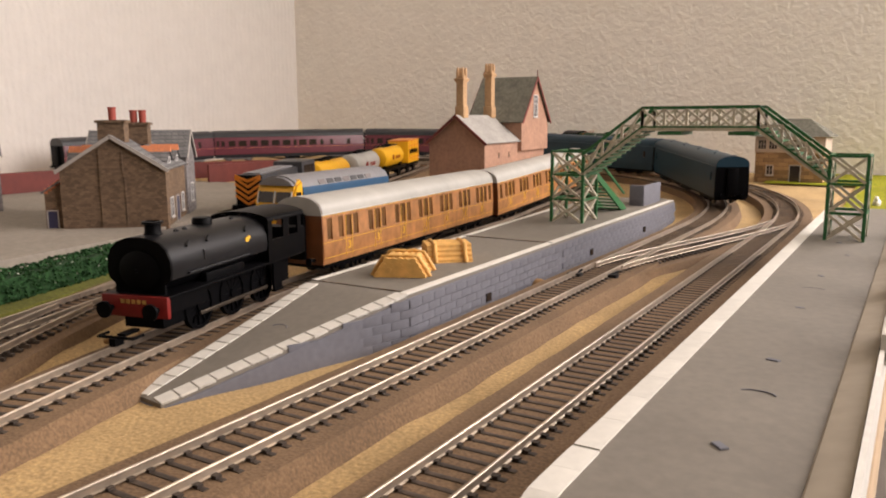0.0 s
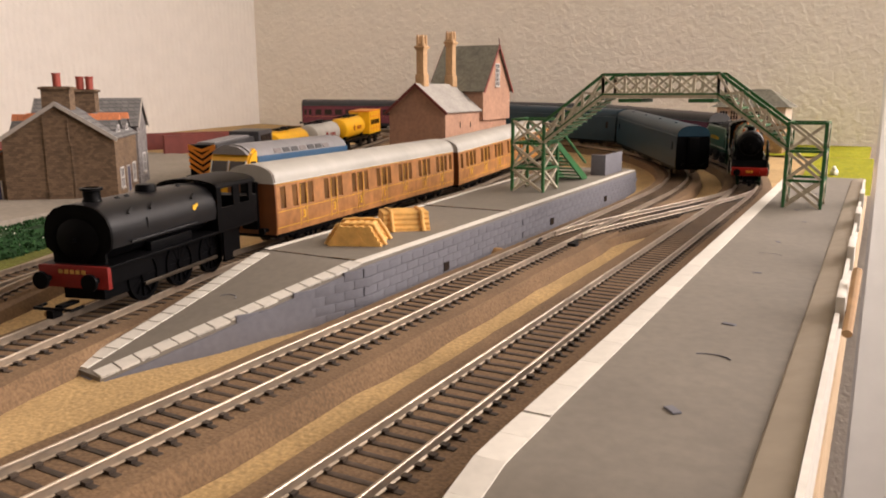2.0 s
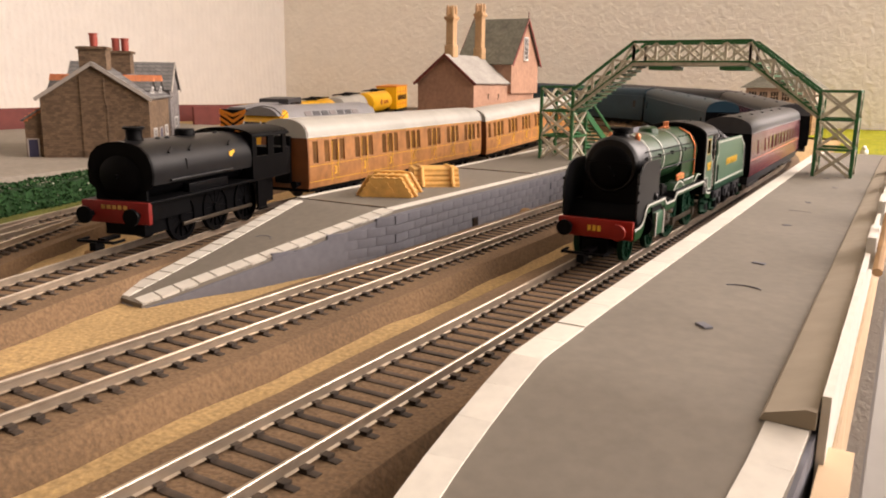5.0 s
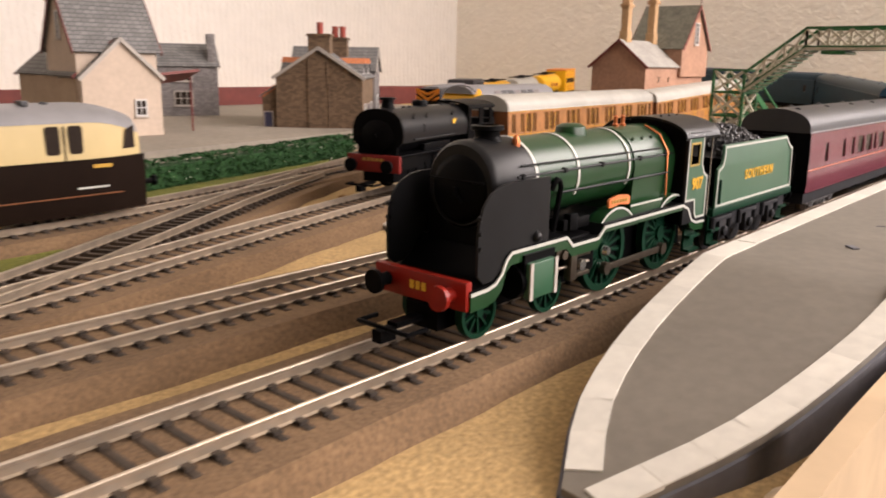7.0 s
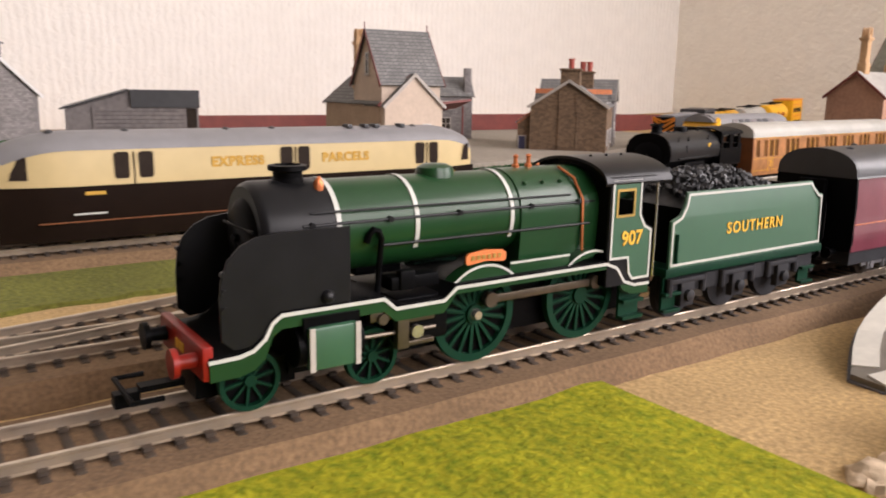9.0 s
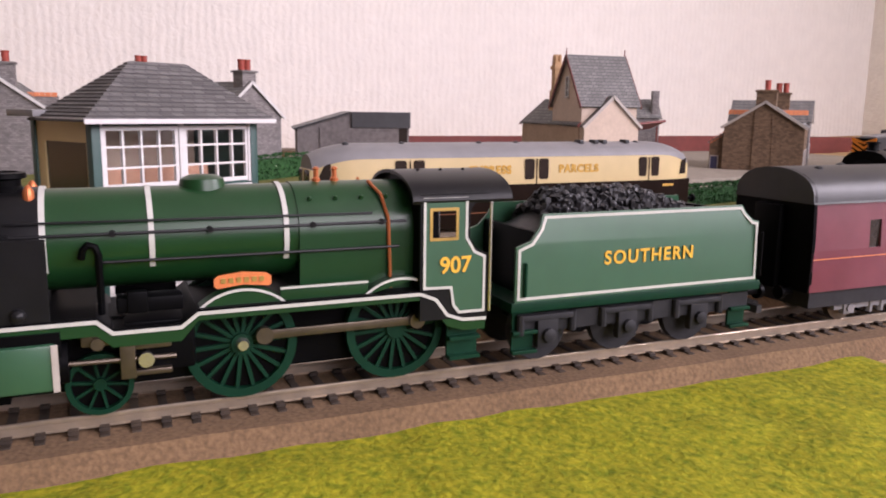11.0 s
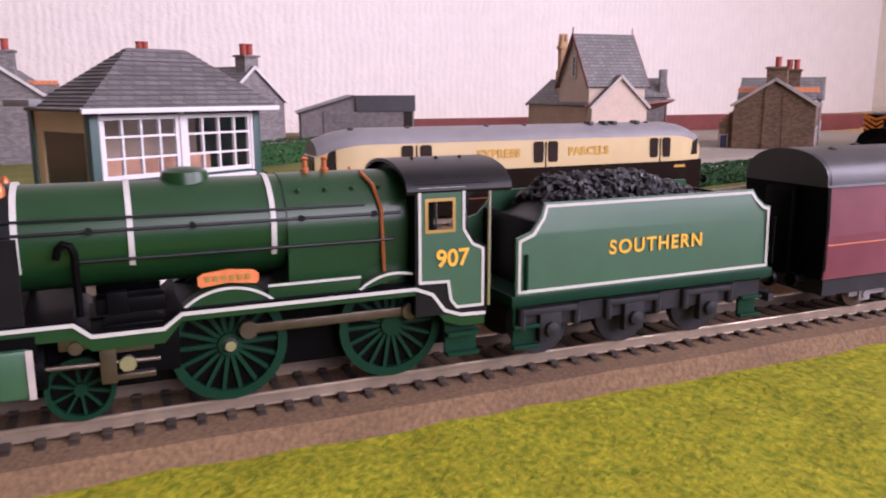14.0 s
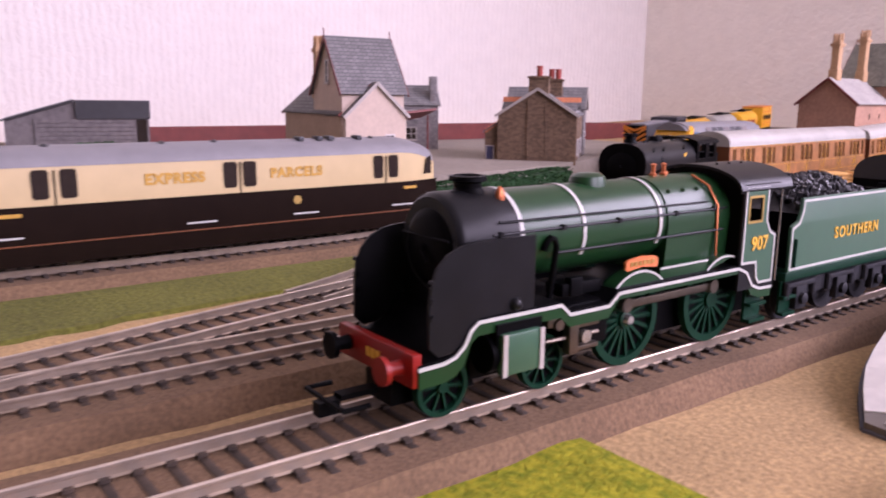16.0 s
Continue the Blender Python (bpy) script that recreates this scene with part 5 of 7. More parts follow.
    box(bm, -14.0, 14.0, 7, L - 1, 30.5, 31.5)
    box(bm, -13.0, 13.0, L - 14, L - 13, 31, 38)
    part("bulkhead", bm, "black", t)
    # heap of coal: many broken lumps over a rounded core
    bm = B()
    rnd = random.Random(21)
    for k in range(1150):
        y = rnd.uniform(13, 67)
        x = rnd.uniform(-13, 13)
        h = 34.0 + 8.8 * max(0, 1 - (x / 13.5) ** 2) * min(1, (y - 9) / 9) * min(1, max(0.15, (70 - y) / 26))
        sz = rnd.uniform(0.55, 1.35)
        m = Matrix.Translation((x, y, h + rnd.uniform(-0.8, 0.8))) @ Euler([rnd.uniform(0, 6) for _ in range(3)]).to_matrix().to_4x4() @ Matrix.Diagonal((sz, sz * rnd.uniform(0.6, 1), sz * rnd.uniform(0.5, 0.9), 1))
        bmesh.ops.create_icosphere(bm, subdivisions=1, radius=1.0, matrix=m) if k % 3 == 0 else bmesh.ops.create_cube(bm, size=1.5, matrix=m)
    me = mesh_of("coal", bm, "coal", 10)
    c = new("coal", me)
    c.parent = t
    tagged(c, "heaped black coal")
    bm = B()
    n = 14
    grid = [[bm.verts.new((-13 + 26 * i / n, 7 + 60 * j / n, 32.5 + 8.4 * max(0, 1 - ((-13 + 26 * i / n) / 13.5) ** 2) * min(1, max(0, 60 * j / n - 2) / 9) * min(1, max(0.15, (63 - 60 * j / n) / 26)))) for j in range(n + 1)] for i in range(n + 1)]
    for i in range(n):
        for j in range(n):
            bm.faces.new((grid[i][j], grid[i + 1][j], grid[i + 1][j + 1], grid[i][j + 1]))
    part("coal_bed", bm, "coal", t)
    wheels = [wheel(t, y, TENDER_R, "frame", 0) for y in (10, 34.5, 58.5)]
    buffers(t, L + 1.5, 12.5, 1, "black", 10.3, 2.4)
    bm = B()
    box(bm, -3.5, 3.5, L + 1, L + 14, 5.5, 7.0)
    box(bm, -8, 8, L + 9, L + 11, 4.6, 7.0)
    part("drawbar", bm, "droof", t)
    return t, wheels


loco, loco_drivers, loco_bogies, loco_rods = express_loco()
tender, tender_wheels = express_tender()
wl = [(24, 29), (52, 57), (68, 73), (79, 91), (95, 107), (111, 116), (121, 133), (138, 150), (155, 167), (172, 184), (189, 201), (206, 216), (222, 227), (230, 234)]
COACH_L = 238.0
coaches = []
co = coach("passenger_coach", "maroon corridor coach with dark grey roof and black ends", "maroon", "droof", "black", COACH_L, wl, z0=11.5, win=(24, 32.5), lining=(21.5,), line_mat="plate", doors=(), group="coaches of the maroon train", vents=11)
coaches.append(co)
for k in range(2):
    coaches.append(copy_thing(co, pose(0, 0, 0)))


def place(ob, line, front, L, z=RAILZ):
    ob.matrix_basis = line.ride(front, L * 0.155, L * 0.845, z)
    return ob


# teak train in the bay
tkw = []
for k in range(7):
    c = 27 + 33 * k
    tkw += [(c - 10.6, c - 5.4), (c - 3.2, c + 3.2), (c + 5.4, c + 10.6)]
tk = coach("teak_coach", "varnished teak coach with gold lining and off-white roof", "teak", "croof", "teakend", 250.0, [(5, 10)] + tkw[0:21] + [(240, 246)], w=15.6, z1=36.5, roof=46.0, win=(22.0, 34.0), lining=(12, 20.6, 35.4), pane_mat="amber", line_mat="gold", doors=[27 + 33 * k for k in range(7)], group="teak coaches", vents=0)
for k, ch in enumerate("3331113"):
    lettering("class_figure", ch, 6.5, "gold", tk, pose(0.01575, 0.027 + 0.033 * k, 0.0165, 90, 0, 90), "gold class figure")


def s_of(line, y):
    return float(np.interp(y, line.p[:, 1], line.s))


s_tk = s_of(bay_line, 298)
place(tk, bay_line, s_tk, 250)
tk2 = copy_thing(tk, pose(0, 0, 0))
place(tk2, bay_line, s_tk + 261, 250)
# teal coaches on the curve
tc = coach("teal_coach", "dark teal coach with dark roof standing on the curve", "teal", "teal", "black", 250.0, [(12, 16), (234, 238)], win=(24, 32), lining=(), group="teal coaches", vents=9)
s_tc = 738.0
bm = B()
for k in range(5):
    box(bm, 15.9, 16.05, 150 + k * 4, 152.8 + k * 4, 24, 27.5)
part("lettering_bar", bm, "lining", tc)
place(tc, second_line, s_tc, 250)
place(copy_thing(tc, pose(0, 0, 0)), second_line, s_tc + 259, 250)


def saddle_tank():
    """Black 0-6-0 saddle tank, y from 0 (buffer beam) backwards."""
    t = thing("tank_locomotive", pose(0, 0, 0), "black six-wheel saddle tank locomotive with red buffer beam", "locomotive")
    bb = part("buffer_beam", box(B(), -15.2, 15.2, -1.2, 1, 11.5, 20.5, 0.4), "shadered", t, "red buffer beam")
    bm = B()
    for k in range(5):
        box(bm, -6 + k * 2.5, -4.4 + k * 2.5, -1.5, -1.1, 17, 18.6)
    part("number_bar", bm, "brass", bb)
    buffers(t, -1, 15.0, -1, "black", 10.5, 3.4)
    coupling(t, -1, -1, 6.5)
    part("running_plate", box(B(), -15.2, 15.2, 0, 112, 19.2, 20.6, 0.3), "black", t)
    bm = B()
    box(bm, -12.5, 12.5, 3, 30, 12, 19.4)
    box(bm, -9, 9, 4, 108, 6, 19)
    part("frame", bm, "black", t)
    sadd = [(14.2, 27.5), (14.8, 32), (14.4, 37), (12.8, 41.5), (9.6, 45), (5, 46.8), (0, 47.3)]
    full = sadd + [(-x, z) for x, z in sadd[::-1][1:]]
    full += [(-9, 26.5), (9, 26.5)]
    bm = prism(B(), full, "y", 4, 78)
    tank = part("saddle_tank", bm, "satin", t, "black saddle tank with a small crest")
    part("crest", cyl(cyl(B(), (14.35, 60, 37), (14.7, 60, 37), 1.5, 14), (14.3, 62, 38), (14.6, 62, 38), 1.0, 10), "gold", tank, "small gold crest")
    bm = lathe(B(), [(11.3, 3.0), (11.3, 24), (10.6, 78)], (0, 0, 30.5), 28, "y")
    part("boiler", bm, "black", t)
    bm = prism(B(), sadd + [(-x, z) for x, z in sadd[::-1][1:]] + [(-11.5, 25), (-11.5, 20.6), (11.5, 20.6), (11.5, 25)], "y", 3.0, 4.4)
    lathe(bm, [(0.1, 1.4), (7, 2.0), (9.4, 3.0)], (0, 0, 31.5), 24, "y")
    cyl(bm, (0, 1.6, 31.5), (0, 0.0, 31.5), 0.9, 8)
    part("smokebox_door", bm, "black", t)
    bm = lathe(B(), [(4.6, 45.5), (3.6, 47.5), (3.2, 48.5), (3.2, 52), (4.3, 52.4), (4.2, 53.4), (3, 53.6), (2.8, 52), (0.1, 52)], (0, 13, 0), 22)
    part("chimney", bm, "black", t)
    bm = lathe(B(), [(4.4, 46), (4.4, 49.5), (3.8, 50.6), (0.1, 50.8)], (0, 47, 0), 20)
    part("tank_filler", bm, "black", tank)
    bm = B()
    for y in (24, 30, 66):
        bmesh.ops.create_icosphere(bm, subdivisions=1, radius=1.3, matrix=Matrix.Translation((3, y, 47)))
    for y in (16, 30, 60):
        tube(bm, [(13.3, y, 41.6), (12.2, y + 3, 43.6)], 0.6)
    tube(bm, [(15.2, 14, 29), (15.2, 60, 29)], 0.5)
    tube(bm, [(14.4, 26, 38), (14.6, 26, 33)], 0.5)
    part("fittings", bm, "satin", tank)
    for s in (-1, 1):
        bm = B()
        x0, x1 = min(s * 14.2, s * 15.2), max(s * 14.2, s * 15.2)
        box(bm, x0, x1, 78, 112, 20.4, 33)
        box(bm, x0, x1, 78, 82, 33, 46)
        box(bm, x0, x1, 93, 99, 33, 46)
        box(bm, x0, x1, 108, 112, 33, 46)
        box(bm, x0, x1, 78, 112, 44, 46.5)
        part("cab_side", bm, "black", t)
        bm = B()
        box(bm, s * 11 - 1.5, s * 11 + 1.5, 30, 60, 20.4, 25, 0.4)
        part("toolbox", bm, "black", t)
        bm = B()
        box(bm, s * 13.5 - 1.2, s * 13.5 + 1.2, 84, 92, 4.5, 5.5)
        box(bm, s * 13.5 - 0.5, s * 13.5 + 0.5, 84, 92, 5, 20)
        part("cab_step", bm, "black", t)
    arch = [(15.8 * math.cos(a), 44.8 + 4.6 * math.sin(a)) for a in np.linspace(0, math.pi, 17)]
    part("cab_roof", prism(B(), arch + [(x, z - 1.0) for x, z in arch[::-1]], "y", 77, 114), "black", t)
    part("cab_front", box(B(), -14.4, 14.4, 78, 79.2, 20, 47), "black", t)
    part("bunker", box(B(), -14.4, 14.4, 108, 118, 19, 36, 0.8), "black", t)
    for y in (28, 54, 80):
        wheel(t, y, 10.2, "black", 12)
    for s in (-1, 1):
        part("coupling_rod", box(B(), s * 11.2 - 0.4, s * 11.2 + 0.4, 26, 82, 6.6, 8.2, 0.3), "rods", t)
    for ob in t.children_recursive:
        if ob.type == "MESH" and ob.matrix_basis.translation.length < 1e-6 and not ob.parent.name.startswith("wheel"):
            for v in ob.data.vertices:
                if v.co.z > 0.018:
                    v.co.z = 0.018 + (v.co.z - 0.018) * 0.84
    return t


jt = saddle_tank()
s_jt = s_of(bay_line, 166)
place(jt, bay_line, s_jt, 118)


def slab_diesel():
    t = thing("diesel_locomotive", pose(0, 0, 0), "blue diesel locomotive with grey roof, yellow cab front and white arrow", "locomotive")
    L, w = 252.0, 16.8
    part("body", prism(B(), [(w - 1.2, 11), (w, 15), (w, 36), (w * 0.97, 40), (-w * 0.97, 40), (-w, 36), (-w, 15), (-w + 1.2, 11)], "y", 24, L - 4), "blue", t)
    up = [(w * 0.97, 40), (w * 0.84, 44), (w * 0.5, 47.5), (0, 48.6)]
    part("roof", prism(B(), up + [(-x, z) for x, z in up[::-1][1:]], "y", 12, L - 6), "groof", t, "grey arched roof")
    cabf = [(2, 10), (0.4, 16), (0.6, 27), (1.4, 29), (6, 38), (11, 42.6), (24, 46), (24, 10)]
    bm = prism(B(), cabf, "x", -w + 0.2, w - 0.2)
    bmesh.ops.bevel(bm, geom=bm.edges[:], offset=1.6, segments=2, affect="EDGES")
    cab = part("cab", bm, "yellow", t, "yellow cab front")
    bm = B()
    for x0, x1 in ((-14, -1.2), (1.2, 14)):
        m = Matrix.Translation(((x0 + x1) / 2, 3.4, 33)) @ Matrix.Rotation(radians(-27), 4, "X")
        obox(bm, m, x1 - x0, 1.6, 8.4)
    for s in (-1, 1):
        box(bm, s * w - 0.5, s * w + 0.5, 9, 18, 30, 37)
    part("cab_window", bm, "dark", cab)
    bm = B()
    for x in (-14.4, 0, 14.4):
        obox(bm, Matrix.Translation((x, 2.8, 33)) @ Matrix.Rotation(radians(-27), 4, "X"), 0.8, 1.6, 9.4)
    part("window_frame", bm, "lining", cab)
    part("cab_roof", prism(B(), [(15, 41.5), (12, 44.5), (7, 46.8), (0, 47.6), (-7, 46.8), (-12, 44.5), (-15, 41.5)], "y", 5.5, 24), "groof", cab)
    bm = B()
    ribbon(bm, [(64, 16), (76, 24), (64, 30)], 3.2, "x", w, w + 0.2)
    ribbon(bm, [(52, 24), (90, 24)], 3.2, "x", w, w + 0.2)
    part("arrow_mark", bm, "lining", t, "white arrow mark")
    for k in range(7):
        bm = B()
        m = Matrix.Translation((w * 0.90, 70 + k * 20, 42.2)) @ Matrix.Rotation(radians(-30), 4, "Y")
        obox(bm, m, 0.8, 15, 3.6)
        part("roof_panel", bm, "droof" if k % 3 else "shed", t)
    part("bodyside_stripe", box(B(), w, w + 0.2, 215, 240, 18, 32), "yellow", t)
    for yb in (48, 204):
        bm = B()
        box(bm, -13, 13, yb - 28, yb + 28, 3, 10, 0.8)
        bg = part("bogie", bm, "black", t)
        for dy in (-20, 0, 20):
            ws = part("wheelset", cyl(cyl(B(), (-9.6, 0, 0), (-7.4, 0, 0), 7, 16), (7.4, 0, 0), (9.6, 0, 0), 7, 16), "rods", bg)
            ws.matrix_basis = pose(0, (yb + dy) * 0.001, 0.007)
    part("fuel_tank", box(B(), -13, 13, 95, 155, 4, 12, 1), "black", t)
    buffers(t, 1, 13, -1)
    return t


dz = slab_diesel()
dz.matrix_basis = goods_line.ride(s_of(goods_line, 385), 28, 112, RAILZ) @ Matrix.Diagonal((1, 0.56, 1, 1))


def shunter(name, label, L=112.0, base="black", stripe="orange", top=42, sides=(-1, 1), bonnet="droof"):
    t = thing(name, pose(0, 0, 0), label, "locomotive")
    part("bonnet", box(B(), -11, 11, 4, L - 34, 17, top, 2.2), bonnet, t)
    part("cab", box(B(), -15, 15, L - 34, L - 4, 16, top + 4, 1.4), "droof", t)
    nose = part("nose", box(B(), -12, 12, 0, 4.2, 16, top, 1.2), base, t, "black and orange hazard stripes")
    bm = B()
    for k in range(int((top - 17) / 5)):
        for s in sides:
            a, b = (s * 0.2, 17 + k * 5), (s * 11.4, 24 + k * 5)
            if b[1] < top + 4:
                ribbon(bm, [a, (b[0], min(b[1], top - 1))], 2.4, "y", -0.35, 0.1)
    part("hazard_stripe", bm, stripe, nose)
    if len(sides) == 1:
        for x in (2.0, 5.6, 9.2):
            part("end_rib", box(B(), x - 0.4, x + 0.4, -0.5, 0.2, 17.5, top - 1.5, 0.1), base, nose)
    part("running_plate", box(B(), -15, 15, -2, L, 13, 16.4, 0.4), "black", t)
    part("frame", box(B(), -10, 10, 2, L - 2, 5, 13.2), "black", t)
    for y in (22, 52, 82):
        wheel(t, y, 9.0, "black", 0)
    bm = B()
    for s in (-1, 1):
        box(bm, s * 15 - 0.3, s * 15 + 0.3, L - 30, L - 8, 32, 42)
    part("cab_window", bm, "dark", t)
    bm = B()
    box(bm, -8, 8, 8, L - 40, top - 0.2, top + 1.2, 0.4)
    part("bonnet_top", bm, "groof", t)
    buffers(t, -1, 14, -1)
    return t


def tank_wagon(name, body_mat, label, L=88.0):
    t = thing(name, pose(0, 0, 0), label, "tank wagon", "wagons on the siding")
    bm = lathe(B(), [(0.1, 5), (8, 5.4), (12.4, 8), (13.0, 11), (13.0, L - 11), (12.4, L - 8), (8, L - 5.4), (0.1, L - 5)], (0, 0, 27), 28, "y")
    tk_ = part("barrel", bm, body_mat, t)
    bm = B()
    for x in (-6, 6):
        box(bm, x - 0.5, x + 0.5, 16, L - 16, 40.6, 41.8)
    for y in range(18, int(L) - 16, 8):
        box(bm, -7, 7, y, y + 1.2, 41.0, 41.8)
    lathe(bm, [(4, 38.5), (4, 42.6), (2, 43.4)], (0, L / 2, 0), 14)
    part("walkway", bm, "black", tk_)
    bm = B()
    lathe(bm, [(3.4, 0.0), (3.4, 0.3)], (12.95, L * 0.4, 27), 16, "x")
    part("round_mark", bm, "red", tk_, "red round mark")
    bm = B()
    for k in range(4):
        box(bm, 12.7, 13.1, L * 0.52 + k * 4.4, L * 0.52 + k * 4.4 + 3, 24.6, 28.6)
    part("lettering_bar", bm, "red", tk_)
    bm = B()
    box(bm, -14, 14, 0, L, 11, 14, 0.4)
    box(bm, -9, 9, 8, 16, 13.5, 18)
    box(bm, -9, 9, L - 16, L - 8, 13.5, 18)
    part("underframe", bm, "black", t)
    for y in (20, L - 20):
        wheel(t, y, 6.2, "black", 0)
    return t


def hopper(name, label, L=52.0):
    t = thing(name, pose(0, 0, 0), label, "wagon", "wagons on the siding")
    bd = part("body", box(B(), -14, 14, 1, L - 1, 14, 43, 0.8), "yellow", t)
    bm = B()
    for k in range(4):
        box(bm, 14, 14.4, 6 + k * 12, 7.4 + k * 12, 15, 42)
    for z in (20, 36):
        box(bm, 14, 14.3, 2, L - 2, z, z + 1.2)
    part("rib", bm, "orange", bd)
    bm = B()
    for k in range(6):
        box(bm, 14.2, 14.6, 7 + k * 6.4, 11 + k * 6.4, 26, 32)
    part("lettering_bar", bm, "black", bd)
    part("roof", box(B(), -14.6, 14.6, 0.4, L - 0.4, 42.6, 44.4, 0.5), "orange", t)
    part("underframe", box(B(), -13, 13, 0, L, 10, 14.2, 0.4), "black", t)
    for y in (12, L - 12):
        wheel(t, y, 6.2, "black", 0)
    return t


s0 = s_of(siding_line, 458)
place(shunter("diesel_shunter", "dark grey diesel shunter with orange hazard stripes on its nose"), siding_line, s0, 112)
place(tank_wagon("tank_wagon", "yellow", "yellow tank wagon with a black walkway"), siding_line, s0 + 122, 88)
place(tank_wagon("tank_wagon", "croof", "pale grey tank wagon with a red mark"), siding_line, s0 + 218, 88)
place(tank_wagon("tank_wagon", "yellow", "bright yellow tank wagon with red marks"), siding_line, s0 + 314, 88)
place(hopper("hopper_wagon", "yellow box wagon with dark lettering bars"), siding_line, s0 + 408, 52)


def railcar():
    """Streamlined parcels railcar, y from 0 to L."""
    t = thing("parcels_railcar", pose(0, 0, 0), "cream and chocolate streamlined parcels railcar with grey roof", "railcar")
    L, w = 236.0, 16.4
    n = 40

    def taper(y):
        e = min(y, L - y)
        return 1.0 if e > 30 else 0.62 + 0.38 * math.sin(math.pi / 2 * max(0, e) / 30) ** 0.8

    def droop(y):
        e = min(y, L - y)
        return 0.0 if e > 26 else 6.0 * (1 - max(0, e) / 26) ** 2

    def tapered(prof, y0, y1):
        bm = B()
        ys = sorted({y0, y1, *[y0 + (y1 - y0) * i / n for i in range(n + 1)], *[v for v in (4, 8, 14, 20, 26, L - 4, L - 8, L - 14, L - 20, L - 26) if y0 < v < y1]})
        rings = []
        for y in ys:
            k, dr = taper(y), droop(y)
            rings.append([bm.verts.new((x * k, y, z - (dr if z > 36 else dr * 0.15 if z > 30 else 0))) for x, z in prof])
        m = len(prof)
        for a, b in zip(rings, rings[1:]):
            for i in range(m):
                bm.faces.new((a[i], a[(i + 1) % m], b[(i + 1) % m], b[i]))
        bm.faces.new(rings[0][::-1])
        bm.faces.new(rings[-1])
        return bm
    low = part("lower_body", tapered([(w - 1.0, 2.4), (w, 9), (w, 25), (-w, 25), (-w, 9), (-w + 1.0, 2.4)], -2, L + 2), "choc", t, "chocolate brown lower body")
    up = part("upper_body", tapered([(w, 25), (w, 30), (w * 0.965, 40), (-w * 0.965, 40), (-w, 30), (-w, 25)], 0, L), "cream", t, "cream upper body")
    rp = [(w * 0.98, 39.6), (w * 0.9, 42.4), (w * 0.66, 45.0), (w * 0.3, 46.6), (0, 47.0)]
    rf = part("roof", tapered(rp + [(-x, z) for x, z in rp[::-1][1:]], 1, L - 1), "groof", t, "grey roof")
    for y in (20, 50, 95, 118, 178, 200):
        part("vent", lathe(B(), [(1.6, 46.2), (1.6, 47.6), (0.7, 48.2)], (4, y, -0.6), 10), "droof", rf)
    for y in (168, 174, 190, 158):
        part("vent", box(B(), 2, 8, y, y + 2.6, 46, 48.2, 0.3), "droof", rf)
    doors = ((42, 48), (52, 58), (117, 123), (126, 132), (194, 199.5), (203, 208.5))
    for sgn in (-1, 1):
        for a, b in doors:
            bm = B()
            x = sgn * (w - 0.2)
            bm2 = [(a + 0.8, 27.5), (b - 0.8, 27.5), (b, 28.5), (b, 37.6), (b - 0.8, 38.6), (a + 0.8, 38.6), (a, 37.6), (a, 28.5)]
            prism(bm, bm2, "x", min(x - sgn * 0.6, x + sgn * 0.45), max(x - sgn * 0.6, x + sgn * 0.45))
            part("door_window", bm, "dark", up)
        for a, b in ((3, 9.5), (L - 9.5, L - 3)):
            bm = B()
            ka, kb = taper(a), taper(b)
            vs = [bm.verts.new((sgn * (w * (k - 0.0) + 0.25) * (1 if z < 31 else 0.985), y, z)) for k, y, z in ((ka, a, 28.0), (kb, b, 28.0), (kb, b, 37.4), (ka, a + 2.0, 36.0))]
            bm.faces.new(vs)
            part("cab_window", bm, "dark", up)
        for a, b in ((42, 58), (117, 132), (194, 208.5)):
            y = (a + b) / 2
            part("door_post", box(B(), min(sgn * w, sgn * (w + 0.25)), max(sgn * w, sgn * (w + 0.25)), y - 0.3, y + 0.3, 25, 38.5), "choc", up)
        for y in (25, 100, 150, 205):
            part("step_line", box(B(), min(sgn * w, sgn * (w + 0.3)), max(sgn * w, sgn * (w + 0.3)), y, y + 13, 13.2, 13.9), "lining", low, "short white line")
        bm = B()
        box(bm, min(sgn * (w - 0.5), sgn * (w + 0.25)), max(sgn * (w - 0.5), sgn * (w + 0.25)), 12, L - 12, 10.2, 10.7)
        part("lining", bm, "teakend", low, "thin brown line")
        part("crest", cyl(B(), (sgn * (w - 0.2), 152, 20), (sgn * (w + 0.3), 152, 20), 2.0, 14), "brass", low)
        for y in (212, 30):
            part("number_bar", box(B(), min(sgn * w, sgn * (w + 0.25)), max(sgn * w, sgn * (w + 0.25)), y, y + 8, 21.3, 22.7), "goldd", low)
        ya, yb = (96, 152) if sgn > 0 else (152, 96)
        lettering("lettering", "EXPRESS", 6.0, "goldd", up, pose(sgn * (w * 0.985 + 0.25) * 0.001, ya * 0.001, 0.0327, 90, 0, 90 * sgn), "gold lettering", 1.15, 0.2, 4.5)
        lettering("lettering", "PARCELS", 6.0, "goldd", up, pose(sgn * (w * 0.985 + 0.25) * 0.001, yb * 0.001, 0.0327, 90, 0, 90 * sgn), "gold lettering", 1.15, 0.2, 4.5)
    for y, s in ((0, -1), (L, 1)):
        bm = B()
        for x in (-4.8, 4.8):
            box(bm, x - 4.0, x + 4.0, y - 0.5, y + 0.5, 27.5, 34.0, 0.3)
        part("windscreen", bm, "dark", up)
        bm = B()
        box(bm, -1, 1, y - 0.8, y + 0.8, 26, 34.5)
        part("screen_pillar", bm, "cream", up)
        buffers(t, y + s * 2, 12.5, s, "black", 8.5, 2.4)
    for yb in (42, L - 42):
        bm = B()
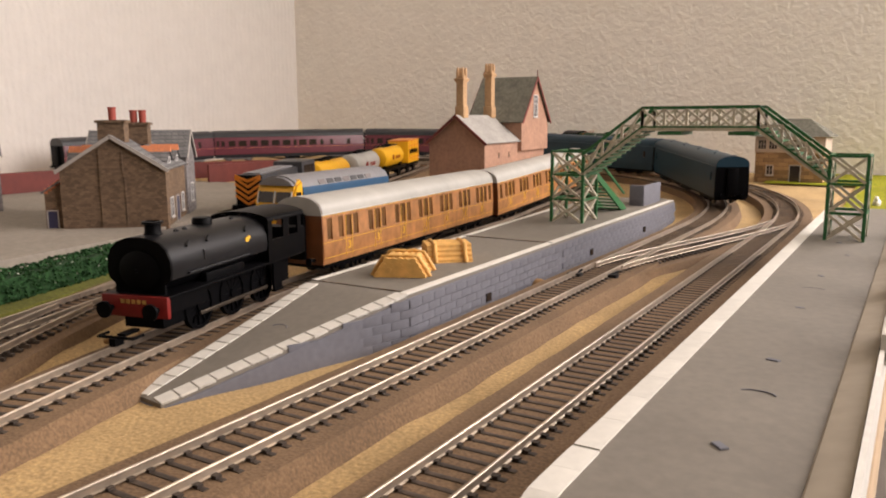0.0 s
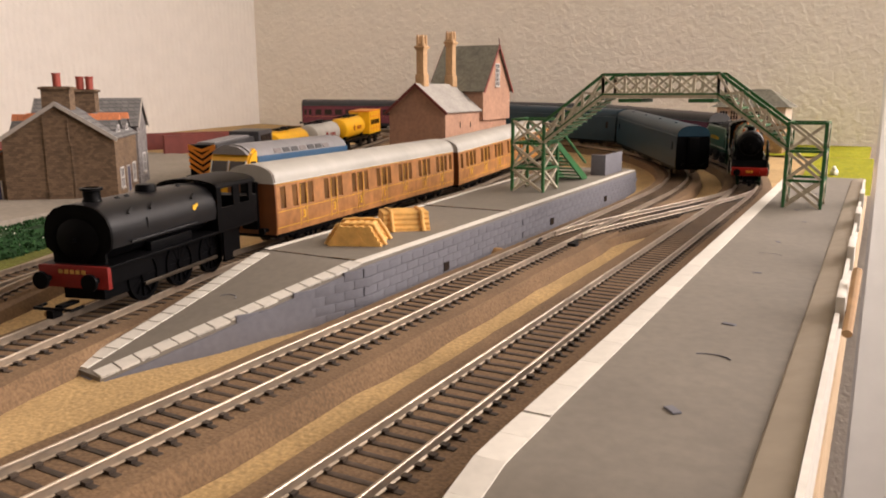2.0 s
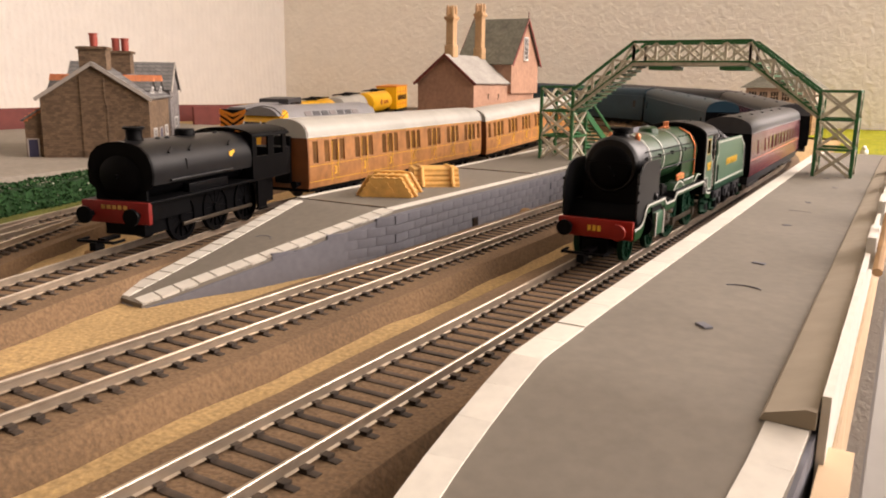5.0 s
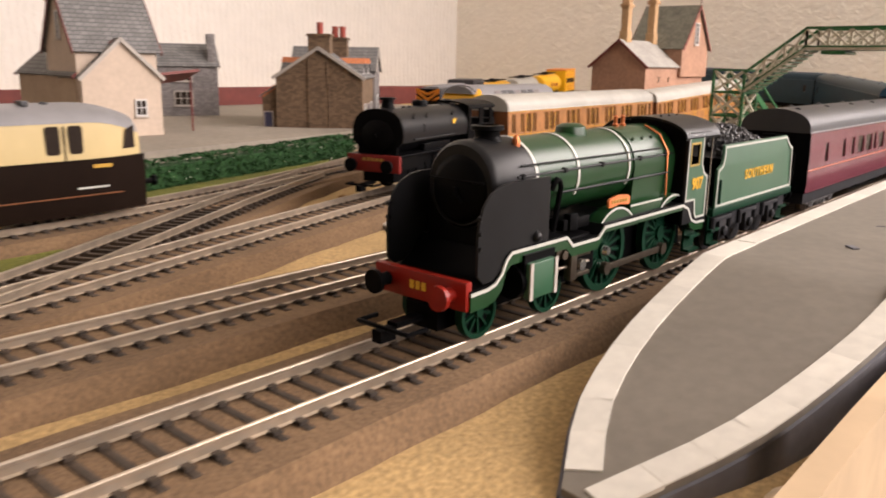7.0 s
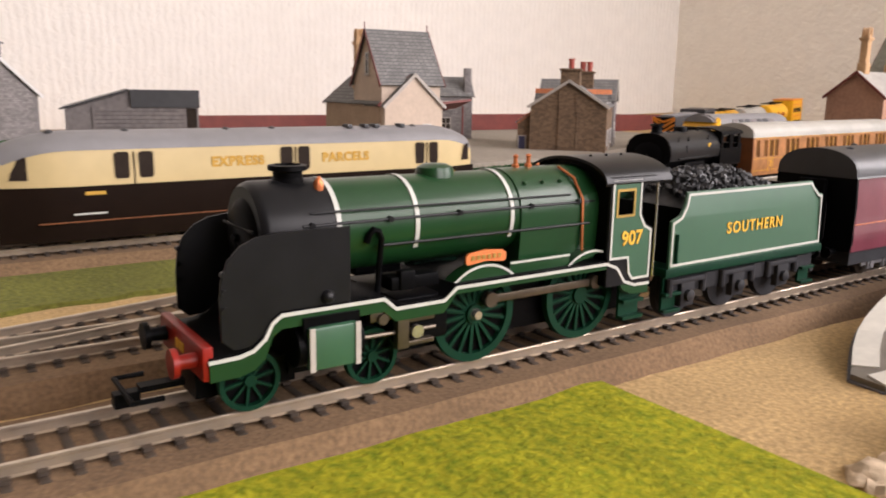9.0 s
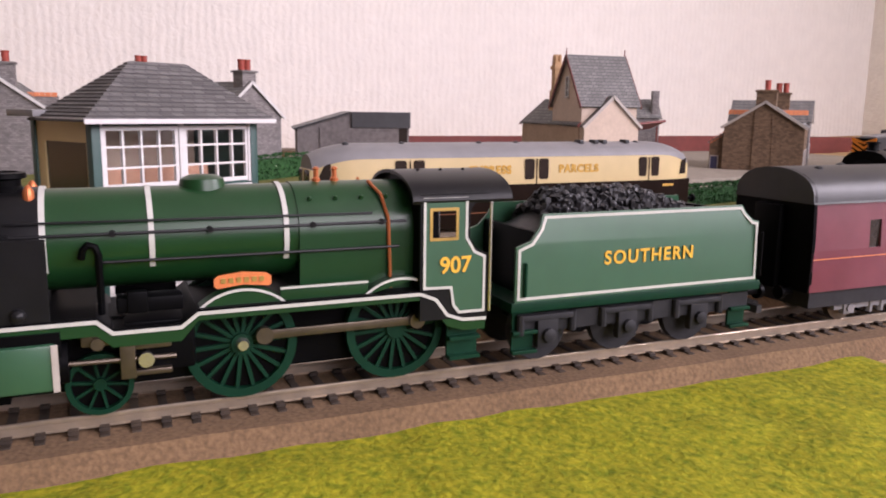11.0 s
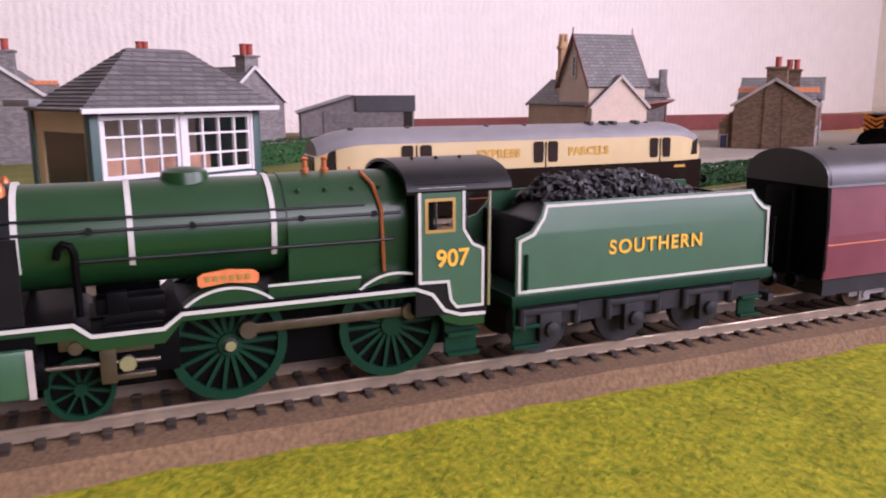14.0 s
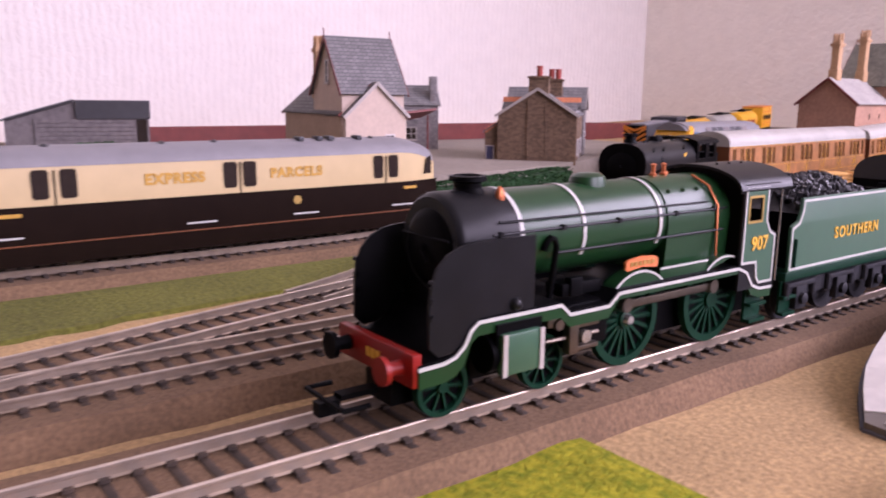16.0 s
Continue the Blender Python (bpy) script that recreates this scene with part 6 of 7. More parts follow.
        for s in (-1, 1):
            box(bm, s * 12 - 1, s * 12 + 1, yb - 22, yb + 22, 3.6, 6.4, 0.4)
            for dy in (-15, 15):
                cyl(bm, (s * 11, yb + dy, 5.2), (s * 13.4, yb + dy, 5.2), 1.6, 8)
        box(bm, -11, 11, yb - 3, yb + 3, 3, 7)
        bg = part("bogie", bm, "black", t)
        for dy in (-15, 15):
            ws = part("wheelset", cyl(cyl(B(), (-9.6, 0, 0), (-7.4, 0, 0), 6.2, 16), (7.4, 0, 0), (9.6, 0, 0), 6.2, 16), "rods", bg)
            ws.matrix_basis = pose(0, (yb + dy) * 0.001, 0.0062)
    return t


rc = railcar()
place(rc, goods_line, s_of(goods_line, -174), 236)


# ---- buildings, in millimetres; a front faces -y, the ridge runs back along y ----
def roof_slope(bm, p0, p1, q1, q0, th):
    """A slab on four corners, th thick, measured along its own upward normal."""
    a, b, c, d = (Vector(v) for v in (p0, p1, q1, q0))
    n = (b - a).cross(d - a).normalized()
    if n.z < 0:
        n = -n
    lo = [bm.verts.new(v) for v in (a, b, c, d)]
    hi = [bm.verts.new(v + n * th) for v in (a, b, c, d)]
    bm.faces.new(hi)
    bm.faces.new(lo[::-1])
    for i in range(4):
        bm.faces.new((lo[i], lo[(i + 1) % 4], hi[(i + 1) % 4], hi[i]))


def block(t, x0, x1, y0, y1, eave, ridge, wall, roof, barge="barge", along="y", over=2.5, base=0.0, verge=1.0):
    """Walls with gables and a two-slope roof with barge boards; along: the ridge's axis."""
    bm = B()
    if along == "y":
        xm = (x0 + x1) / 2
        prism(bm, [(x0, base), (x1, base), (x1, eave), (xm, ridge), (x0, eave)], "y", y0, y1)
    else:
        ym = (y0 + y1) / 2
        prism(bm, [(y0, base), (y1, base), (y1, eave), (ym, ridge), (y0, eave)], "x", x0, x1)
    w = part("wall", bm, wall, t)
    bm, bgs = B(), []
    if along == "y":
        k = (ridge - eave) / (xm - x0)
        for s, xe in ((-1, x0), (1, x1)):
            e = (xe + s * over, eave - k * over)
            roof_slope(bm, (e[0], y0 - over, e[1]), (xm, y0 - over, ridge), (xm, y1 + over, ridge), (e[0], y1 + over, e[1]), 1.2)
            for yy in (y0 - over - 0.7, y1 + over):
                bgs.append(ribbon(B(), [(e[0], e[1] - 0.2), (xm, ridge - 0.2)], 2.8, "y", yy, yy + 0.7))
    else:
        k = (ridge - eave) / (ym - y0)
        for s, ye in ((-1, y0), (1, y1)):
            e = (ye + s * over, eave - k * over)
            roof_slope(bm, (x0 - over, e[0], e[1]), (x0 - over, ym, ridge), (x1 + over, ym, ridge), (x1 + over, e[0], e[1]), 1.2)
            for xx in (x0 - over - 0.7, x1 + over):
                bgs.append(ribbon(B(), [(e[0], e[1] - 0.2), (ym, ridge - 0.2)], 2.8, "x", xx, xx + 0.7))
    r = part("roof", bm, roof, t)
    for bg in bgs:
        part("barge_board", bg, barge, r)
    return w, r


def chimney(t, x, y, z0, z1, sx, sy, mat_, pots=2, pot_h=7, along="x", pot_mat="pot", cap=True):
    bm = box(B(), x - sx / 2, x + sx / 2, y - sy / 2, y + sy / 2, z0, z1)
    if cap:
        box(bm, x - sx / 2 - 1.6, x + sx / 2 + 1.6, y - sy / 2 - 1.6, y + sy / 2 + 1.6, z1 - 2.2, z1 - 0.4)
    c = part("chimney", bm, mat_, t)
    for k in range(pots):
        o = (k - (pots - 1) / 2) * 7.8
        bm = lathe(B(), [(3.1, -0.4), (3.3, pot_h * 0.5), (3.2, pot_h * 0.84), (3.7, pot_h * 0.9), (3.6, pot_h), (2.6, pot_h), (2.5, pot_h * 0.8), (0.1, pot_h * 0.8)], (x + (o if along == "x" else 0), y + (o if along == "y" else 0), z1), 14)
        part("chimney_pot", bm, pot_mat, c)
    return c


def window_unit(t, at, w, h, face, bars=(2, 2), fr="boxwhite", sill=True, name="window"):
    """A framed window set on a wall; face: the heading of its outside, in degrees from -y."""
    ob = new(name, mesh_of(name, box(B(), -w / 2, w / 2, -0.15, 0.35, 0, h), "dark"))
    ob.parent, ob.matrix_basis = t, pose(at[0] * 0.001, at[1] * 0.001, at[2] * 0.001, 0, 0, face)
    bm = B()
    for x in np.linspace(-w / 2, w / 2, bars[0] + 1):
        e = 0.55 if abs(abs(x) - w / 2) < 0.01 else 0.3
        box(bm, x - e, x + e, -0.7, 0.2, 0, h)
    for z in np.linspace(0, h, bars[1] + 1):
        e = 0.55 if z in (0, h) else 0.3
        box(bm, -w / 2 - 0.3, w / 2 + 0.3, -0.68, 0.2, z - e, z + e)
    part("window_frame", bm, fr, ob)
    if sill:
        part("sill", box(B(), -w / 2 - 1.2, w / 2 + 1.2, -1.6, 0.3, -1.6, -0.5, 0.2), "barge", ob)
    return ob


def door_unit(t, at, w, h, face, mat_="bluedoor"):
    ob = new("door", mesh_of("door", box(B(), -w / 2, w / 2, -0.4, 0.3, 0, h), mat_))
    ob.parent, ob.matrix_basis = t, pose(at[0] * 0.001, at[1] * 0.001, at[2] * 0.001, 0, 0, face)
    bm = B()
    for x in (-w / 2 - 0.4, w / 2 + 0.4):
        box(bm, x - 0.5, x + 0.5, -0.8, 0.3, 0, h + 0.8)
    box(bm, -w / 2 - 0.9, w / 2 + 0.9, -0.78, 0.3, h + 0.1, h + 1)
    part("door_frame", bm, "barge", ob)
    return ob


def sized(m, x, y, z):
    """A pose with the building's own breadth, depth and height."""
    return m @ Matrix.Diagonal((x, y, z, 1))


def stone_cottage():
    t = thing("stone_cottage", sized(pose(-0.4203, 0.3461, 0.0145, 0, 0, 40), 0.86, 0.99, 0.955), "brown stone card cottage with slate roof and orange ridges", "house")
    block(t, -44, 44, 0, 84, 50, 75.5, "stone", "slate")
    block(t, -48, 46, 84, 128, 56, 78, "stoneg", "slate", along="x", over=2)
    part("flue_breast", box(B(), -11, 9, -1.2, 0.5, 0, 66), "stone", t)
    part("downpipe", tube(B(), [(10.5, -1.4, 0), (10.5, -1.4, 44), (8.5, -1.4, 48), (8.5, -1.4, 64)], 0.6, 6), "stone", t)
    chimney(t, 0, 10, 70, 88, 22, 15, "stone", 1, 10)
    c = chimney(t, 14, 40, 68, 86, 18, 13, "stone", 2, 10)
    # dormers with orange ridge tiles
    for s in (-1, 1):
        for y in (28, 62):
            bm = prism(B(), [(y - 10, 48), (y + 10, 48), (y + 10, 56), (y, 64), (y - 10, 56)], "x", min(s * 14, s * 41), max(s * 14, s * 41))
            d = part("dormer", bm, "stoneg", t)
            bm = B()
            for q in (-1, 1):
                roof_slope(bm, (s * 10, y + q * 12, 54.4), (s * 10, y, 64), (s * 43, y, 64), (s * 43, y + q * 12, 54.4), 1.0)
            part("dormer_roof", bm, "slate", d)
            bm = B()
            for k in range(6):
                x = s * (14 + k * 5)
                prism(bm, [(y - 4.0, 62.2), (y, 67.2), (y + 4.0, 62.2)], "x", min(x, x + s * 4.7), max(x, x + s * 4.7))
            part("ridge_tiles", bm, "tile", d, "orange ridge tiles")
            window_unit(d, (s * 41.3, y, 48.5), 10, 9, 90 * s, (2, 2))
    for y, z in ((18, 10), (66, 10)):
        window_unit(t, (44.3, y, z), 11, 15, 90, (2, 2))
    door_unit(t, (44.3, 42, 0), 11, 24, 90)
    window_unit(t, (46.3, 106, 14), 12, 16, 90, (2, 2))
    # lean-to with an orange ridge
    bm = prism(B(), [(-44, 0), (-60, 0), (-60, 31), (-44, 40)], "y", 6, 44)
    lt = part("lean_to", bm, "stone", t)
    bm = B()
    roof_slope(bm, (-62, 4, 31), (-43.5, 4, 41.5), (-43.5, 46, 41.5), (-62, 46, 31), 1.1)
    part("lean_to_roof", bm, "slate", lt)
    door_unit(lt, (-54, 5.8, 0), 8, 17, 0)
    bm = B()
    for k in range(5):
        z = 31.2 + k * 2.1
        prism(bm, [(5, z), (8, z + 4), (11, z)], "x", -60 + k * 3.4, -56.8 + k * 3.4)
    part("ridge_tiles", bm, "tile", lt, "orange ridge tiles")
    return t


def red_house():
    t = thing("station_house", sized(pose(-0.2757, 0.6089, 0.0109, 0, 0, 4), 0.812, 0.951, 0.916), "pink-red rendered station house with steep slate tower and two tall chimneys", "house")
    block(t, -35.5, 35.5, 0, 165, 72, 98, "brick", "slatel", "dred", over=3, base=-13)
    # tower across the back, its gable to the tracks
    block(t, -30, 40, 86, 166, 94, 141, "brick", "slatem", "dred", along="x", over=3, base=60)
    for x in (-32, 42.5):
        part("finial", cyl(B(), (x, 126, 139), (x, 126, 149), 0.6, 6), "dred", t)
    window_unit(t, (40.4, 126, 97), 11, 24, 90, (3, 5))
    for y, z1 in ((12, 138), (80, 146)):
        bm = B()
        box(bm, -4.4, 4.4, y - 4.4, y + 4.4, 84, z1)
        box(bm, -5.6, 5.6, y - 5.6, y + 5.6, 96, 108, 0.6)
        box(bm, -5.4, 5.4, y - 5.4, y + 5.4, z1 - 6, z1 - 4.6)
        box(bm, -6.4, 6.4, y - 6.4, y + 6.4, z1 - 4.6, z1 - 2.4, 0.3)
        c = part("chimney", bm, "buffst", t, "tall buff chimney with corbelled top")
        for k in range(4):
            bm = lathe(B(), [(1.9, -3), (1.9, 5), (1.4, 7), (1.0, 8.5)], ((-1) ** k * 3.2, y + (3.2 if k > 1 else -3.2), z1), 8)
            part("chimney_pot", bm, "buffst", c)
    for y in (34, 60):
        part("vent_slot", box(B(), 35.3, 35.9, y, y + 1.6, 54, 60), "dark", t)
    return t


def pale_house():
    t = thing("station_house", sized(pose(-0.5175, 0.1834, 0.014, 0, 0, -5.1), 0.974, 0.91, 0.957), "pale pink rendered house with steep slate tower and low wings", "house")
    # x to the tracks
    block(t, -67, 66, -30, 32, 51, 76, "buff", "slate", "dred", along="x", over=2)
    block(t, 6, 69, -29, 36, 72, 119, "pale", "slate", "dred", over=3, base=40)
    block(t, 36, 74, -28, 36, 50, 78, "pale", "slate", "barge", along="x", over=2)
    for y in (-32, 38):
        part("finial", cyl(B(), (38, y, 117), (38, y, 126), 0.6, 6), "dred", t)
    window_unit(t, (38, -29.4, 78), 7, 20, 0, (1, 3))
    window_unit(t, (74.4, 18, 20), 9, 12, 90, (2, 2))
    bm = B()
    box(bm, -27.5, -19.5, -14, -6, 60, 116)
    box(bm, -29, -18, -15.5, -4.5, 62, 86, 0.6)
    box(bm, -28.8, -18.2, -15.3, -4.7, 108, 112, 0.4)
    c = part("chimney", bm, "buffst", t, "tall buff chimney")
    for k in range(4):
        part("chimney_pot", lathe(B(), [(1.7, -1), (1.7, 5), (1.0, 8)], (-23.5 + (-1) ** k * 2.6, -10 + (2.6 if k > 1 else -2.6), 116), 8), "buffst", c)
    bm = B()
    roof_slope(bm, (30, 34, 40), (30, 80, 46), (62, 78, 54), (66, 34, 50), 2.2)
    aw = part("awning", bm, "dred", t, "dark red sloping awning")
    for y in (44, 74):
        part("awning_post", cyl(B(), (52, y, 0), (52, y, 49), 1.0, 6), "dred", aw)
    return t


def back_house():
    t = thing("stone_house", sized(pose(-0.6210, 0.3410, 0.0165, 0, 0, 65), 1.0, 1.0, 0.88), "grey stone house with slate roof behind the yard", "house")
    block(t, -44, 29, 0, 50, 60, 84, "stoneg", "slate", along="x", over=2)
    part("chimney", box(B(), 20, 28, 2, 12, 60, 96, 0.4), "stoneg", t)
    window_unit(t, (-6, -0.4, 14), 18, 16, 0, (3, 2), "barge")
    window_unit(t, (-6, -0.4, 42), 18, 10, 0, (3, 1), "barge")
    return t


def grey_house():
    t = thing("grey_cottage", sized(pose(-0.5560, -0.1370, 0.0140, 0, 0, 121), 0.9, 1.0, 0.88), "grey stone card cottage with white barge boards and red pots", "house")
    w, r = block(t, -40, 40, 0, 186, 60, 94, "stoneg", "slate", "boxwhite")
    block(t, -34, 34, 186, 240, 52, 82, "stoneg", "slate", "boxwhite", over=1.5)
    chimney(t, 0, 232, 72, 98, 15, 12, "stoneg", 0)
    chimney(t, 0, 8, 84, 106, 17, 13, "stoneg", 2, 11)
    chimney(t, 0, 165, 84, 115, 17, 13, "stoneg", 2, 11)
    for y in (40, 110):
        bm = prism(B(), [(y - 9, 58), (y + 9, 58), (y + 9, 68), (y, 78), (y - 9, 68)], "x", 12, 40)
        d = part("dormer", bm, "stoneg", t)
        bm = B()
        for q in (-1, 1):
            roof_slope(bm, (8, y + q * 11, 66), (8, y, 78), (43, y, 78), (43, y + q * 11, 66), 1.0)
        part("dormer_roof", bm, "slate", d)
        bm = prism(B(), [(y - 9, 58), (y + 9, 58), (y + 9, 68), (y, 78), (y - 9, 68)], "x", -40, -12)
        d = part("dormer", bm, "stoneg", t)
        bm = B()
        for q in (-1, 1):
            roof_slope(bm, (-43, y + q * 11, 66), (-43, y, 78), (-8, y, 78), (-8, y + q * 11, 66), 1.0)
        part("dormer_roof", bm, "slate", d)
    for y in (30, 80, 130):
        window_unit(t, (40.4, y, 12), 11, 16, 90)
    part("porch", prism(B(), [(-40, 0), (-62, 0), (-62, 34), (-40, 44)], "y", 4, 50), "stoneg", t)
    return t


def far_cottage():
    t = thing("grey_cottage", sized(pose(-0.5914, -0.3400, 0.0135, 0, 0, 88.6), 0.95, 1.0, 0.93), "grey stone cottage end with white barge boards", "house")
    block(t, -38, 38, 0, 130, 60, 88, "stoneg", "slate", "boxwhite")
    chimney(t, 0, 14, 80, 104, 22, 14, "stoneg", 2, 10)
    bm = prism(B(), [(24, 56), (44, 56), (44, 66), (34, 74), (24, 66)], "x", 12, 44)
    part("dormer", bm, "stoneg", t)
    bm = B()
    for k in range(6):
        prism(bm, [(31.4, 73), (34, 77), (36.6, 73)], "x", 12 + k * 5.2, 16.8 + k * 5.2)
    part("ridge_tiles", bm, "tile", t, "orange ridge tiles")
    part("outhouse", box(B(), -74, -38.5, 2, 50, 0, 66, 0.5), "brick", t, "red brick side block")
    window_unit(t, (-46, 1.4, 40), 9, 20, 0, (2, 2), "yellow")
    return t


def goods_shed():
    t = thing("timber_shed", sized(pose(-0.6186, -0.0233, 0.0138, 0, 0, -11.5), 1.0, 0.958, 0.933), "weathered grey timber shed with a single-slope roof", "shed")
    prof = [(-58, 0), (64, 0), (64, 58), (0, 60), (-58, 42)]
    part("wall", prism(B(), prof, "x", -100, 0), "shed", t)
    bm = B()
    roof_slope(bm, (-102, -62, 41.2), (4, -62, 41.2), (4, 0, 60.4), (-102, 0, 60.4), 1.6)
    part("roof", bm, "droof", t)
    part("fascia", box(B(), 0, 3, 0.5, 65, 44, 61.5), "droof", t, "plain grey fascia")
    for k in range(11):
        bm = box(B(), 0.2, 1.4, -34, 52, k * 4.0 + 0.3, k * 4.0 + 3.9)
        part("weatherboard", bm, "shed", t)
    # dark panel laid on the solid wall for the shade within the entrance
    part("opening", box(B(), -1, 0.8, 52.5, 62, 0, 43), "dark", t)
    return t


def signal_box():
    t = thing("signal_box", pose(-0.1165, -0.2400, 0.003, 0, 0, 119), "white and dark green signal box with hipped slate roof", "signal box")
    W, D = 32.0, 38.0
    # boarded base
    for k in range(11):
        bm = box(B(), -W, W, -0.4 - 0.0, 0.8, k * 3.6 + 0.2, k * 3.6 + 3.55, 0.15)
        part("weatherboard", bm, "boxwhite", t)
    for x in (-W, W):
        bm = B()
        for k in range(11):
            box(bm, x - 0.6, x + 0.6, 0.8, D, k * 3.6 + 0.2, k * 3.6 + 3.55)
        part("side_boards", bm, "boxwhite", t)
    part("back_wall", box(B(), -W, W, D - 1, D, 0, 66), "boxwhite", t)
    part("upper_floor", box(B(), -W + 1, W - 1, 0.8, D - 1, 39, 41), "card", t)
    part("inner_wall", box(B(), -W + 1, W - 1, D - 2.4, D - 1.2, 41, 66), "pale", t)
    part("lever_frame", box(B(), -20, 22, 14, 20, 41, 49, 0.6), "brick", t)
    for x in (-W, W):
        for y0, y1 in ((-1.8, 1.8), (D - 2, D + 1)):
            part("corner_post", box(B(), x - 1.6, x + 1.6, y0, y1, 0, 66, 0.3), "boxgreen", t, "dark green corner post")
    bm = B()
    box(bm, -W - 0.5, W + 0.5, -1.8, 0.6, 40.4, 42.0, 0.3)
    box(bm, -W + 1.2, -W + 2.6, -1.4, 0.4, 42.6, 64.6)
    box(bm, W - 2.6, W - 1.2, -1.4, 0.4, 42.6, 64.6)
    box(bm, -0.9, 0.9, -1.5, 0.4, 42.6, 64.6)
    part("front_frame", bm, "boxwhite", t)
    part("name_band", box(B(), -24, 24, -1.2, -0.45, 36.5, 39.4, 0.2), "boxgreen", t, "dark name board")
    for x0, x1 in ((-W + 2.9, -1.7), (1.7, W - 2.9)):
        w = x1 - x0
        ob = new("window", mesh_of("window", box(B(), x0, x1, -0.1, 0.15, 43.4, 63.4), "glass"))
        ob.parent = t
        ob.visible_shadow = False
        for x in np.linspace(x0, x1, 5):
            e = 0.75 if x in (x0, x1) else 0.36
            part("glazing_bar", box(B(), x - e, x + e, -1.0, 0.5, 43, 64), "boxwhite", ob)
        for z in (43.8, 50, 57, 63.2):
            e = 0.75 if z in (43.8, 63.2) else 0.36
            part("glazing_bar", box(B(), x0, x1, -0.98, 0.48, z - e, z + e), "boxwhite", ob)
    # dark strips stand in for shade in the gaps round the frames
    bm = B()
    box(bm, -W + 0.4, W - 0.4, -0.4, 0.3, 42.0, 43.2)
    box(bm, -W + 0.4, W - 0.4, -0.4, 0.3, 64.0, 66.0)
    box(bm, -1.9, -1.0, -0.4, 0.3, 43, 64)
    box(bm, 1.0, 1.9, -0.4, 0.3, 43, 64)
    part("shadow_gap", bm, "boxgreen", t, "dark green strips drawn in for the shadow gaps round the windows")
    part("fascia", box(B(), -W - 6.6, W + 6.6, -7.4, -6.7, 64.8, 66.4, 0.1), "boxwhite", t, "thin white fascia board")
    bm = box(B(), -W - 8, W + 2, 23, D + 4, 66.7, 69.0, 0.3)
    part("rear_roof", bm, "groof", t, "small flat roof over the rear")
    # open end with cream frame
    bm = B()
    box(bm, -W - 0.8, -W + 0.6, 2, 3.4, 40, 66)
    box(bm, -W - 0.8, -W + 0.6, D - 7, D - 2, 40, 66)
    box(bm, -W - 0.8, -W + 0.6, 3.4, D - 7, 58.5, 66)
    part("end_frame", bm, "cream", t, "cream end frame with an open doorway")
    # dark sheet in place of the shade inside the doorway
    part("doorway", box(B(), -W - 0.2, -W + 0.2, 3.4, D - 7, 40, 58.5), "dark", t)
    bm = B()
    box(bm, W - 0.6, W + 0.8, 2, D - 2, 40, 66)
    part("end_wall", bm, "boxgreen", t)
    # hipped roof in slated courses, each course a real step
    n = 17
    ex, ey, cy, rid = W + 7, 18.0, 11.0, 11.0
    for k in range(n):
        f0, f1 = k / n, (k + 1.25) / n
        x0_, y0_ = ex + (rid - ex) * f0, ey * (1 - f0) + 0.3
        x1_, y1_ = ex + (rid - ex) * min(1, f1), ey * (1 - min(1, f1)) + 0.3
        z0, z1 = 65.6 + 20.5 * f0, 65.6 + 20.5 * min(1, f1)
        bm = B()
        lo = [bm.verts.new(v) for v in ((-x0_, cy - y0_, z0 + 0.55), (x0_, cy - y0_, z0 + 0.55), (x0_, cy + y0_, z0 + 0.55), (-x0_, cy + y0_, z0 + 0.55))]
        hi = [bm.verts.new(v) for v in ((-x1_, cy - y1_, z1), (x1_, cy - y1_, z1), (x1_, cy + y1_, z1), (-x1_, cy + y1_, z1))]
        un = [bm.verts.new((v.co.x, v.co.y, z0 - 0.2)) for v in lo]
        for i in range(4):
            bm.faces.new((lo[i], lo[(i + 1) % 4], hi[(i + 1) % 4], hi[i]))
            bm.faces.new((un[i], un[(i + 1) % 4], lo[(i + 1) % 4], lo[i]))
        bm.faces.new(un[::-1])
        if k == n - 1:
            bm.faces.new(hi)
        part("slate_course", bm, "oldslate", t)
    part("threshold", box(B(), -W - 4, -W - 0.9, 2, D - 6, 38.4, 40.2, 0.2), "boxwhite", t)
    part("soffit", box(B(), -ex + 0.5, ex - 0.5, cy - ey + 0.5, cy + ey - 0.5, 65.6, 66.6), "boxwhite", t)
    # stair on the end
    for y in (22, 36):
        bm = prism(B(), [(0, 40), (0, 34), (30, 0), (35, 0)], "y", y, y + 1.4)
        bmesh.ops.translate(bm, vec=(W + 1.5, 0, 0), verts=bm.verts)
        part("stair_side", bm, "boxwhite", t, "white stair side")
    for k in range(9):
        x = W + 3.5 + k * 3.4
        part("tread", box(B(), x, x + 4, 23.4, 36, 35 - k * 4.1, 36 - k * 4.1), "boxwhite", t)
    return t


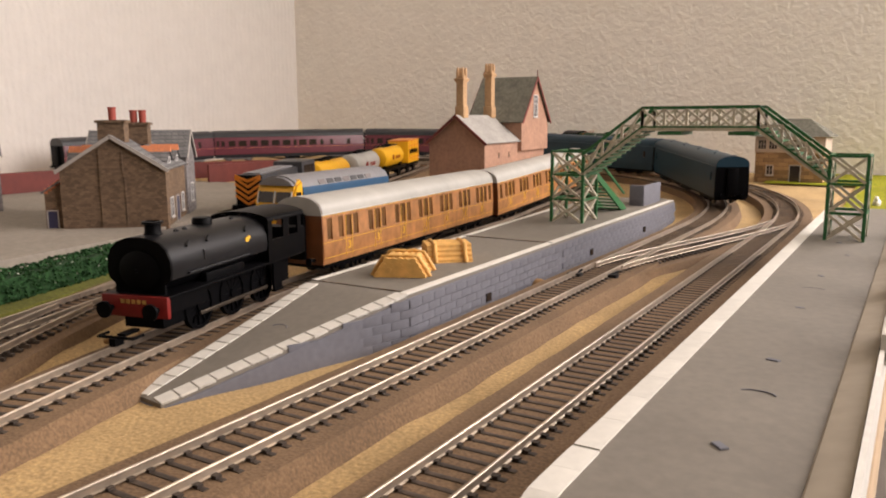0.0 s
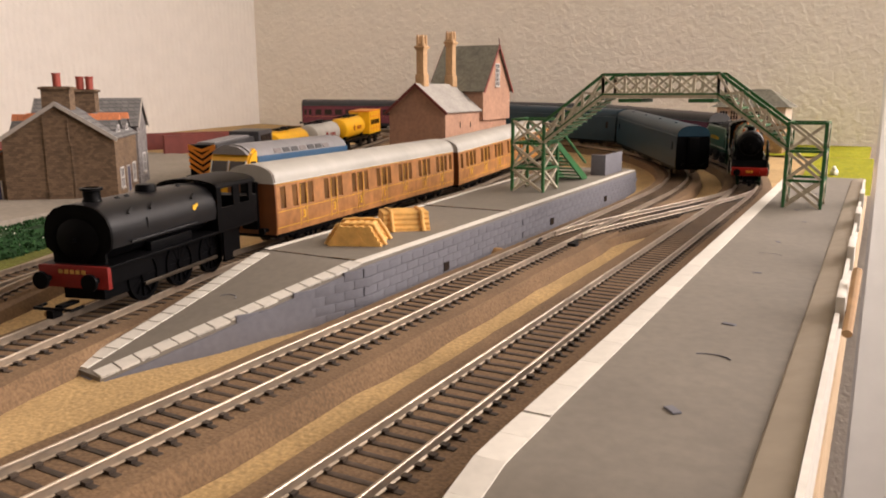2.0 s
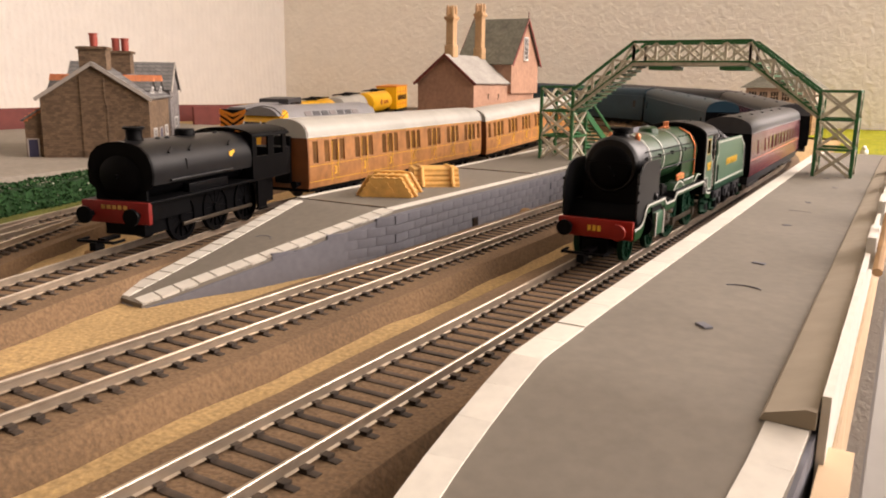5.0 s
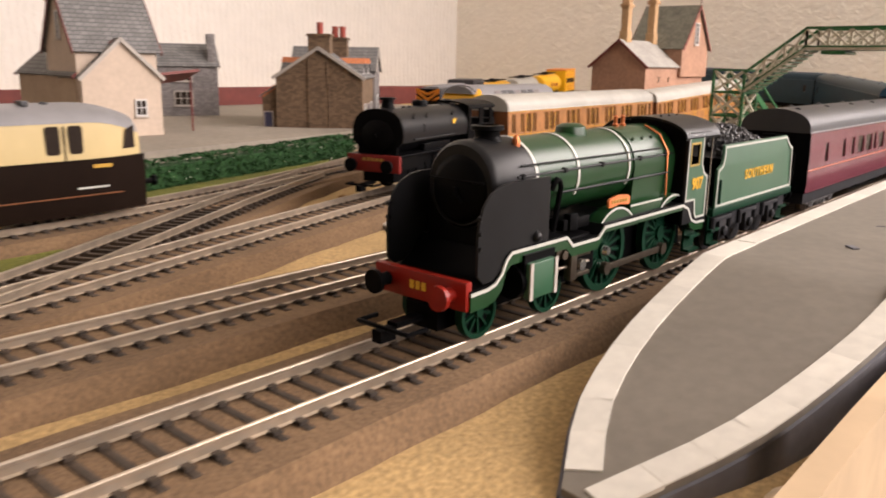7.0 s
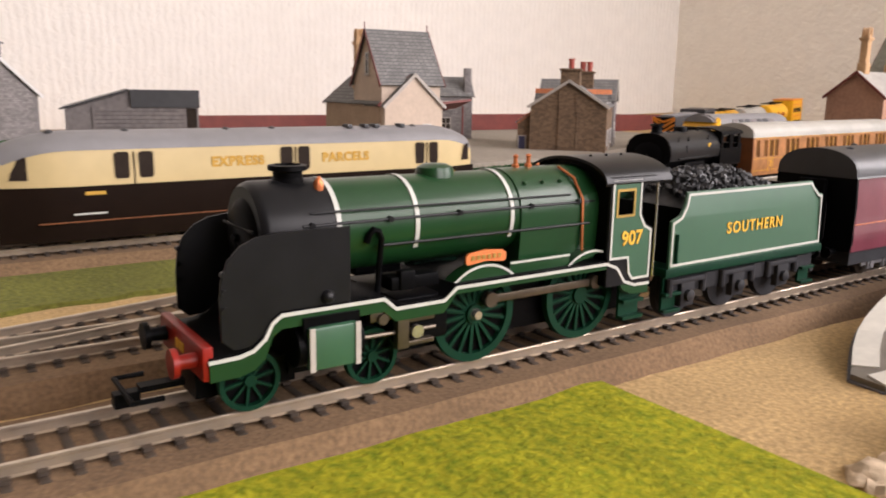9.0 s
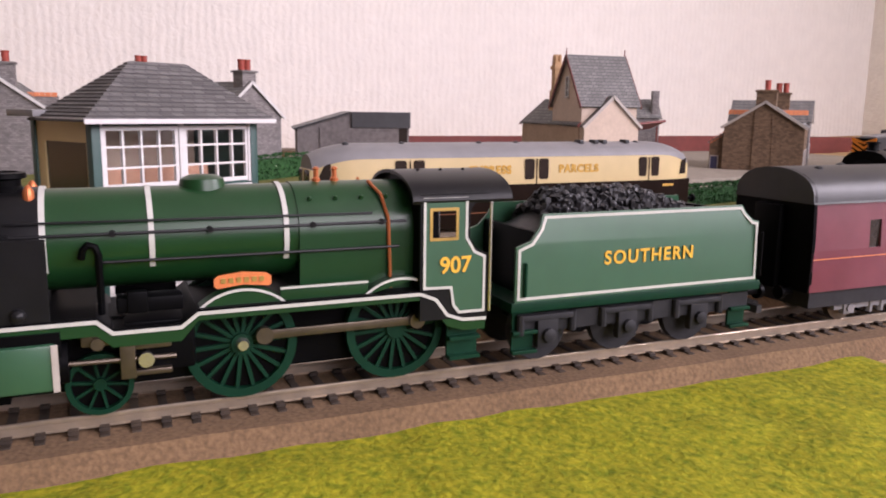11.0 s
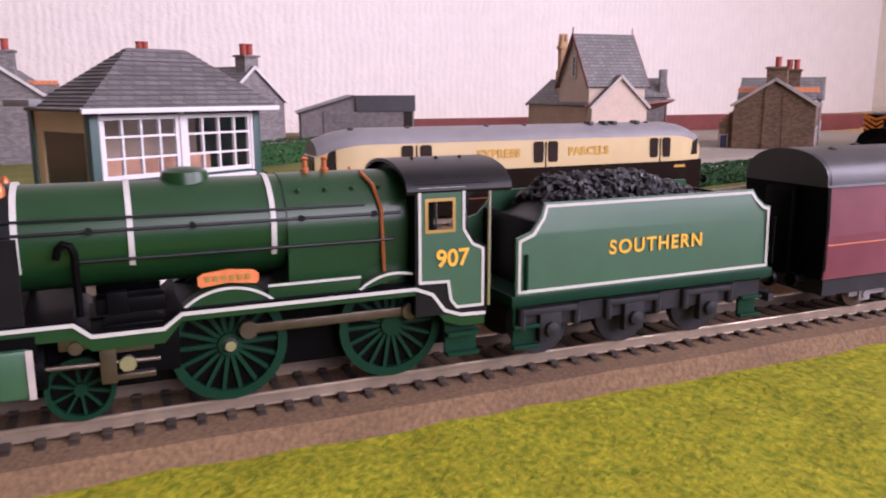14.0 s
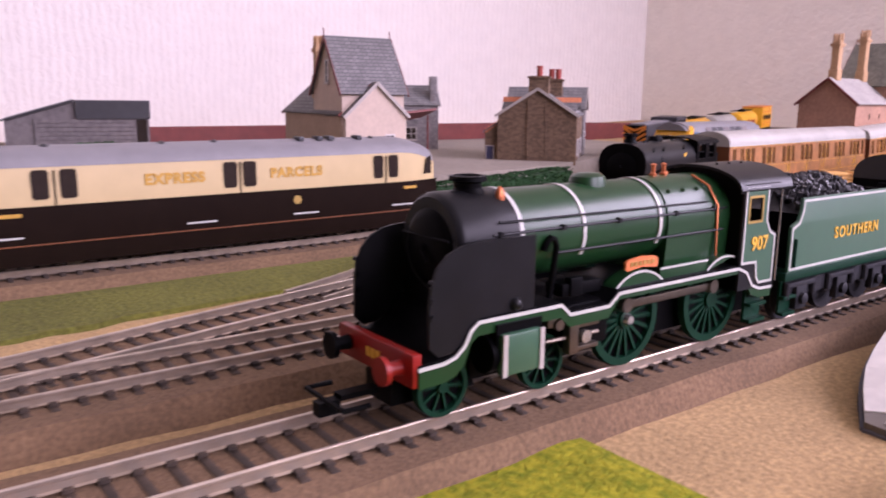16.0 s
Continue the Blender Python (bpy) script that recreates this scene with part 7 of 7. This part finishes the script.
def far_box():
    t = thing("signal_box", pose(-0.045, 1.035, 0.012, 0, 0, -4), "far signal box with stone base and cream boarded top", "signal box")
    part("base", box(B(), -40, 40, 0, 44, 0, 42, 0.4), courses("sandstone", (0.34, 0.2, 0.09), (0.2, 0.12, 0.06), 0.012, 0.005), t)
    part("upper_storey", box(B(), -41, 41, -1, 45, 42, 62, 0.4), "pale", t)
    for k in range(5):
        window_unit(t, (-32 + k * 13, -1.4, 46), 10, 12, 0, (3, 2), "pale", False)
    door_unit(t, (8, -0.6, 4), 12, 22, 0, "dark")
    window_unit(t, (-22, -0.4, 14), 8, 12, 0, (2, 2), "pale")
    ex, ey = 47, 29
    bm = B()
    lo = [bm.verts.new(v) for v in ((-ex, 22 - ey, 62), (ex, 22 - ey, 62), (ex, 22 + ey, 62), (-ex, 22 + ey, 62))]
    hi = [bm.verts.new(v) for v in ((-18, 22, 84), (18, 22, 84))]
    for f in ((lo[0], lo[1], hi[1], hi[0]), (lo[1], lo[2], hi[1]), (lo[2], lo[3], hi[0], hi[1]), (lo[3], lo[0], hi[0]), lo[::-1]):
        bm.faces.new(f)
    part("roof", bm, "slatem", t)
    return t


stone_cottage()
red_house()
pale_house()
back_house()
grey_house()
far_cottage()
goods_shed()
signal_box()
far_box()
sh2 = shunter("diesel_shunter", "black shunter with orange and black striped end beside the signal box", base="orange", stripe="black", top=52, sides=(-1,), bonnet="orange")
sh2.matrix_basis = pose(-0.255, -0.322, 0.0142, 0, 0, 127)


# ---- footbridge ----
def footbridge():
    t = thing("footbridge", pose(0, 0, 0), "green and cream lattice footbridge over two tracks", "footbridge")
    Y0, Y1 = 508.0, 536.0

    def bar(name, p, q, w, mat_, parent=t):
        p, q = Vector(p), Vector(q)
        d = q - p
        m = Matrix.Translation((p + q) / 2) @ d.to_track_quat("Z", "Y").to_matrix().to_4x4()
        return part(name, obox(B(), m, w, w, d.length + w * 0.3), mat_, parent)

    for xa, xb, zb in ((-135, -111, 22), (49, 70, 22)):
        for x in (xa, xb):
            for y in (Y0, Y1):
                bar("post", (x, y, zb), (x, y, 74), 2.0, "bgreen")
        zs = [zb, 39, 57, 74]
        for z in zs[1:]:
            for y in (Y0, Y1):
                bar("rail", (xa, y, z), (xb, y, z), 1.6, "bgreen")
            for x in (xa, xb):
                bar("rail", (x, Y0, z), (x, Y1, z), 1.6, "bgreen")
        for z0, z1 in zip(zs, zs[1:]):
            for y in (Y0, Y1):
                bar("brace", (xa + 1, y, z0 + 1), (xb - 1, y, z1 - 1), 1.7, "bcream")
                bar("brace", (xb - 1, y - 0.4, z0 + 1), (xa + 1, y - 0.4, z1 - 1), 1.7, "bcream")
            for x in (xa, xb):
                bar("brace", (x, Y0 + 1, z0 + 1), (x, Y1 - 1, z1 - 1), 1.5, "bcream")
                bar("brace", (x + 0.4, Y1 - 1, z0 + 1), (x + 0.4, Y0 + 1, z1 - 1), 1.5, "bcream")
    # spans: rising, level, falling
    segs = [((-111, 58), (-69, 90), 3), ((-69, 90), (6, 90), 5), ((6, 90), (49, 58), 3)]
    for y in (Y0, Y1):
        for (x0, z0), (x1, z1), n in segs:
            h = 14.5
            bar("chord", (x0, y, z0 + h), (x1, y, z1 + h), 1.9, "bgreen")
            bar("chord", (x0, y, z0), (x1, y, z1), 2.0, "bcream")
            bar("chord", (x0, y + (0.8 if y > 520 else -0.8), z0 + 1.6), (x1, y + (0.8 if y > 520 else -0.8), z1 + 1.6), 1.0, "bgreen")
            for k in range(n + 1):
                f = k / n
                x, z = x0 + (x1 - x0) * f, z0 + (z1 - z0) * f
                bar("upright", (x, y, z), (x, y, z + h), 1.7, "bcream")
            for k in range(n):
                f, g_ = k / n, (k + 1) / n
                a, b = (x0 + (x1 - x0) * f, z0 + (z1 - z0) * f), (x0 + (x1 - x0) * g_, z0 + (z1 - z0) * g_)
                bar("brace", (a[0], y, a[1] + 1), (b[0], y, b[1] + h - 1), 1.4, "bcream")
                bar("brace", (a[0], y - 0.3, a[1] + h - 1), (b[0], y - 0.3, b[1] + 1), 1.4, "bcream")
    bm = B()
    box(bm, -69, 6, Y0, Y1, 89, 90.2)
    part("deck", bm, "bgreen", t)
    for (x0, z0), (x1, z1), n in (segs[0], segs[2]):
        for k in range(12):
            f = k / 12
            x, z = x0 + (x1 - x0) * f, z0 + (z1 - z0) * f
            part("tread", box(B(), x, x + abs(x1 - x0) / 12 + 1, Y0, Y1, z + 0.4, z + 1.4), "bgreen", t)
    for x in (-50, -4):
        part("bracket", box(B(), x - 8, x + 8, Y0 - 1, Y1 + 1, 86.2, 88.6, 0.4), "bgreen", t)
    # stair down to the island
    for x in (-133, -113):
        bm = B()
        prism(bm, [(536, 55), (536, 60), (609, 25), (612, 22.6), (600, 22.6)], "x", x - 0.7, x + 0.7)
        part("stair_side", bm, "bgreen", t, "green stair side with cream edge")
        bar("handrail", (x, 536, 70.6), (x, 607, 36), 1.4, "bgreen")
    for k in range(11):
        part("tread", box(B(), -133, -113, 538 + k * 6, 544.6 + k * 6, 55 - k * 3.2, 56 - k * 3.2), "bgreen", t)
    return t


footbridge()
# low grey walls of the subway on the island
bm = B()
box(bm, -119, -106, 640, 643, 22, 40, 0.5)
box(bm, -108.5, -106, 643, 690, 22, 40, 0.5)
box(bm, -119, -116.5, 643, 690, 22, 36, 0.5)
solid("parapet_wall", bm, "platside", "low grey parapet walls on the island platform", "parapet")


# ---- log piles ----
def log_pile(m, seed):
    t = thing("log_pile", m, "yellow moulded log pile tied with two bands", "log pile", "log piles on the platform")
    rnd = random.Random(seed)
    core = prism(B(), [(-14.0, 0), (14.0, 0), (8.0, 12.4), (-8.0, 12.4)], "y", -13.3, 13.3)
    part("core", core, "logs", t)
    for r, (n, z, w) in enumerate(((7, 1.7, 12.0), (6, 4.9, 10.4), (5, 8.1, 8.8), (5, 11.2, 7.2))):
        for k in range(n):
            x = -w + 2 * w * k / (n - 1)
            e = rnd.uniform(-0.25, 0.25)
            part("log", cyl(B(), (x, -13.4 + e, z), (x, 13.4 + e, z), rnd.uniform(1.65, 1.9), 9), "logs", t)
    for y in (-8.8, 9.2):
        bm = tube(B(), [(-15.6, y, 0.3), (-13.0, y + 0.2, 6), (-9.4, y, 12.9), (-4, y - 0.3, 13.6), (0, y, 13.3), (4, y + 0.3, 13.7), (9.4, y, 12.9), (13.0, y - 0.2, 6), (15.6, y, 0.3)], 1.15, 8)
        part("tie_band", bm, "logs", t)
    for ob in t.children:
        ob.data.transform(Matrix.Diagonal((0.92, 0.9, 0.74, 1)))
    return t


log_pile(pose(-0.119, 0.289, 0.0222, 0, 0, 24), 1)
log_pile(pose(-0.1215, 0.334, 0.0222, 0, 0, -48), 2)


# ---- hedges ----
def hedge(pts, w, z0, z1, n, seed, flowers, label):
    t = thing("hedge", pose(0, 0, 0), label, "hedge")
    ln = Line(pts)
    rnd = random.Random(seed)
    bm = strip_along(ln, 0, ln.s[-1], [(-w * 0.38, z0 - 1), (-w * 0.4, z1 - 3), (w * 0.4, z1 - 3), (w * 0.38, z0 - 1)])
    part("core", bm, "hedge", t)
    verts, faces, fv, ff = [], [], [], []
    for k in range(n):
        s = rnd.uniform(0, ln.s[-1])
        p, d = ln.at(s), ln.way(s)
        bulge = 1 + 0.18 * noise.noise(Vector((s * 0.07, seed, 0)))
        a = rnd.uniform(0, 2 * math.pi)
        x = w / 2 * bulge * max(-1, min(1, 1.35 * math.cos(a)))
        z = (z0 + z1) / 2 + (z1 - z0) / 2 * bulge * max(-1, min(1, 1.35 * math.sin(a)))
        c = Vector((p.x + d.y * x, p.y - d.x * x, z))
        r = rnd.uniform(0.7, 1.5)
        q = Euler([rnd.uniform(0, 6.3) for _ in range(3)]).to_matrix()
        o, of = (fv, ff) if rnd.random() < flowers else (verts, faces)
        if o is fv:
            r *= 0.55
        i = len(o)
        for u in ((r, 0, 0), (0, r, 0.3 * r), (-r, 0, 0), (0, -r, 0.3 * r), (0, 0, r * 0.8)):
            o.append((c + q @ Vector(u)) * 0.001)
        of += [(i, i + 1, i + 4), (i + 1, i + 2, i + 4), (i + 2, i + 3, i + 4), (i + 3, i, i + 4)]
    for nm, v, f, mt in (("foliage", verts, faces, "hedge"), ("flowers", fv, ff, "flower")):
        if f:
            me = bpy.data.meshes.new(nm)
            me.from_pydata(v, [], f)
            me.materials.append(M[mt])
            ob = new(nm, me)
            ob.parent = t
            tagged(ob, kind="stuff")
    return t


hedge([(-262, -10), (-290, 90), (-322, 210), (-357, 322)], 15, 2, 18, 5200, 4, 0.03, "dark green foam hedge with pale flecks along the yard")
hedge([(-470, -170), (-540, -80), (-640, 30)], 14, 12, 34, 2600, 5, 0.02, "dark green hedge behind the railcar")
hedge([(-250, -190), (-330, -182), (-420, -196)], 13, 12, 28, 2200, 6, 0.02, "low dark green hedge beside the signal box")

# ---- small things on the ground ----
rnd = random.Random(12)


def pebble(x, y, z, r, label="brown pebble on the sand"):
    bm = B()
    bmesh.ops.create_icosphere(bm, subdivisions=2, radius=r)
    for v in bm.verts:
        v.co *= 1 + 0.35 * noise.noise(v.co * (0.9 / r) + Vector((x, y, 0)))
        v.co.z *= 0.7
    bmesh.ops.translate(bm, vec=(x, y, z), verts=bm.verts)
    solid("pebble", bm, "rock", label, "pebble", group="loose pebbles")


pebble(-88, 382, 2.5, 4.6, "large brown pebble beside the second track")
for k in range(16):
    pebble(rnd.uniform(-84, -30), rnd.uniform(-250, 420), 0.8, rnd.uniform(0.9, 1.9))
for k in range(8):
    pebble(rnd.uniform(-240, -150), rnd.uniform(60, 240), 0.8, rnd.uniform(1.2, 3.4))
bm = B()
for x, y in ((-52, 404), (-72, 398)):
    box(bm, x - 4, x + 4, y - 3, y + 3, 4, 8.4, 0.6)
    cyl(bm, (x, y, 8), (x + 3, y + 4, 9.6), 0.8, 8)
solid("point_motor", bm, "satin", "small black point lever box beside the turnout", "point lever")
# a white animal on the far grass
bm = B()
bmesh.ops.create_icosphere(bm, subdivisions=2, radius=1, matrix=Matrix.Translation((62, 860, 13)) @ Matrix.Diagonal((4, 8, 4.4, 1)))
bmesh.ops.create_icosphere(bm, subdivisions=2, radius=1, matrix=Matrix.Translation((62, 850, 18)) @ Matrix.Diagonal((2.2, 4, 2.6, 1)))
for x in (59.5, 64.5):
    for y in (855, 866):
        cyl(bm, (x, y, 2), (x, y, 11), 0.9, 8)
solid("toy_animal", bm, "sheep", "small white plastic animal figure on the grass", "figurine")


# ---- what moves: the express on the nearest track ----
FRONT = [(0, 1.150), (0.5, 1.012), (1, 0.872), (1.5, 0.780), (2, 0.698), (2.5, 0.614), (3, 0.528), (3.2, 0.494), (4, 0.379), (5, 0.252), (5.5, 0.197), (6, 0.1440), (6.5, 0.0858), (7, 0.0260),
         (7.5, -0.0255), (8, -0.0718), (8.5, -0.1160), (9, -0.1597), (9.5, -0.206), (10, -0.2506), (10.5, -0.286), (11, -0.308), (11.5, -0.319), (12, -0.323), (12.5, -0.3248), (13, -0.3272),
         (13.5, -0.326), (14, -0.3118), (14.5, -0.2680), (15, -0.2108), (15.5, -0.1545), (16, -0.0984)]


def front_at(t):
    ts, fs = [r[0] for r in FRONT], [r[1] for r in FRONT]
    i = min(max(int(np.searchsorted(ts, t)) - 1, 0), len(ts) - 2)
    h = ts[i + 1] - ts[i]

    def slope(k):
        a, b = max(k - 1, 0), min(k + 1, len(ts) - 1)
        return (fs[b] - fs[a]) / (ts[b] - ts[a])
    u = (t - ts[i]) / h
    return (2 * u ** 3 - 3 * u * u + 1) * fs[i] + (u ** 3 - 2 * u * u + u) * h * slope(i) + (3 * u * u - 2 * u ** 3) * fs[i + 1] + (u ** 3 - u * u) * h * slope(i + 1)


def motions():
    times = [k / 30 for k in range(481)]
    f = {t: front_at(t) * 1000 for t in times}
    sparse = times[::3]
    walk(loco, [(t, main_line.ride(f[t], 24, 104, RAILZ)) for t in sparse])
    walk(tender, [(t, main_line.ride(f[t] + 133, 10, 58.5, RAILZ)) for t in sparse])
    for k, c in enumerate(coaches):
        walk(c, [(t, main_line.ride(f[t] + 231.5 + k * 245, COACH_L * 0.155, COACH_L * 0.845, RAILZ)) for t in sparse])

    def turn(t, r, ph=0.0):
        return math.degrees((f[t] - f[times[375]]) / r) + ph
    START = -12.0
    for ws, d in zip(loco_drivers, (68, 104)):
        walk(ws, [(t, pose(0, d * 0.001, DRIVE_R * 0.001, -turn(t, DRIVE_R, START))) for t in times])
    for ws, d in zip(loco_bogies, (10, 39)):
        walk(ws, [(t, pose(0, d * 0.001, BOGIE_R * 0.001, -turn(t, BOGIE_R * 1.1))) for t in times])
    for ws, d in zip(tender_wheels, (10, 34.5, 58.5)):
        walk(ws, [(t, pose(0, d * 0.001, TENDER_R * 0.001, -turn(t, TENDER_R))) for t in times])
    for rod, ph in loco_rods:
        rows = []
        for t in times:
            a = radians(-turn(t, DRIVE_R, START))
            y, z = (0.0, 5.0) if ph == 0 else (5.0, 0.0)
            rows.append((t, pose(0, (y * math.cos(a) - z * math.sin(a)) * 0.001, (DRIVE_R + y * math.sin(a) + z * math.cos(a)) * 0.001)))
        walk(rod, rows)


motions()
